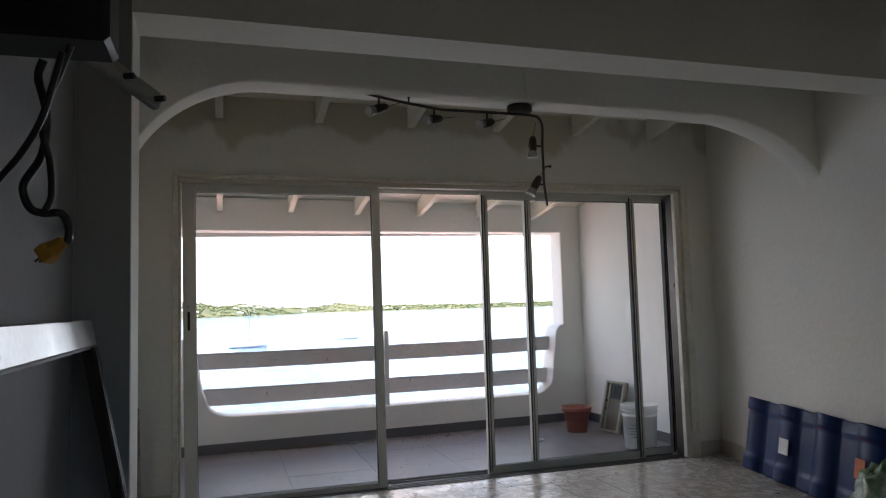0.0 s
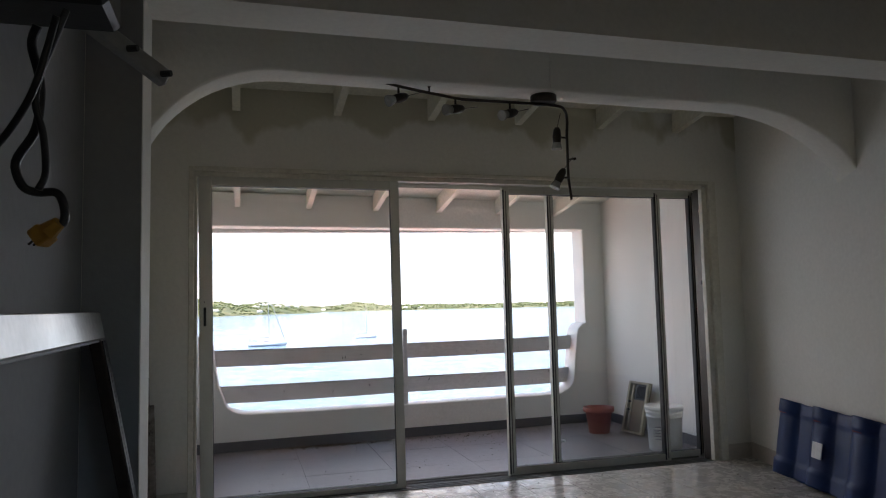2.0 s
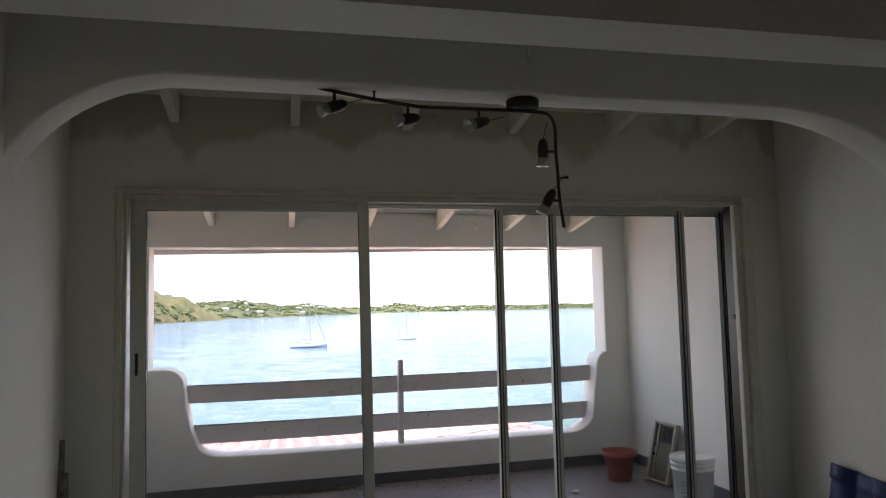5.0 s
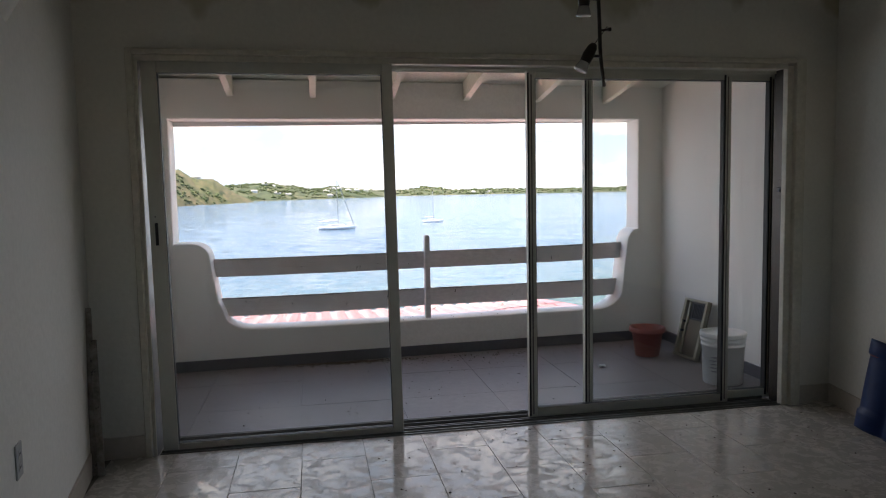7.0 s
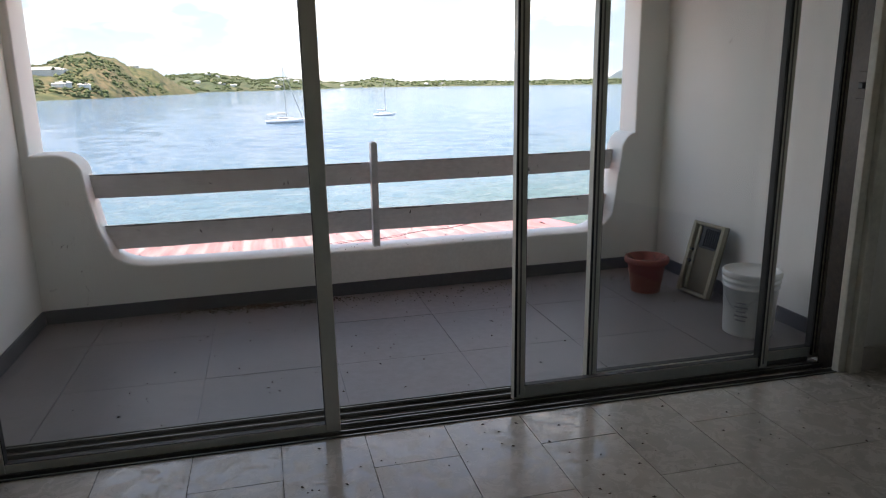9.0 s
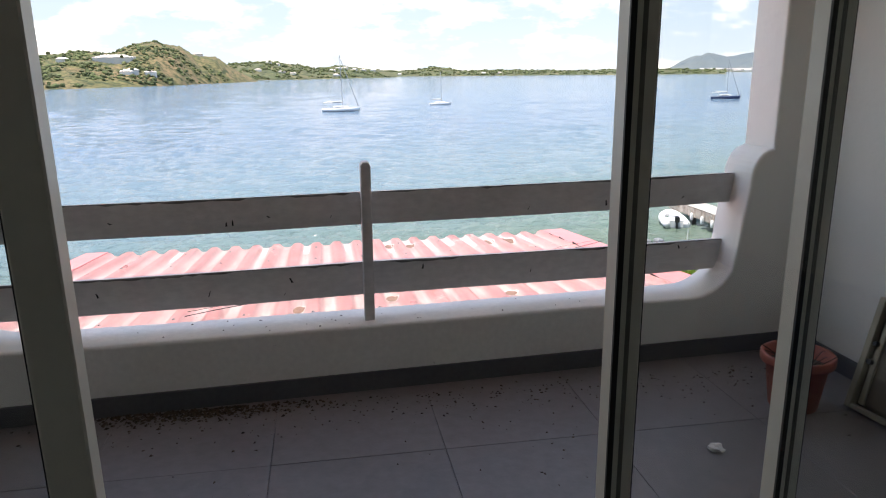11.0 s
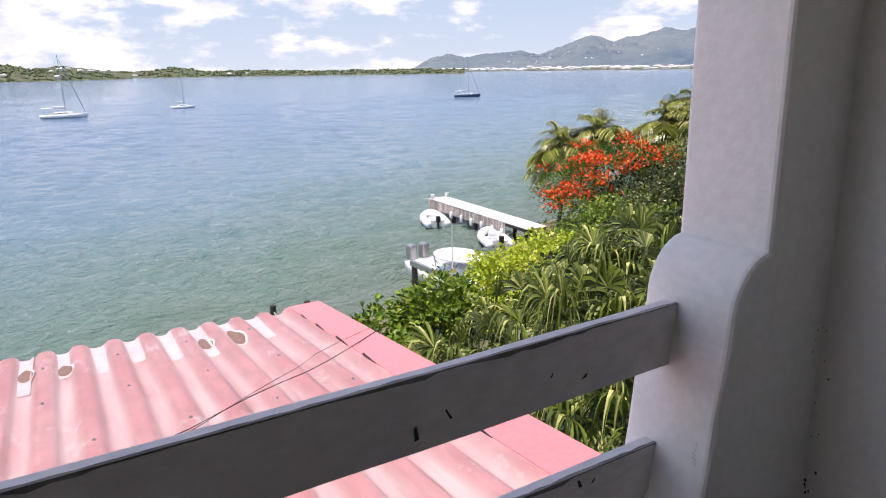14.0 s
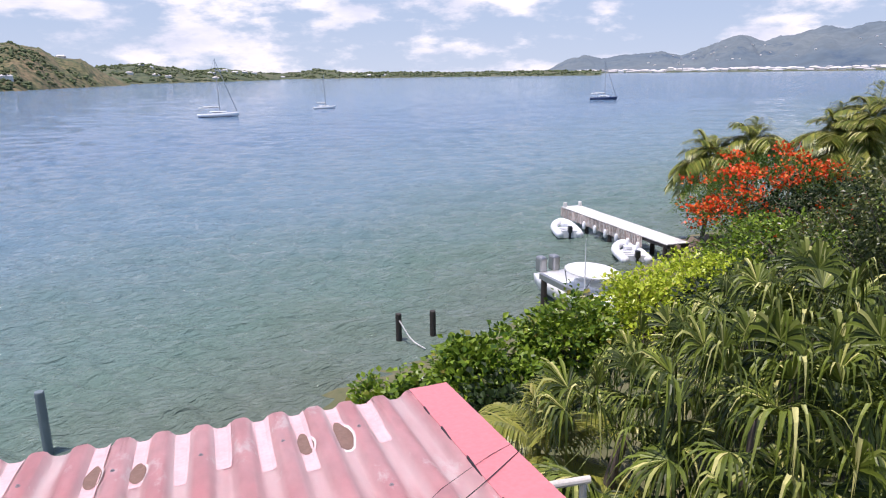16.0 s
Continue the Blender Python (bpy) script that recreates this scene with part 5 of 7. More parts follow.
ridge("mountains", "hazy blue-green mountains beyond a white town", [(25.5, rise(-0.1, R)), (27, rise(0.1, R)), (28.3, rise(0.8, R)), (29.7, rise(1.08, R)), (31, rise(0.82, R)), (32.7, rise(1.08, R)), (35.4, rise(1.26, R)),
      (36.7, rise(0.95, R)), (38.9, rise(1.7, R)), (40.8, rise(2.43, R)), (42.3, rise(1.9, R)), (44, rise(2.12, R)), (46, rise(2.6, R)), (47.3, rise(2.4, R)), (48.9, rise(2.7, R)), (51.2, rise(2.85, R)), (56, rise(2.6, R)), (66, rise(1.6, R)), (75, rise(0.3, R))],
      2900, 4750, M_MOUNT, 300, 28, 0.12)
R = 2650
ridge("town_shore", "pale low shore under the mountains", [(25, rise(-0.16, R)), (30, rise(-0.12, R)), (40, rise(-0.06, R)), (52, rise(-0.02, R)), (75, rise(0.0, R))], 2480, 2950, M_GREENHILL, 120, 6, 0.1)

# sky backdrop with clouds
verts, faces = [], []
na, nz = 48, 14
for i in range(na + 1):
    a = radians(-75 + 170 * i / na)
    for j in range(nz + 1):
        verts.append((4850 * math.sin(a), 4850 * math.cos(a), -60 + 2600 * (j / nz) ** 1.3))
for i in range(na):
    for j in range(nz):
        n = nz + 1
        faces.append((i * n + j, (i + 1) * n + j, (i + 1) * n + j + 1, i * n + j + 1))
me = bpy.data.meshes.new("sky_backdrop")
me.from_pydata(verts, [], faces)
tagged(part("backdrop", me, M_CLOUD, None, "bright cumulus clouds over hazy blue sky", kind="structure"), category="sky").visible_shadow = False


# houses on the far shores
def far_house(name, w, d, h, label, group, storeys=1):
    root = thing(name, (0, 0, 0), label, "house", group)
    part("wall", boxes((-w / 2, w / 2, -d / 2, d / 2, -2, h)), M_HOUSE, root)
    bm = bmesh.new()
    e = 0.5
    a = [bm.verts.new(p) for p in ((-w / 2 - e, -d / 2 - e, h), (w / 2 + e, -d / 2 - e, h), (w / 2 + e, d / 2 + e, h), (-w / 2 - e, d / 2 + e, h))]
    b = [bm.verts.new(p) for p in ((-w / 4, 0, h + d * 0.26), (w / 4, 0, h + d * 0.26))]
    bm.faces.new(a[::-1])
    bm.faces.new((a[0], a[1], b[1], b[0]))
    bm.faces.new((a[2], a[3], b[0], b[1]))
    bm.faces.new((a[1], a[2], b[1]))
    bm.faces.new((a[3], a[0], b[0]))
    part("roof", bm, M_HROOF, root)
    return root


kinds = {}


def ground_at(x, y):
    """The height of the land at a place, looking straight down."""
    hit, p, *_ = scene.ray_cast(bpy.context.evaluated_depsgraph_get(), Vector((x, y, 900)), Vector((0, 0, -1)))
    return p.z if hit else SEA


def put_house(kind, az, r, turn=0.0, lift=0.0):
    x, y = r * math.sin(radians(az)), r * math.cos(radians(az))
    if kind not in kinds:
        w, d, h, lab, grp = HOUSES[kind]
        kinds[kind] = far_house("far_house", w, d, h, lab, grp)
        ob = kinds[kind]
        ob.matrix_basis = pose(x, y, ground_at(x, y) + lift, 0, 0, -az + turn)
        return ob
    return copy_thing(kinds[kind], pose(x, y, ground_at(x, y) + lift, 0, 0, -az + turn))


HOUSES = {"villa": (9, 6, 2.6, "white villa with a pale roof on the far shore", "far houses"),
          "block": (34, 9, 5.0, "long white apartment block on the hillside", "far houses"),
          "town": (20, 12, 7.5, "white town building by the water", "town buildings"),
          "low": (30, 14, 4.5, "long low white town building by the water", "town buildings")}
bpy.context.view_layer.update()
for az, r, k in ((-14.3, 700, "block"), (-17.6, 690, "villa"), (-13.2, 655, "villa"), (-12.0, 660, "villa"), (-13.6, 650, "villa"), (-8.6, 860, "villa"), 
                 (-4.4, 1090, "villa"), (-3.6, 1180, "villa"), (-3.0, 1190, "villa"), (-2.6, 1090, "villa"), (-1.8, 1090, "villa"), (1.2, 1200, "villa"), (1.7, 1240, "villa"), (2.2, 1260, "villa"),
                 (1.5, 1150, "villa"), (2.9, 1260, "villa"), (3.6, 1290, "villa"), (4.3, 1310, "villa"), (6.0, 1520, "villa"), (6.4, 1530, "villa"), (13.0, 1540, "villa"), (14.2, 1550, "villa")):
    put_house(k, az, r, random.uniform(-25, 25), -0.5)
for i in range(120):
    az = 28.6 + 27 * (i / 120) ** 0.95 + random.uniform(-0.15, 0.15)
    put_house("town" if i % 3 else "low", az, random.uniform(2530, 2760), random.uniform(-20, 20), -2)
for i in range(30):
    put_house("villa", 33 + 20 * random.random(), random.uniform(3050, 3500), random.uniform(-30, 30), 0)


def far_scrub(name, label, az, r, size, count, mat, seed):
    """Shrubs and trees over a far hillside, too small and many to count."""
    rg = random.Random(seed)
    dg = bpy.context.evaluated_depsgraph_get()
    bm = bmesh.new()
    bmesh.ops.create_icosphere(bm, subdivisions=1, radius=1.0)
    base = [v.co.copy() for v in bm.verts]
    tris = [[v.index for v in f.verts] for f in bm.faces]
    bm.free()
    verts, faces = [], []
    for k in range(count):
        a, d = radians(rg.uniform(*az)), rg.uniform(*r)
        x, y = d * math.sin(a), d * math.cos(a)
        hit, p, *_ = scene.ray_cast(dg, Vector((x, y, 900)), Vector((0, 0, -1)))
        if not hit or p.z < SEA + 1.0 or noise.noise((x / 28, y / 28, seed)) < -0.12 * rg.random():
            continue
        w, h = rg.uniform(*size), rg.uniform(0.45, 0.9)
        n = len(verts)
        for c in base:
            q = 1 + 0.45 * noise.noise(c * 1.7 + Vector((k * 3.1, 0, 0)))
            verts.append((x + c.x * w * q, y + c.y * w * q, p.z + w * h * (c.z * q + 0.5)))
        faces += [(t[0] + n, t[1] + n, t[2] + n) for t in tris]
    me = bpy.data.meshes.new(name)
    me.from_pydata(verts, [], faces)
    return tagged(part(name, me, mat, None, label, kind="stuff"), category="trees")


bpy.context.view_layer.update()
far_scrub("hillside_scrub", "dark green shrubs scattered over the brown hillside", (-30, -4), (560, 800), (0.7, 2.3), 5200, M_FARTREE, 5)
far_scrub("headland_trees", "dark green trees along the wooded headland", (-10, 6), (985, 1300), (1.1, 2.7), 3200, M_FARTREE, 6)
far_scrub("far_shore_trees", "low palms and trees along the far shore", (3, 31), (1490, 1700), (1.5, 3.6), 1800, M_FARTREE, 7)

# ---- lower roof in front of the balcony ----
ROOF_X0, ROOF_X1, ROOF_Y0, ROOF_Y1 = -0.40, 3.98, 2.40, 6.10


def low_roof_z(y):
    return 0.06 - 0.094 * (y - 2.66)


PITCH, WAVE_X0 = 0.1943, -0.511
lower = thing("lower_roof", (2.0, 4.4, 0.0), "faded pink corrugated metal roof with bleached streaks and rusted patches", "roof")
sheet_w = PITCH * 5


def wave(x):
    ph = ((x - WAVE_X0) / PITCH) % 1.0
    return 0.020 * math.tanh(2.2 * math.cos(2 * math.pi * ph)) / math.tanh(2.2)


x = ROOF_X0
k = 0
while x < ROOF_X1 - 0.02:
    x1 = min(x + sheet_w, ROOF_X1)
    bm = bmesh.new()
    nx, ny = max(4, int(60 * (x1 - x) / sheet_w)), 14
    tops = []
    for j in range(ny + 1):
        y = ROOF_Y0 + (ROOF_Y1 - ROOF_Y0) * j / ny
        tops.append([bm.verts.new((x + (x1 - x + (0.012 if x1 < ROOF_X1 else 0)) * i / nx, y + 0.006 * noise.noise((x, i * 0.2, 4)) * (j == ny), low_roof_z(y) + wave(x + (x1 - x) * i / nx) + 0.0012 * noise.noise((x * 2 + i * 0.1, y * 1.3, 0)) + (0.0015 if k % 2 else 0))) for i in range(nx + 1)])
    for j in range(ny):
        for i in range(nx):
            bm.faces.new((tops[j][i], tops[j][i + 1], tops[j + 1][i + 1], tops[j + 1][i]))
    ret = bmesh.ops.solidify(bm, geom=bm.faces[:], thickness=0.002)
    part("roof_sheet", bm, M_ROOF, lower, "", True)
    x = x1
    k += 1
# flat flashing along the gable edge; black strips stand for shade under lifted seams
bm = bmesh.new()
n = 10
rows_ = []
for j in range(n + 1):
    y = ROOF_Y0 + (ROOF_Y1 + 0.015 - ROOF_Y0) * j / n
    z = low_roof_z(y) + 0.024
    rows_.append([bm.verts.new(p) for p in ((3.955, y, z - 0.002 + 0.004 * noise.noise((0, y * 3, 0))), (4.19, y, z + 0.002), (4.195, y, z - 0.12), (4.191, y, z - 0.12), (4.185, y, z - 0.001), (3.955, y, z - 0.004 + 0.004 * noise.noise((0, y * 3, 0))))])
for a, b in zip(rows_, rows_[1:]):
    for i in range(6):
        bm.faces.new((a[i], a[(i + 1) % 6], b[(i + 1) % 6], b[i]))
bm.faces.new(rows_[0])
bm.faces.new(rows_[-1][::-1])
fl = part("flashing", bm, M_FLASH, lower, "flat pink edge flashing")
for y, l in ((5.75, 0.10), (5.42, 0.16), (5.02, 0.22), (4.62, 0.20), (4.1, 0.24), (3.5, 0.2)):
    part("lifted_seam", boxes((3.949, 3.956, y - l / 2, y + l / 2, low_roof_z(y) + 0.012, low_roof_z(y) + 0.0265)), M_BLACK, fl, "black strip for the shade under the lifted flashing")
# flashing along the other gable edge
bm = bmesh.new()
box(bm, -0.50, -0.31, ROOF_Y0, ROOF_Y1 + 0.01, 0.018, 0.026)
box(bm, -0.506, -0.50, ROOF_Y0, ROOF_Y1 + 0.01, -0.12, 0.026)
for v in bm.verts:
    v.co.z += low_roof_z(v.co.y)
part("flashing", bm, M_FLASH, lower, "flat pink edge flashing")
# bleached streaks lying in the troughs, cut off at the sheets' lap
LAP = 5.36
rs = random.Random(17)
for i in range(23):
    xv = WAVE_X0 + PITCH * (i + 0.53)
    ends = [(LAP + rs.uniform(0.0, 0.25), ROOF_Y1 - 0.005)] if i in (4, 8, 10, 12, 14, 15, 16, 17, 18, 19, 20, 21) else []
    for y0, y1 in ends:
        w = rs.uniform(0.034, 0.05)
        bm = bmesh.new()
        rows_ = []
        for j in range(7):
            y = y0 + (y1 - y0) * j / 6
            ww = w * (0.75 + 0.25 * j / 6) * (1 + 0.12 * noise.noise((y * 5, i, 0)))
            rows_.append([bm.verts.new((xv + ww * q + 0.004 * noise.noise((i, y * 4, 2)), y, low_roof_z(y) + wave(xv + ww * q) + 0.0042)) for q in (-1, -0.5, 0, 0.5, 1)])
        for a, b in zip(rows_, rows_[1:]):
            for q in range(4):
                bm.faces.new((a[q], a[q + 1], b[q + 1], b[q]))
        part("bleached_streak", bm, M_STREAK, lower, "bleached whitish streak in a trough")
# bare patches and roof screws
for xx, yy, w, l in ((3.286, 5.69, 0.038, 0.21), (3.478, 5.71, 0.042, 0.29), (2.314, 5.74, 0.038, 0.19), (2.510, 5.70, 0.038, 0.17), (1.537, 3.3, 0.036, 0.14), (2.12, 3.45, 0.036, 0.12), (2.897, 3.4, 0.034, 0.10)):
    for nm, s, dz, mt in (("bleached_rim", 1.25, 0.000, M_PALE), ("bare_patch", 1.0, 0.002, M_PATCH)):
        bm = bmesh.new()
        rings = []
        for g in range(1, 7):
            ring = []
            for i in range(24):
                a = 2 * math.pi * i / 24
                q = (g / 6) * (1 + 0.09 * noise.noise((math.cos(a) * 2 + xx * 7, math.sin(a) * 2, yy)))
                qx, qy = xx + w * s * q * math.cos(a) * (1 - 0.3 * math.sin(a)), yy + l * 0.5 * (1 + (s - 1) * 0.5) * 1.3 * q * math.sin(a)
                ring.append(bm.verts.new((qx, qy, low_roof_z(qy) + wave(qx) + dz + 0.004)))
            rings.append(ring)
        bm.faces.new(rings[0])
        for r0, r1 in zip(rings, rings[1:]):
            for i in range(24):
                bm.faces.new((r0[i], r0[(i + 1) % 24], r1[(i + 1) % 24], r1[i]))
        part(nm, bm, mt, lower, "bleached rim round a bare patch" if nm == "bleached_rim" else "bare brown rusted patch")
bm = lathe(bmesh.new(), [(0.011, 0.0), (0.011, 0.002), (0.006, 0.0025), (0.006, 0.008), (0, 0.008)], sides=8)
screw_me = mesh_of(bm, "roof_screw", M_STEEL)
for yy in (3.1, 3.75, 4.4, 5.05, 5.7):
    for i in range(0, 24, 2):
        xx = WAVE_X0 + PITCH * (i + (1 if int(yy * 10) % 4 else 0))
        if xx > ROOF_X1 - 0.05:
            continue
        s = new("roof_screw", screw_me)
        s.parent = lower
        s.location = Vector((xx, yy + random.uniform(-0.02, 0.02), low_roof_z(yy) + wave(xx))) - ORIGIN[lower]
# the eave runs askew, like the parapet
for ob in lower.children_recursive:
    if ob.data.name.startswith("roof_screw"):
        ob.location.y += 0.006 * (ob.location.x - 2.0) * (ob.location.y + 2.0)
        continue
    for v in ob.data.vertices:
        v.co.y += 0.006 * (v.co.x - 4.0) * (v.co.y - 2.4)
# wire lying over the roof
for o, r in ((0.0, 0.0024), (0.05, 0.0016)):
    wire = thing("roof_wire", (3.2, 4.4, 0.0), "thin black wire lying loosely across the roof", "wire", "roof wires")
    pts = []
    for i in range(22):
        f = i / 21
        xx = 0.9 + 3.32 * f
        yy = 3.15 + 1.95 * f ** 1.25 + o * (1 + 1.2 * math.sin(f * 9)) + 0.03 * math.sin(f * 13 + o * 40)
        pts.append((xx, yy, low_roof_z(yy) + (0.026 if xx > 3.9 else 0.019) + r + 0.02 * abs(math.sin(f * 15 + o * 9)) * (xx < 3.9)))
    pts.append((4.24, 5.14, low_roof_z(5.1) - 0.3))
    part("wire", tube(bmesh.new(), pts, r, 6), M_BLACK, wire, "", True)
# walls under the roof, house front under the balcony
setting("wall_lower_house", boxes((-0.4, 4.1, 2.7, 5.95, -7.5, -0.34)), M_BALC, "white wall of the lower storey under the pink roof", "wall")
setting("wall_house_front", boxes((-8, 9.5, -7.3, 2.56, -7.5, -0.31)), M_BALC, "white lower storeys of the house", "wall")
# terrace beside the roof
setting("terrace", slab([(4.3, 2.6), (8.6, 2.6), (7.4, 7.2), (6.35, 7.95), (4.3, 7.0)], -3.1, -2.9), M_BALC, "sunlit white terrace slab beside the lower roof", "terrace")
rail = thing("terrace_rail", (6.3, 8.2, -2.7), "weathered white wooden handrail beside the terrace", "handrail")
part("handrail", rod(bmesh.new(), (6.1, 9.11, -3.2), (6.98, 9.03, -3.2), 0.05), M_WOODRAIL, rail)
for xx, yy, zz in ((6.2, 9.10, -3.22), (6.9, 9.04, -3.22)):
    part("post", rod(bmesh.new(), (xx, yy, -7.2), (xx, yy, zz), 0.045), M_WOODRAIL, rail)

# ---- on the water ----
def hull(bm, length, beam, depth, bow=0.0, flat=0.0):
    """A boat's hull, bow towards +x, waterline at 0."""
    ns, nr = 18, 8
    rings = []
    for i in range(ns + 1):
        f = i / ns
        w = beam / 2 * (min(1, 0.72 + 0.9 * f) if f < 0.35 else 1) * (1 - max(0, (f - 0.45) / 0.55) ** 2.2)
        top = depth * (0.78 + 0.22 * f + bow * max(0, f - 0.5))
        ring = []
        for k in range(nr + 1):
            a = math.pi * k / nr
            y = -w * math.cos(a)
            z = top - (top + 0.3 * (1 - f ** 3)) * (math.sin(a) ** (0.7 + flat))
            ring.append(bm.verts.new((-length / 2 + length * f + (0.05 * length * (z / max(top, 0.1)) if f > 0.8 else 0), y, z)))
        rings.append(ring)
    for a, b in zip(rings, rings[1:]):
        for k in range(nr):
            bm.faces.new((a[k], a[k + 1], b[k + 1], b[k]))
        bm.faces.new((a[nr], a[0], b[0], b[nr]))
    bm.faces.new(rings[0])
    bmesh.ops.remove_doubles(bm, verts=bm.verts, dist=0.002)
    return bm


def sailboat(at, length, mast, turn, label, hull_mat, bimini=True, jib=True):
    root = thing("sailboat", (0, 0, 0), label, "sailboat", "anchored sailboats")
    fb = length * 0.105
    part("hull", hull(bmesh.new(), length, length * 0.31, fb, 0.25), hull_mat, root, "", True)
    part("boot_stripe", boxes((-length * 0.46, length * 0.36, -length * 0.157, length * 0.157, fb * 0.05, fb * 0.12)), M_HULLDK, root, "dark waterline stripe")
    bm = bmesh.new()
    box(bm, -length * 0.22, length * 0.22, -length * 0.09, length * 0.09, fb * 0.8, fb * 1.42, bevel=length * 0.02, segments=2)
    part("cabin", bm, M_HULL, root)
    for s in (-1, 1):
        part("cabin_window", boxes((-length * 0.14, length * 0.10, s * length * 0.0905 - 0.01, s * length * 0.0905 + 0.01, fb * 1.1, fb * 1.25)), M_BLACK, root, "dark cabin window")
    part("mast", rod(bmesh.new(), (length * 0.06, 0, fb), (length * 0.03, 0, mast), 0.10, 0.06, 8), M_SPAR, root)
    part("boom", rod(bmesh.new(), (length * 0.06, 0, fb * 2.2), (-length * 0.36, 0, fb * 2.3), 0.09, 0.09, 8), M_SPAR, root)
    part("furled_mainsail", rod(bmesh.new(), (length * 0.03, 0, fb * 2.45), (-length * 0.34, 0, fb * 2.5), 0.17, 0.10, 8), M_CANVAS, root, "furled pale sail on the boom")
    if jib:
        part("furled_jib", rod(bmesh.new(), (length * 0.48, 0, fb * 1.3), (length * 0.05, 0, mast * 0.93), 0.11, 0.07, 6), M_SPAR, root, "furled jib on the forestay")
    part("backstay", rod(bmesh.new(), (-length * 0.48, 0, fb), (length * 0.03, 0, mast), 0.02, 0.02, 4), M_SPAR, root)
    part("spreader", rod(bmesh.new(), (length * 0.045, -length * 0.1, mast * 0.55), (length * 0.045, length * 0.1, mast * 0.55), 0.04, 0.04, 6), M_SPAR, root)
    if bimini:
        bm = bmesh.new()
        box(bm, -length * 0.46, -length * 0.2, -length * 0.12, length * 0.12, fb * 2.1, fb * 2.3, bevel=0.06)
        part("bimini", bm, M_CANVAS, root, "pale cockpit canopy")
    for i in range(5):
        xx = -length * 0.45 + length * 0.9 * i / 4
        part("stanchion", rod(bmesh.new(), (xx, length * 0.10, fb * 0.9), (xx, length * 0.10, fb * 1.5), 0.03, sides=5), M_SPAR, root)
    root.matrix_basis = pose(*at, 0, 0, turn)
    return root


sailboat((7.1, 188, SEA), 9.6, 14.0, -3, "white anchored sailboat with a pale canopy and bare mast", M_HULL)
sailboat((38.0, 216, SEA), 6.6, 9.8, 6, "small white anchored sailboat with a bare mast", M_HULL, False, False)
sailboat((138, 225.6, SEA), 9.2, 13.0, -22, "dark blue anchored sailboat with bare masts", M_HULLDK)

# jetty
jet = thing("jetty", (25.9, 38.5, SEA), "bleached wooden jetty with hanging rusty side boards", "jetty")
jx0, jx1, jy0, jy1, jz = 25.35, 26.75, 32.6, 44.2, -7.28
n = 66
plank = mesh_of(boxes((0, jx1 - jx0, 0, (jy1 - jy0) / n - 0.012, -0.05, 0)), "deck_plank", M_DOCK)
for i in range(n):
    o = new("deck_plank", plank)
    o.parent = jet
    o.location = Vector((jx0 + random.uniform(-0.02, 0.02), jy0 + (jy1 - jy0) * i / n, jz)) - ORIGIN[jet]
part("beam", boxes((jx0 + 0.05, jx0 + 0.2, jy0, jy1, jz - 0.25, jz - 0.05)), M_PILE, jet)
part("beam", boxes((jx1 - 0.2, jx1 - 0.05, jy0, jy1, jz - 0.25, jz - 0.05)), M_PILE, jet)
side = mesh_of(boxes((-0.03, 0, 0, 0.10, -0.58, 0)), "side_board", M_DOCKSIDE)
for i in range(58):
    o = new("side_board", side)
    o.parent = jet
    o.location = Vector((jx0, jy0 + 2.2 + (jy1 - jy0 - 2.2) * i / 58, jz - 0.05 + random.uniform(-0.05, 0.0))) - ORIGIN[jet]
for i in range(14):
    o = new("side_board", side)
    o.parent = jet
    o.location = Vector((jx0 + 0.1 * i, jy1, jz - 0.05)) - ORIGIN[jet]
    o.rotation_euler = (0, 0, radians(-90))
for yy in (32.9, 35.6, 38.3, 41.0, 43.9):
    for xx in (jx0 + 0.14, jx1 - 0.14):
        part("pile", rod(bmesh.new(), (xx, yy, SEA - 2), (xx, yy, jz - (0.05 if yy < 43 else -0.3)), 0.13, 0.13, 10), M_PILE if yy < 43 else M_DOCK, jet)
for yy in (37.2, 38.4, 39.6, 40.9, 36.0, 35.0):
    fd = part("fender", lathe(bmesh.new(), [(0, -0.25), (0.08, -0.24), (0.11, -0.15), (0.11, 0.15), (0.06, 0.24), (0, 0.25)], (jx0 - 0.12, yy, jz - 0.62), 10), M_HULL, jet, "white hanging fender", True)


def dinghy(at, turn, label):
    root = thing("dinghy", (0, 0, 0), label, "dinghy", "dinghies at the jetty")
    line_ = [(-1.6, -0.62, 0.28), (-0.6, -0.66, 0.28), (0.6, -0.62, 0.30), (1.25, -0.38, 0.40), (1.55, 0.0, 0.46), (1.25, 0.38, 0.40), (0.6, 0.62, 0.30), (-0.6, 0.66, 0.28), (-1.6, 0.62, 0.28)]
    part("tube", tube(bmesh.new(), smooth_line(line_, 5), 0.23, 10), M_RUBBER, root, "", True)
    part("floor", slab([(-1.4, -0.55), (0.7, -0.5), (1.3, 0), (0.7, 0.5), (-1.4, 0.55)], 0.08, 0.20), M_HULL, root)
    part("thwart", boxes((-0.2, 0.1, -0.5, 0.5, 0.36, 0.40)), M_HULL, root)
    part("console", boxes((0.25, 0.6, -0.2, 0.2, 0.2, 0.6), bevel=0.03), M_HULL, root)
    part("transom", boxes((-1.42, -1.34, -0.5, 0.5, 0.05, 0.5)), M_HULL, root)
    bm = bmesh.new()
    box(bm, -1.72, -1.42, -0.14, 0.14, 0.42, 0.82, bevel=0.06, segments=2)
    mot = part("outboard", bm, M_BLACK, root, "black outboard engine")
    part("shaft", boxes((-1.62, -1.50, -0.06, 0.06, -0.3, 0.42)), M_BLACK, mot)
    root.matrix_basis = pose(*at, 0, 0, turn)


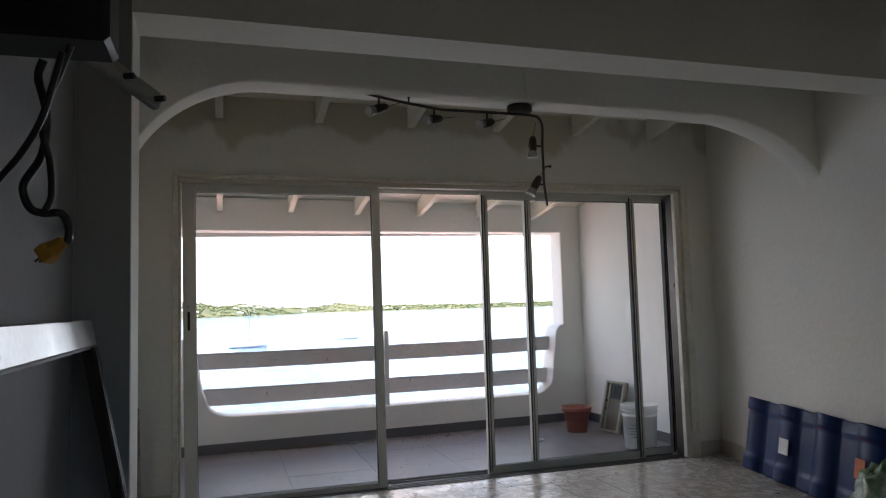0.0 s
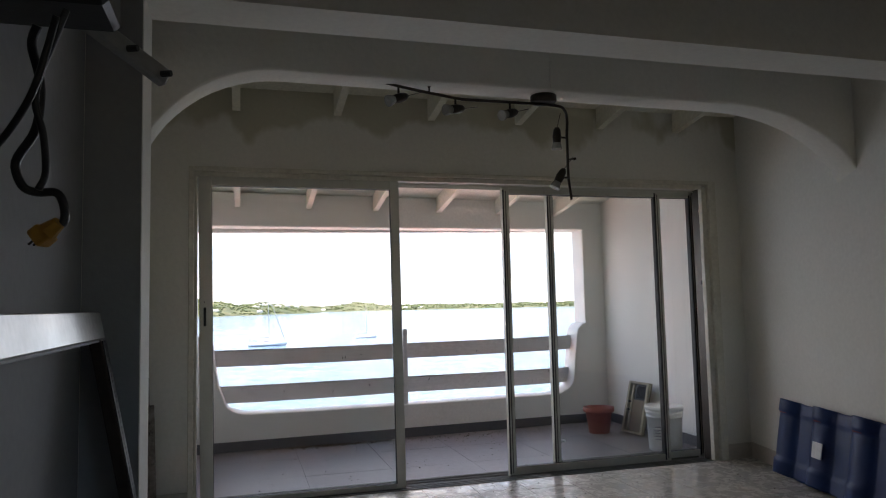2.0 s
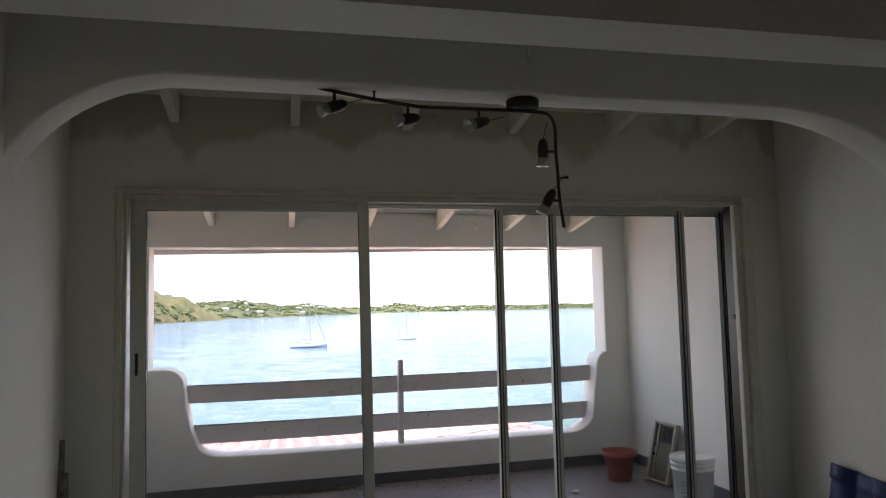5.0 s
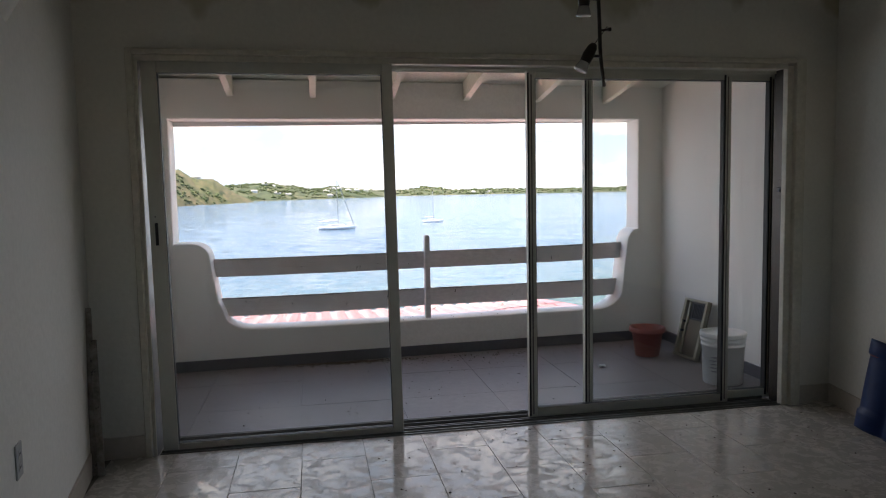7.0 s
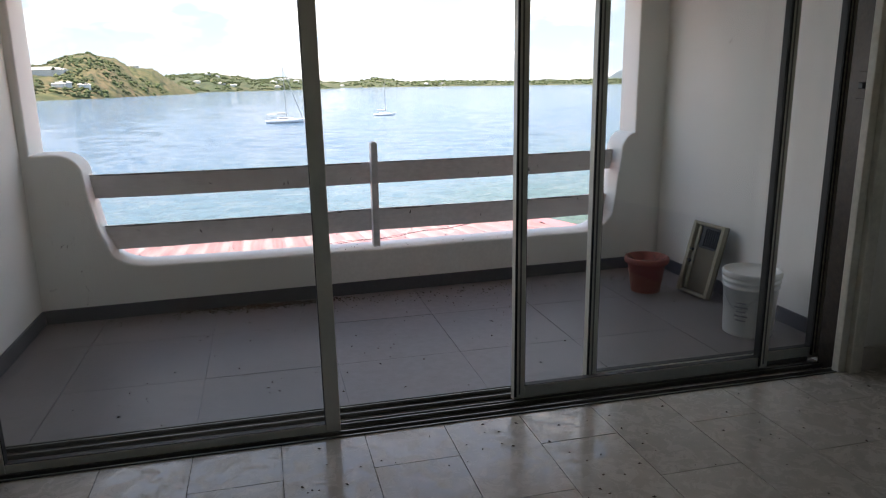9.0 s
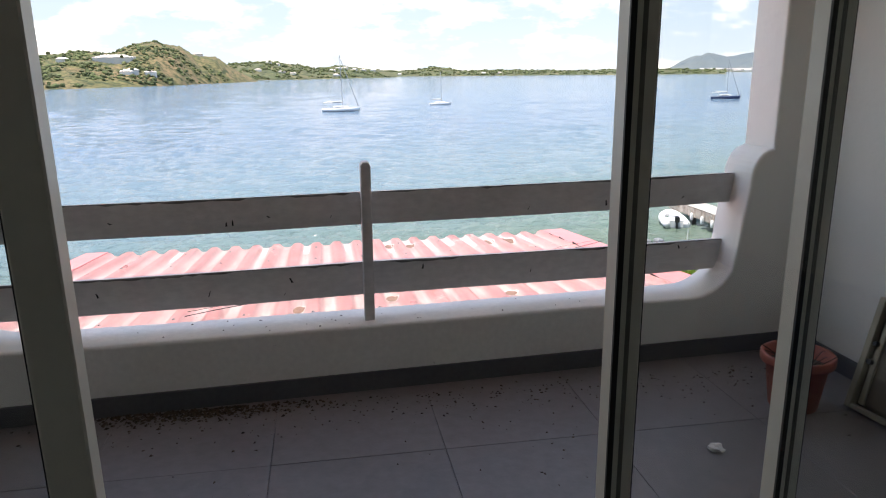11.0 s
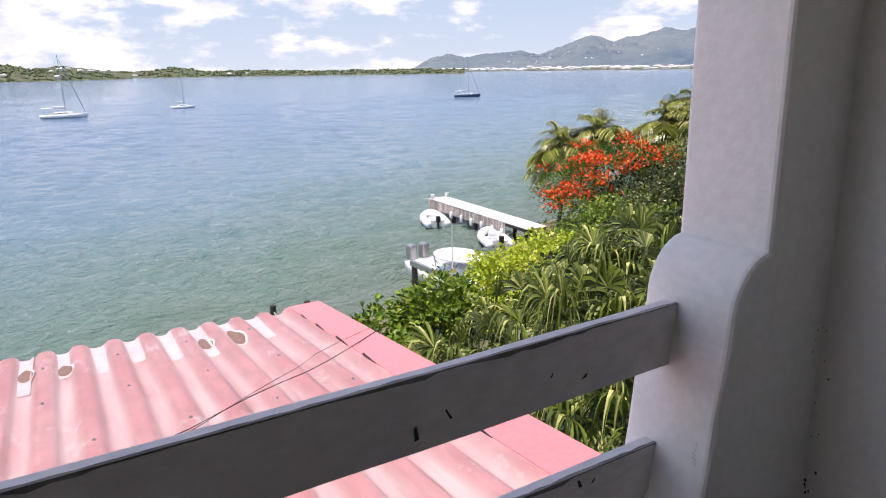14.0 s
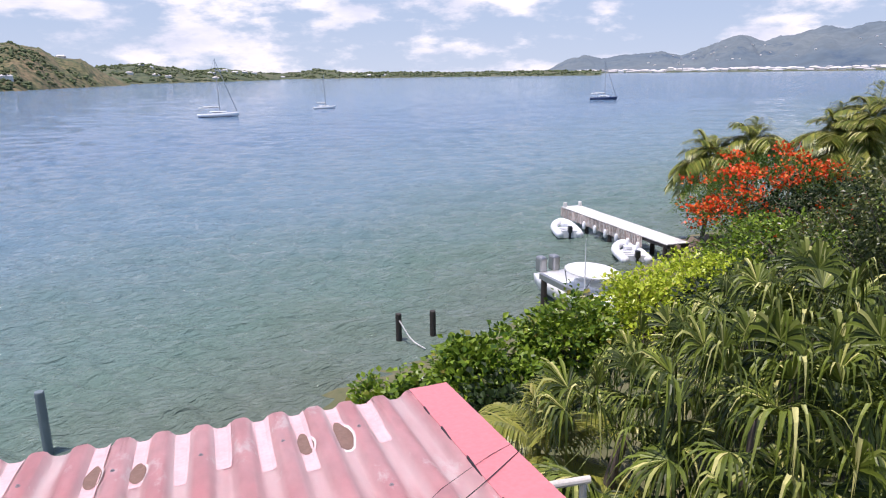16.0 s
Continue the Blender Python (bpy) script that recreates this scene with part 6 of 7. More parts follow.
dinghy((24.3, 41.6, SEA), 72, "small white inflatable dinghy with a black outboard")
dinghy((24.65, 34.9, SEA), 72, "larger white inflatable dinghy with a black outboard")

# boat lift with motor boat
lift = thing("boat_lift", (17.0, 28.2, SEA), "grey steel boat lift beam on dark piles", "boat lift")
part("pile", rod(bmesh.new(), (16.45, 28.95, SEA - 2), (16.45, 28.95, -7.22), 0.14), M_PILE, lift)
part("pile", rod(bmesh.new(), (16.62, 26.0, SEA - 2), (16.62, 26.0, -7.22), 0.14), M_PILE, lift)
d = Vector((0.24, -3.6, 0))
m = Matrix.Translation((16.42, 29.2, -7.12)) @ d.to_track_quat("X", "Z").to_matrix().to_4x4()
bm = bmesh.new()
box(bm, 0, 3.7, -0.09, 0.09, -0.12, 0.12, m=m)
part("beam", bm, M_STEEL, lift)
bm = bmesh.new()
box(bm, 3.0, 3.5, -0.2, 0.2, -0.35, 0.3, bevel=0.03, m=m)
part("winch_box", bm, M_STEEL, lift)
mb = thing("motor_boat", (0, 0, 0), "white motor boat with a canopy on a boat lift", "motor boat")
part("hull", hull(bmesh.new(), 6.6, 2.4, 0.95, 0.2, 0.2), M_HULL, mb, "", True)
bm = bmesh.new()
box(bm, -0.6, 1.0, -0.5, 0.5, 0.6, 1.2, bevel=0.12, segments=2)
part("console", bm, M_HULL, mb)
bm = bmesh.new()
bmesh.ops.create_uvsphere(bm, u_segments=20, v_segments=8, radius=1)
bmesh.ops.transform(bm, matrix=Matrix.Diagonal((1.45, 1.05, 0.12, 1)), verts=bm.verts)
bmesh.ops.translate(bm, vec=(0.1, 0, 1.62), verts=bm.verts)
part("canopy", bm, M_CANVAS, mb, "white fabric canopy", True)
for sx in (-0.9, 1.1):
    for sy in (-0.8, 0.8):
        part("canopy_leg", rod(bmesh.new(), (sx * 0.6, sy, 0.9), (sx, sy * 0.9, 1.6), 0.025, sides=6), M_SPAR, mb)
for sy in (-0.35, 0.35):
    bm = bmesh.new()
    box(bm, -3.75, -3.25, sy - 0.2, sy + 0.2, 0.7, 1.45, bevel=0.1, segments=2)
    part("outboard", bm, M_STEEL, mb, "grey outboard engine")
part("aerial", rod(bmesh.new(), (0.9, -0.9, 1.0), (0.95, -0.95, 3.3), 0.03, 0.015, 6), M_HULL, mb)
mb.matrix_basis = pose(18.0, 27.7, SEA + 0.25, 0, 0, -86)
# single piles
for at, h, r, mt, lab in (((9.5, 27.5), 1.05, 0.12, M_PILE, "dark mooring pile with a white rope"), ((10.84, 27.35), 1.05, 0.12, M_PILE, "dark mooring pile near the bushes"), ((-1.9, 22.8), 1.75, 0.13, M_GREYPIPE, "grey-green steel pipe pile standing in the shallows")):
    pl = thing("mooring_pile", (*at, SEA), lab, "pile", "mooring piles")
    part("pile", lathe(bmesh.new(), [(0, -2.0), (r, -2.0), (r, h - 0.04), (r * 0.9, h), (0, h)], (*at, SEA), 14), mt, pl)
    if at[0] == 9.5:
        part("rope", tube(bmesh.new(), smooth_line([(9.5, 27.38, SEA + 0.8), (9.62, 27.2, SEA + 0.55), (9.85, 26.8, SEA + 0.15), (10.2, 26.3, SEA - 0.05)], 5), 0.025, 6), M_ROPE, pl, "white rope")
for i in range(16):
    rk = thing("shore_rock", (0, 0, 0), "dark brown boulder on the shore by the jetty", "boulder", "shore boulders")
    bm = bmesh.new()
    bmesh.ops.create_icosphere(bm, subdivisions=2, radius=random.uniform(0.3, 0.6))
    for v in bm.verts:
        v.co *= 1 + 0.3 * noise.noise(v.co * 2 + Vector((i * 3, 0, 0)))
    part("boulder", bm, M_ROCK, rk)
    rk.matrix_basis = pose(27.6 + random.uniform(-0.8, 3.2), 33.6 + random.uniform(-1.0, 1.6), SEA + random.uniform(0.1, 0.7))

# ---- plants ----
def leaf_mesh(name, bases, tips, normals, width, mat, fold=0.25, droop=0.15):
    """Many leaves: each a folded blade of four corners and a midrib, from base to tip."""
    b, t, nrm = (np.asarray(a, dtype=float) for a in (bases, tips, normals))
    ax = t - b
    ln = np.linalg.norm(ax, axis=1, keepdims=True)
    side = np.cross(ax, nrm)
    side /= np.linalg.norm(side, axis=1, keepdims=True) + 1e-9
    up = np.cross(side, ax)
    up /= np.linalg.norm(up, axis=1, keepdims=True) + 1e-9
    w = (np.asarray(width, dtype=float).reshape(-1, 1)) * ln
    mid = b + ax * 0.45
    l_, r_ = mid + side * w + up * w * fold, mid - side * w + up * w * fold
    tt = t.copy()
    tt[:, 2] -= droop * ln[:, 0]
    k = len(b)
    verts = np.stack([b, l_, tt, r_], axis=1).reshape(-1, 3)
    faces = np.stack([np.stack([np.arange(k) * 4, np.arange(k) * 4 + 1, np.arange(k) * 4 + 2], 1), np.stack([np.arange(k) * 4, np.arange(k) * 4 + 2, np.arange(k) * 4 + 3], 1)], 1).reshape(-1, 3)
    me = bpy.data.meshes.new(name)
    me.from_pydata(verts.tolist(), [], faces.tolist())
    me.materials.append(mat)
    return me


def crown_leaves(name, centre, radii, clumps, per, leaf, mat, seed, clump_r=0.45, width=0.3, flat=1.0, low=-0.55, droop=0.15, wild=0.35):
    """A broadleaf crown: clumps of leaves over an uneven shell with gaps."""
    rg = np.random.default_rng(seed)
    c = np.array(centre)
    rad = np.array(radii)
    bs, ts, ns = [], [], []
    spots = []
    while len(spots) < clumps:
        d = rg.normal(size=3)
        d /= np.linalg.norm(d)
        if d[2] < low:
            continue
        lump = 1 + wild * noise.noise((d[0] * 2.1 + seed, d[1] * 2.1, d[2] * 2.1)) + 0.12 * noise.noise((d[0] * 6, d[1] * 6 + seed, d[2] * 6))
        q = rg.uniform(0.55, 1.0) ** 0.5 * lump
        spots.append((c + d * rad * q, d))
    for p, d in spots:
        m = rg.integers(int(per * 0.6), int(per * 1.4) + 1)
        off = rg.normal(size=(m, 3)) * clump_r * np.array([0.6, 0.6, 0.42 * flat])
        base = p + off
        out = off * 0.8 + d * clump_r * 0.9 + rg.normal(size=(m, 3)) * clump_r * 0.7
        out /= np.linalg.norm(out, axis=1, keepdims=True)
        ln = leaf * rg.uniform(0.6, 1.25, size=(m, 1))
        bs.append(base)
        ts.append(base + out * ln)
        nn = rg.normal(size=(m, 3)) * 0.5 + np.array([0, 0, 1.0]) + d * 0.4
        ns.append(nn)
    b = np.concatenate(bs)
    return leaf_mesh(name, b, np.concatenate(ts), np.concatenate(ns), np.random.default_rng(seed + 1).uniform(width * 0.8, width * 1.2, len(b)), mat, droop=droop), [s[0] for s in spots]


def branches(bm, foot, spots, r, seed, reach=0.5):
    """A tapered trunk from the foot and limbs to some of the crown's clumps."""
    rg = random.Random(seed)
    foot = Vector(foot)
    mean = sum((Vector(s) for s in spots), Vector()) / len(spots)
    fork = foot.lerp(mean, reach) + Vector((rg.uniform(-0.1, 0.1), rg.uniform(-0.1, 0.1), 0))
    tube(bm, smooth_line([foot, foot.lerp(fork, 0.5) + Vector((rg.uniform(-0.15, 0.15), rg.uniform(-0.15, 0.15), 0)), fork], 4), r, 8, r * 0.65)
    for s in rg.sample(spots, min(len(spots), 14)):
        s = Vector(s)
        mid = fork.lerp(s, 0.5) + Vector((0, 0, 0.12 * (s - fork).length))
        tube(bm, smooth_line([fork, mid, s], 3), r * 0.42, 5, r * 0.08)
    return bm


def bush(name, label, category, centre, radii, clumps, per, leaf, mat, seed, foot_z, group="shore bushes", **kw):
    root = thing(name, (centre[0], centre[1], foot_z), label, category, group)
    me, spots = crown_leaves("crown", centre, radii, clumps, per, leaf, mat, seed, **kw)
    part("crown", me, None, root)
    part("trunk", branches(bmesh.new(), (centre[0], centre[1], foot_z), spots, 0.09 + 0.03 * radii[0] * 0.5, seed), M_BARK, root, "", True)
    return root


bush("sea_grape_bush", "glossy green broad-leaved bush on the shore", "bush", (9.7, 19.6, -7.25), (1.75, 1.5, 1.45), 170, 32, 0.24, L_BUSH, 11, land_z(9.7, 19.6), width=0.36, clump_r=0.34, wild=0.6)
bush("sea_grape_bush", "glossy green broad-leaved bush beside the boat lift", "bush", (12.9, 20.2, -6.85), (1.5, 1.5, 1.75), 150, 32, 0.22, L_BUSH, 12, land_z(12.9, 20.2), width=0.34, clump_r=0.34, wild=0.6)
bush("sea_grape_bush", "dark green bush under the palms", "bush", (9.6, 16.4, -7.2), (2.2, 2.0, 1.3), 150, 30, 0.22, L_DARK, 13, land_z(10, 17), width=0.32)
bush("lime_bush", "bright lime green bush by the water", "bush", (15.6, 20.2, -6.5), (2.1, 2.0, 1.7), 200, 34, 0.17, L_LIME, 21, land_z(15.4, 20.4), width=0.32, clump_r=0.36)
bush("sea_grape_bush", "low glossy green bush at the water's edge", "bush", (7.3, 20.2, -8.0), (1.3, 1.3, 0.85), 90, 30, 0.22, L_BUSH, 14, land_z(7.3, 20.2), width=0.36, clump_r=0.3, wild=0.5)
bush("lime_bush", "tall bright lime green bush in front of the jetty", "bush", (18.4, 21.4, -6.3), (2.5, 2.2, 1.8), 210, 34, 0.17, L_LIME, 22, land_z(18.6, 21.6), width=0.32, clump_r=0.36)
bush("green_bush", "mixed green shrub behind the palms", "bush", (22.6, 22.0, -5.5), (3.2, 2.8, 1.9), 200, 30, 0.2, L_BUSH, 23, land_z(22.6, 22), width=0.28)
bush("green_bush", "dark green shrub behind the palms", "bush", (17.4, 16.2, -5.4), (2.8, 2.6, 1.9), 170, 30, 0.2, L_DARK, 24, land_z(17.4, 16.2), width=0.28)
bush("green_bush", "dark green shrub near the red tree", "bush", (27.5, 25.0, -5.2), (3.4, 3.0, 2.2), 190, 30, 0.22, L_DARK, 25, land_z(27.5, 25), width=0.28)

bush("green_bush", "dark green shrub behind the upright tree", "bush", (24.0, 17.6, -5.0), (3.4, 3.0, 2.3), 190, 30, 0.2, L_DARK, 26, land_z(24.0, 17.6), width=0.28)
bush("green_bush", "mixed green shrub behind the upright tree", "bush", (30.0, 20.6, -4.6), (3.8, 3.2, 2.6), 200, 30, 0.22, L_BUSH, 27, land_z(30.0, 20.6), width=0.28)

# tall upright olive-green tree
root = thing("upright_tree", (16.6, 11.6, -6.5), "tall dark olive-green tree with many upright stems", "tree")
sp_all = []
# the last three crowns take the darker leaf as painted shade under the tree
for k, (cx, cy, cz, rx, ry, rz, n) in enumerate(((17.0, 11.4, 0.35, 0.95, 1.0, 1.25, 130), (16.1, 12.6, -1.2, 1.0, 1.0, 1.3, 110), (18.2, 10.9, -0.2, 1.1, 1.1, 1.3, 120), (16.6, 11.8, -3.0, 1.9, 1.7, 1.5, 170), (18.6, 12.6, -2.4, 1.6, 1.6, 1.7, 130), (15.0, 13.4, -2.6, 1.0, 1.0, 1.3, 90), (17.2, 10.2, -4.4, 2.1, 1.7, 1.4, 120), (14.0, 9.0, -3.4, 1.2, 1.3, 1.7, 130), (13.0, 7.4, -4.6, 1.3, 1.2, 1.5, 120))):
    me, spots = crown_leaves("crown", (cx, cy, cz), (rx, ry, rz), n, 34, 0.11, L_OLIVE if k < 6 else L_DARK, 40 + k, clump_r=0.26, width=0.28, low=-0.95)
    part("crown", me, None, root)
    sp_all.append(spots)
rg = random.Random(5)
for spots in sp_all:
    for s in rg.sample(spots, 9):
        f = Vector((16.8 + rg.uniform(-0.35, 0.35), 11.8 + rg.uniform(-0.35, 0.35), -6.6))
        s = Vector(s)
        mid = f.lerp(s, 0.5) + Vector(((s.x - f.x) * -0.15, (s.y - f.y) * -0.15, 0.3))
        part("stem", tube(bmesh.new(), smooth_line([f, mid, s], 4), 0.05, 5, 0.008), M_BARK, root, "", True)

# flamboyant tree
root = thing("flamboyant_tree", (29.5, 29.5, -7.0), "wide flamboyant tree covered with red blossom", "tree")
me, spots = crown_leaves("crown", (29.4, 29.6, -5.1), (4.4, 3.8, 2.6), 330, 46, 0.20, L_FLAM, 61, clump_r=0.62, width=0.16, flat=0.5, low=-0.35)
part("crown", me, None, root)
part("trunk", branches(bmesh.new(), (29.5, 29.5, land_z(29.5, 29.5)), spots, 0.28, 61, 0.35), M_BARK, root, "", True)
rgn = np.random.default_rng(9)
bs, ts, ns = [], [], []
near = sorted(spots, key=lambda s: s[0] * 0.6 + s[1] * 0.6 - s[2] * 0.8 + rgn.normal() * 3.6)[:58]
for s in near:
    m = int(rgn.integers(22, 66))
    off = rgn.normal(size=(m, 3)) * np.array([0.34, 0.34, 0.15]) + np.array([-0.2, -0.2, 0.30])
    base = np.array(s) + off
    dd = rgn.normal(size=(m, 3)) + np.array([0, 0, 0.6])
    dd /= np.linalg.norm(dd, axis=1, keepdims=True)
    bs.append(base)
    ts.append(base + dd * 0.17)
    ns.append(rgn.normal(size=(m, 3)))
b = np.concatenate(bs)
part("blossom", leaf_mesh("blossom", b, np.concatenate(ts), np.concatenate(ns), np.full(len(b), 0.45), L_RED), None, root, "clusters of scarlet blossom")


# palms
def strips(name, lines, widths, mat):
    """Long narrow blades along lines, one island each, folded lightly along the middle."""
    verts, faces = [], []
    for line_, w in zip(lines, widths):
        n0 = len(verts)
        m = len(line_)
        for i, p in enumerate(line_):
            d = (line_[min(i + 1, m - 1)] - line_[max(i - 1, 0)])
            s = d.cross(Vector((0, 0, 1)))
            s = s.normalized() if s.length > 1e-6 else Vector((1, 0, 0))
            ww = w * (0.55 + 0.9 * (i / (m - 1)) if i < m * 0.4 else 1.0 - ((i / (m - 1)) - 0.4) / 0.62)
            verts += [p + s * max(ww, 0.002), p - s * max(ww, 0.002)]
        for i in range(m - 1):
            q = n0 + 2 * i
            faces.append((q, q + 1, q + 3, q + 2))
    me = bpy.data.meshes.new(name)
    me.from_pydata([tuple(v) for v in verts], [], faces)
    me.materials.append(mat)
    return me


def fan_blades(name, fans, mat):
    """Fan leaves: each blade a folded strip that starts broad, beside its neighbours, and ends in a narrow hanging tip."""
    verts, faces = [], []
    for line_, side, w in fans:
        n0, m = len(verts), len(line_)
        for i, p in enumerate(line_):
            q = i / (m - 1)
            ww = w * (0.25 + 1.65 * q if q < 0.45 else 1.0 * (1 - q) / 0.55 + 0.03)
            keel = Vector((0, 0, -0.35 * ww))
            verts += [p + side * ww, p + keel, p - side * ww]
        for i in range(m - 1):
            q = n0 + 3 * i
            faces += [(q, q + 1, q + 4, q + 3), (q + 1, q + 2, q + 5, q + 4)]
    me = bpy.data.meshes.new(name)
    me.from_pydata([tuple(v) for v in verts], [], faces)
    me.materials.append(mat)
    return me


def fan_palm(at, crown_z, seed, label, fans=24, reach=1.2, blade=0.95, mat=None):
    rg = random.Random(seed)
    root = thing("fan_palm", (at[0], at[1], -6.6), label, "palm", "fan palms")
    top = Vector((at[0], at[1], crown_z))
    foot = Vector((at[0] + rg.uniform(-0.3, 0.3), at[1] + rg.uniform(-0.3, 0.3), land_z(*at) - 0.1))
    part("trunk", tube(bmesh.new(), smooth_line([foot, foot.lerp(top, 0.5) + Vector((rg.uniform(-0.15, 0.15), 0.1, 0)), top], 6), 0.11, 10, 0.09), M_BARK, root, "", True)
    for f in range(fans):
        az = f * 2.39996 + rg.uniform(-0.3, 0.3)
        el = math.radians(72 - 108 * (f / fans) ** 0.85 + rg.uniform(-8, 8))
        d = Vector((math.cos(az) * math.cos(el), math.sin(az) * math.cos(el), math.sin(el)))
        ln = reach * rg.uniform(0.75, 1.15)
        hub = top + d * ln + Vector((0, 0, -0.20 * ln * (1 - math.sin(el))))
        stalk = smooth_line([top, top + d * ln * 0.55 + Vector((0, 0, 0.05)), hub], 3)
        ax = (hub - top).normalized()
        side = ax.cross(Vector((0, 0, 1)))
        side = side.normalized() if side.length > 0.1 else Vector((1, 0, 0))
        up = side.cross(ax).normalized()
        blades = [(stalk, side, 0.012)]
        nb, size = 26, blade * rg.uniform(0.85, 1.15)
        for k in range(nb):
            th = math.radians(-98 + 196 * k / (nb - 1) + rg.uniform(-4, 4))
            bd = (ax * math.cos(th) + side * math.sin(th) + up * (0.20 + 0.12 * math.cos(th) + rg.uniform(-0.10, 0.10))).normalized()
            sd = (side * math.cos(th) - ax * math.sin(th)).normalized()
            bl = size * rg.uniform(0.7, 1.2) * (1 - 0.22 * abs(th) / 2.0)
            bend = rg.uniform(0.7, 2.6)
            pts = [hub + bd * bl * q * (1 - 0.22 * q * q) + Vector((0, 0, -bend * bl * max(0.0, q - 0.38) ** 1.7)) for q in (i / 6 for i in range(7))]
            blades.append((pts, sd, 0.030 * size * rg.uniform(0.8, 1.2)))
        part("frond", fan_blades("frond", blades, mat or L_FAN), None, root)
    return root


for k, (x, y, z) in enumerate(((9.6, 9.2, -2.9), (11.6, 10.6, -2.6), (8.9, 11.2, -4.1), (12.4, 12.6, -3.6), (10.6, 12.6, -4.2), (10.7, 8.7, -3.0), (13.4, 11.9, -3.2), (9.3, 7.7, -3.8))):
    fan_palm((x, y), z, 100 + k, "dense fan palm with long drooping grey-green blades", 24, 1.15, 1.0)


def feather_palm(name, at, crown_z, foot_z, fronds, length, mat, seed, label, group, arch=0.55, leaflets=34, lw=0.022, tilt=(80, -25), radius=0.13, leaf_len=0.55):
    rg = random.Random(seed)
    root = thing(name, (at[0], at[1], foot_z), label, "palm", group)
    top = Vector((at[0], at[1], crown_z))
    foot = Vector((at[0] + rg.uniform(-0.5, 0.5), at[1] + rg.uniform(-0.5, 0.5), foot_z))
    part("trunk", tube(bmesh.new(), smooth_line([foot, foot.lerp(top, 0.5) + Vector((rg.uniform(-0.2, 0.2), rg.uniform(-0.2, 0.2), 0)), top], 6), radius, 10, radius * 0.75), M_BARK, root, "", True)
    for f in range(fronds):
        lines, widths = [], []
        az = f * 2.39996 + rg.uniform(-0.25, 0.25)
        el = math.radians(tilt[0] + (tilt[1] - tilt[0]) * (f / fronds) + rg.uniform(-8, 8))
        d = Vector((math.cos(az) * math.cos(el), math.sin(az) * math.cos(el), math.sin(el)))
        ln = length * rg.uniform(0.8, 1.1)
        spine = [top + d * ln * q + Vector((0, 0, -arch * ln * q * q * (0.4 + 0.6 * math.cos(el)))) for q in (i / 9 for i in range(10))]
        lines.append(spine)
        widths.append(0.022)
        for k in range(leaflets):
            q = 0.12 + 0.88 * k / leaflets
            i = min(8, int(q * 9))
            p = spine[i].lerp(spine[i + 1], q * 9 - i)
            t = (spine[i + 1] - spine[i]).normalized()
            s = t.cross(Vector((0, 0, 1)))
            s = s.normalized() if s.length > 0.05 else Vector((1, 0, 0))
            for sg in (-1, 1):
                ll = leaf_len * (0.55 + 0.9 * math.sin(math.pi * min(1, q * 0.9 + 0.08))) * rg.uniform(0.8, 1.1)
                dd = (s * sg * 0.8 + t * 0.55 + Vector((0, 0, -0.12 + rg.uniform(-0.12, 0.1)))).normalized()
                lines.append([p, p + dd * ll * 0.4 + Vector((0, 0, 0.01)), p + dd * ll * 0.75 + Vector((0, 0, -0.10 * ll)), p + dd * ll + Vector((0, 0, -0.30 * ll))])
                widths.append(lw * rg.uniform(0.8, 1.2))
        part("frond", strips("frond", lines, widths, mat), None, root)
    return root


for k, (x, y, z, n, l) in enumerate(((29.6, 35.0, -3.2, 30, 2.5), (31.4, 33.8, -2.4, 22, 2.3), (33.4, 30.2, -1.9, 28, 2.8), (35.0, 29.6, -1.0, 30, 2.9), (33.5, 29.5, -2.2, 26, 2.6))):
    feather_palm("coconut_palm", (x, y), z, land_z(x, y), n, l, L_COCO, 200 + k, "coconut palm with wind-bent yellowing fronds", "coconut palms", lw=0.045, leaf_len=0.85, arch=0.8)
feather_palm("areca_palm", (8.1, 12.3), -4.9, land_z(8.1, 12.3), 16, 1.9, L_ARECA, 301, "yellow-green areca palm beside the handrail", "areca palms", radius=0.07, leaf_len=0.5, leaflets=40)
feather_palm("areca_palm", (15.2, 14.0), -3.3, land_z(15.2, 14), 12, 1.2, L_ARECA, 302, "small yellow-green palm among the trees", "areca palms", radius=0.07, leaf_len=0.4)
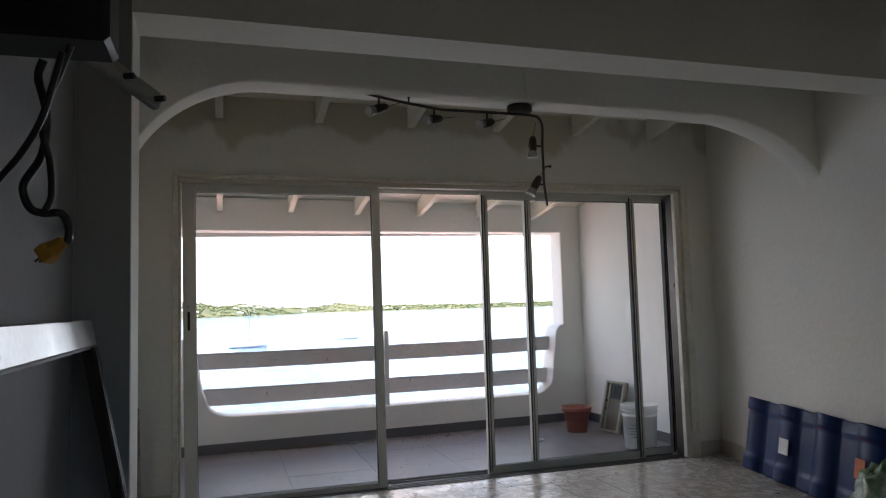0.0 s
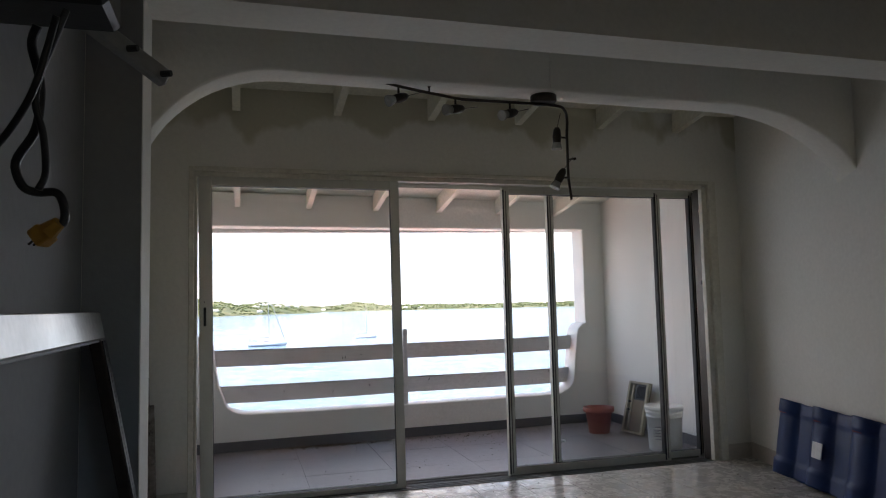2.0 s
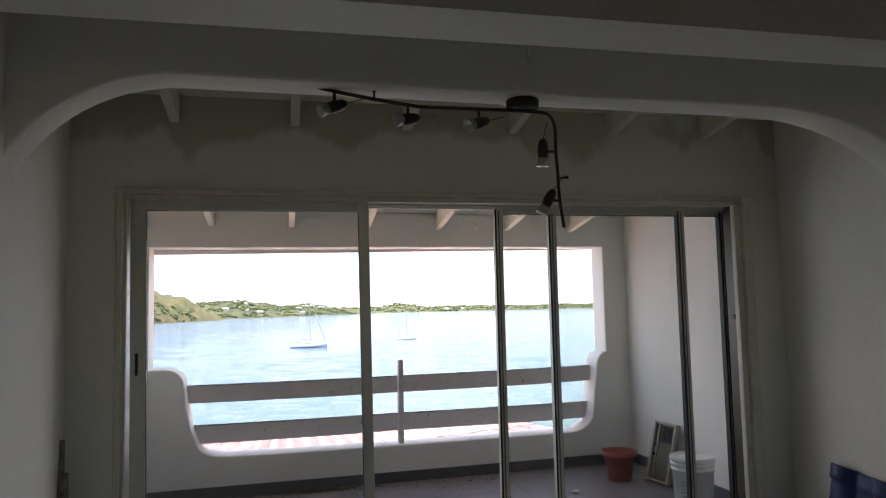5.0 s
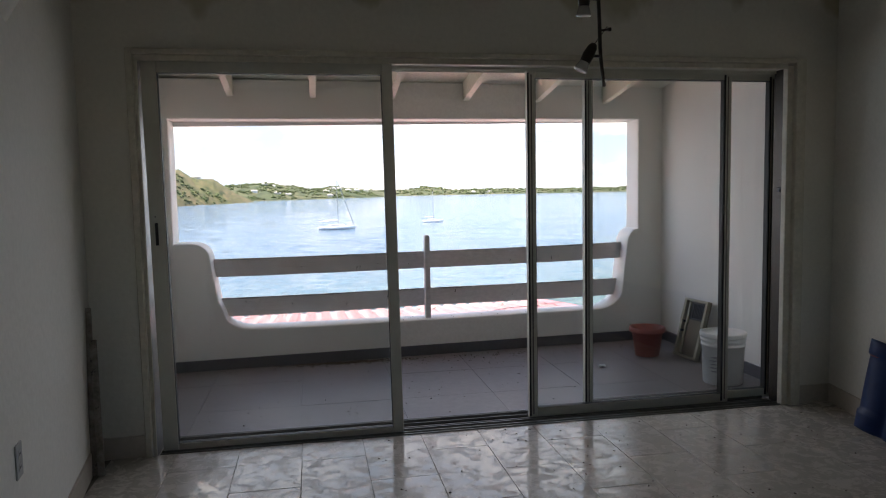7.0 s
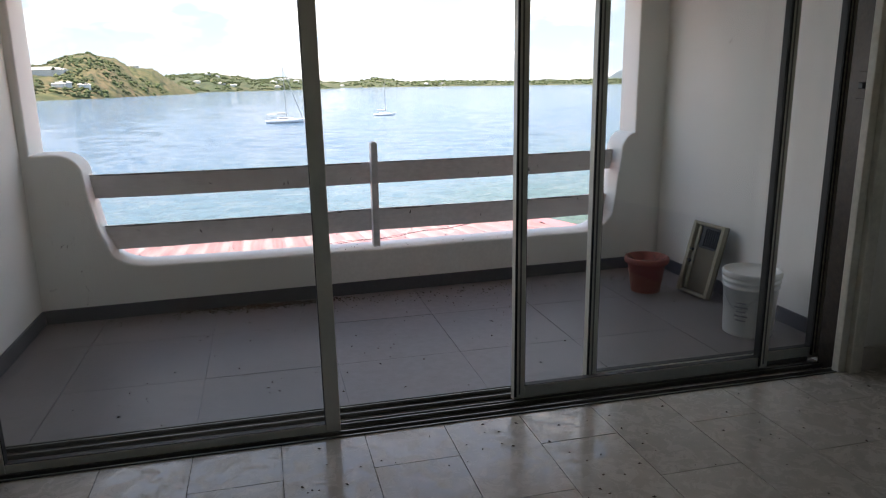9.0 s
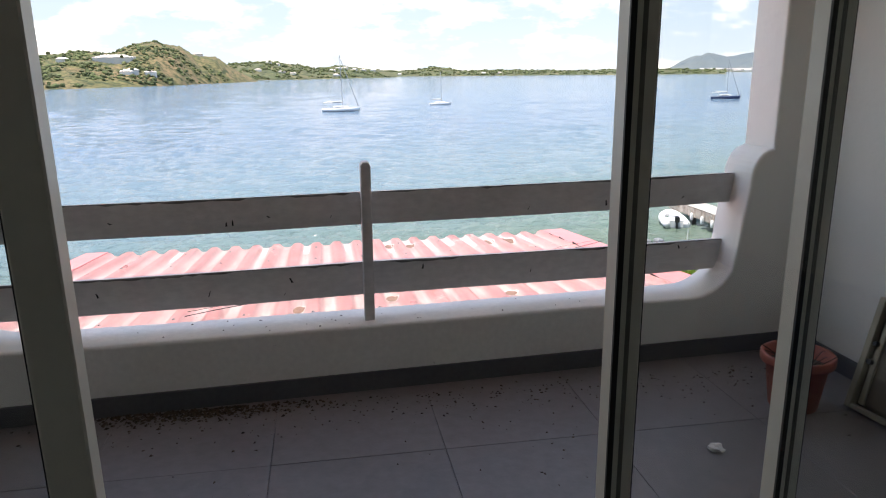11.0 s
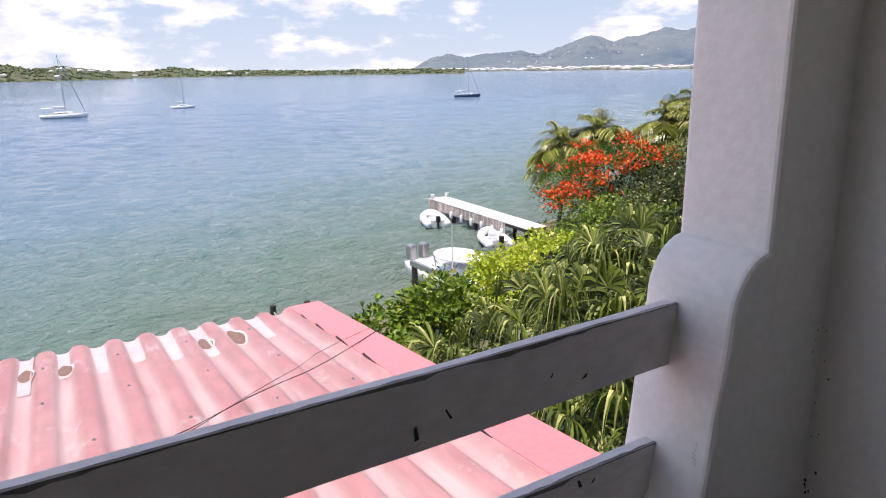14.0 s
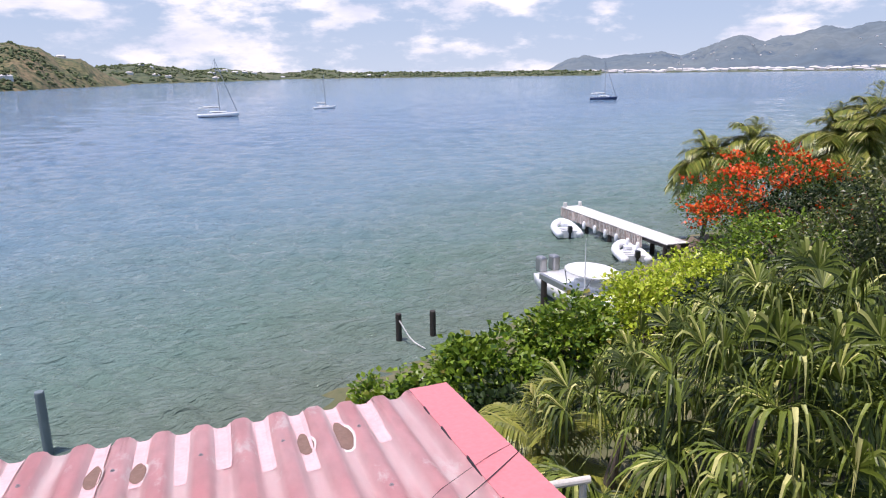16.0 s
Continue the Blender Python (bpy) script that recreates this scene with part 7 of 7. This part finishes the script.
# low undergrowth under the trees, in the leaf colour darkened for shade
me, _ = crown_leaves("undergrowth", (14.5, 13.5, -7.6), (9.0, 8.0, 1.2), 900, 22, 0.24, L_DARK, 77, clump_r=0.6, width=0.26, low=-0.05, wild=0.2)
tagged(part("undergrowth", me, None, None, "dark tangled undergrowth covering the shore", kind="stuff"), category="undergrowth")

# ---- floor tiles, last ----
tiles = thing("tile_field", (1.9, -2.0, 0.0), "polished beige floor tiles laid in staggered rows", "floor tiles", kind="structure")


def tile_mesh(name, w, l, h, mat, bevel=0.0015):
    bm = bmesh.new()
    box(bm, 0, w, 0, l, -h, 0, bevel=bevel)
    return mesh_of(bm, name, mat)


def clipped_tile(x0, x1, y0, y1, lo, hi, mesh, parent, z):
    """One tile; cut where it would pass the walls."""
    a, b, c, d = max(x0, lo[0]), min(x1, hi[0]), max(y0, lo[1]), min(y1, hi[1])
    if b - a < 0.02 or d - c < 0.02:
        return
    whole = b - a > x1 - x0 - 1e-4 and d - c > y1 - y0 - 1e-4
    if whole:
        ob = new("tile", mesh)
    else:
        bm = bmesh.new()
        box(bm, 0, b - a, 0, d - c, -0.006, 0)
        ob = new("tile", mesh_of(bm, "tile", mesh.materials[0]))
    ob.parent = parent
    ob.location = Vector((a, c, z)) - ORIGIN[parent]


W, G, LEN = 0.333, 0.0025, 0.66
me = tile_mesh("tile", W - G, LEN - G, 0.006, M_TILE)
for c in range(-2, 17):
    x = 0.82 + W * (c - 1) + 0.333 * 0
    first = -0.27 if c % 2 else -0.60
    for k in range(-1, 11):
        y1 = first + LEN - LEN * k
        clipped_tile(x, x + W - G, y1 - LEN + G, y1, (-0.30, -6.99), (4.2, -0.005) if x < 4.1 else (5.99, -2.28), me, tiles, random.uniform(-0.0006, 0.0006))
btiles = thing("balcony_tile_field", (1.9, 1.2, FLOOR_B), "dusty grey square balcony tiles", "floor tiles", kind="structure")
WB = 0.676
me = tile_mesh("tile", WB - 0.002, WB - 0.002, 0.006, M_GREYTILE)
for i in range(-2, 6):
    for j in range(-2, 3):
        x, y = 0.798 + WB * i, 0.915 + WB * j
        clipped_tile(x, x + WB - 0.002, y, y + WB - 0.002, (-0.25, 0.307), (4.18, 2.30), me, btiles, FLOOR_B + random.uniform(-0.0006, 0.0006))
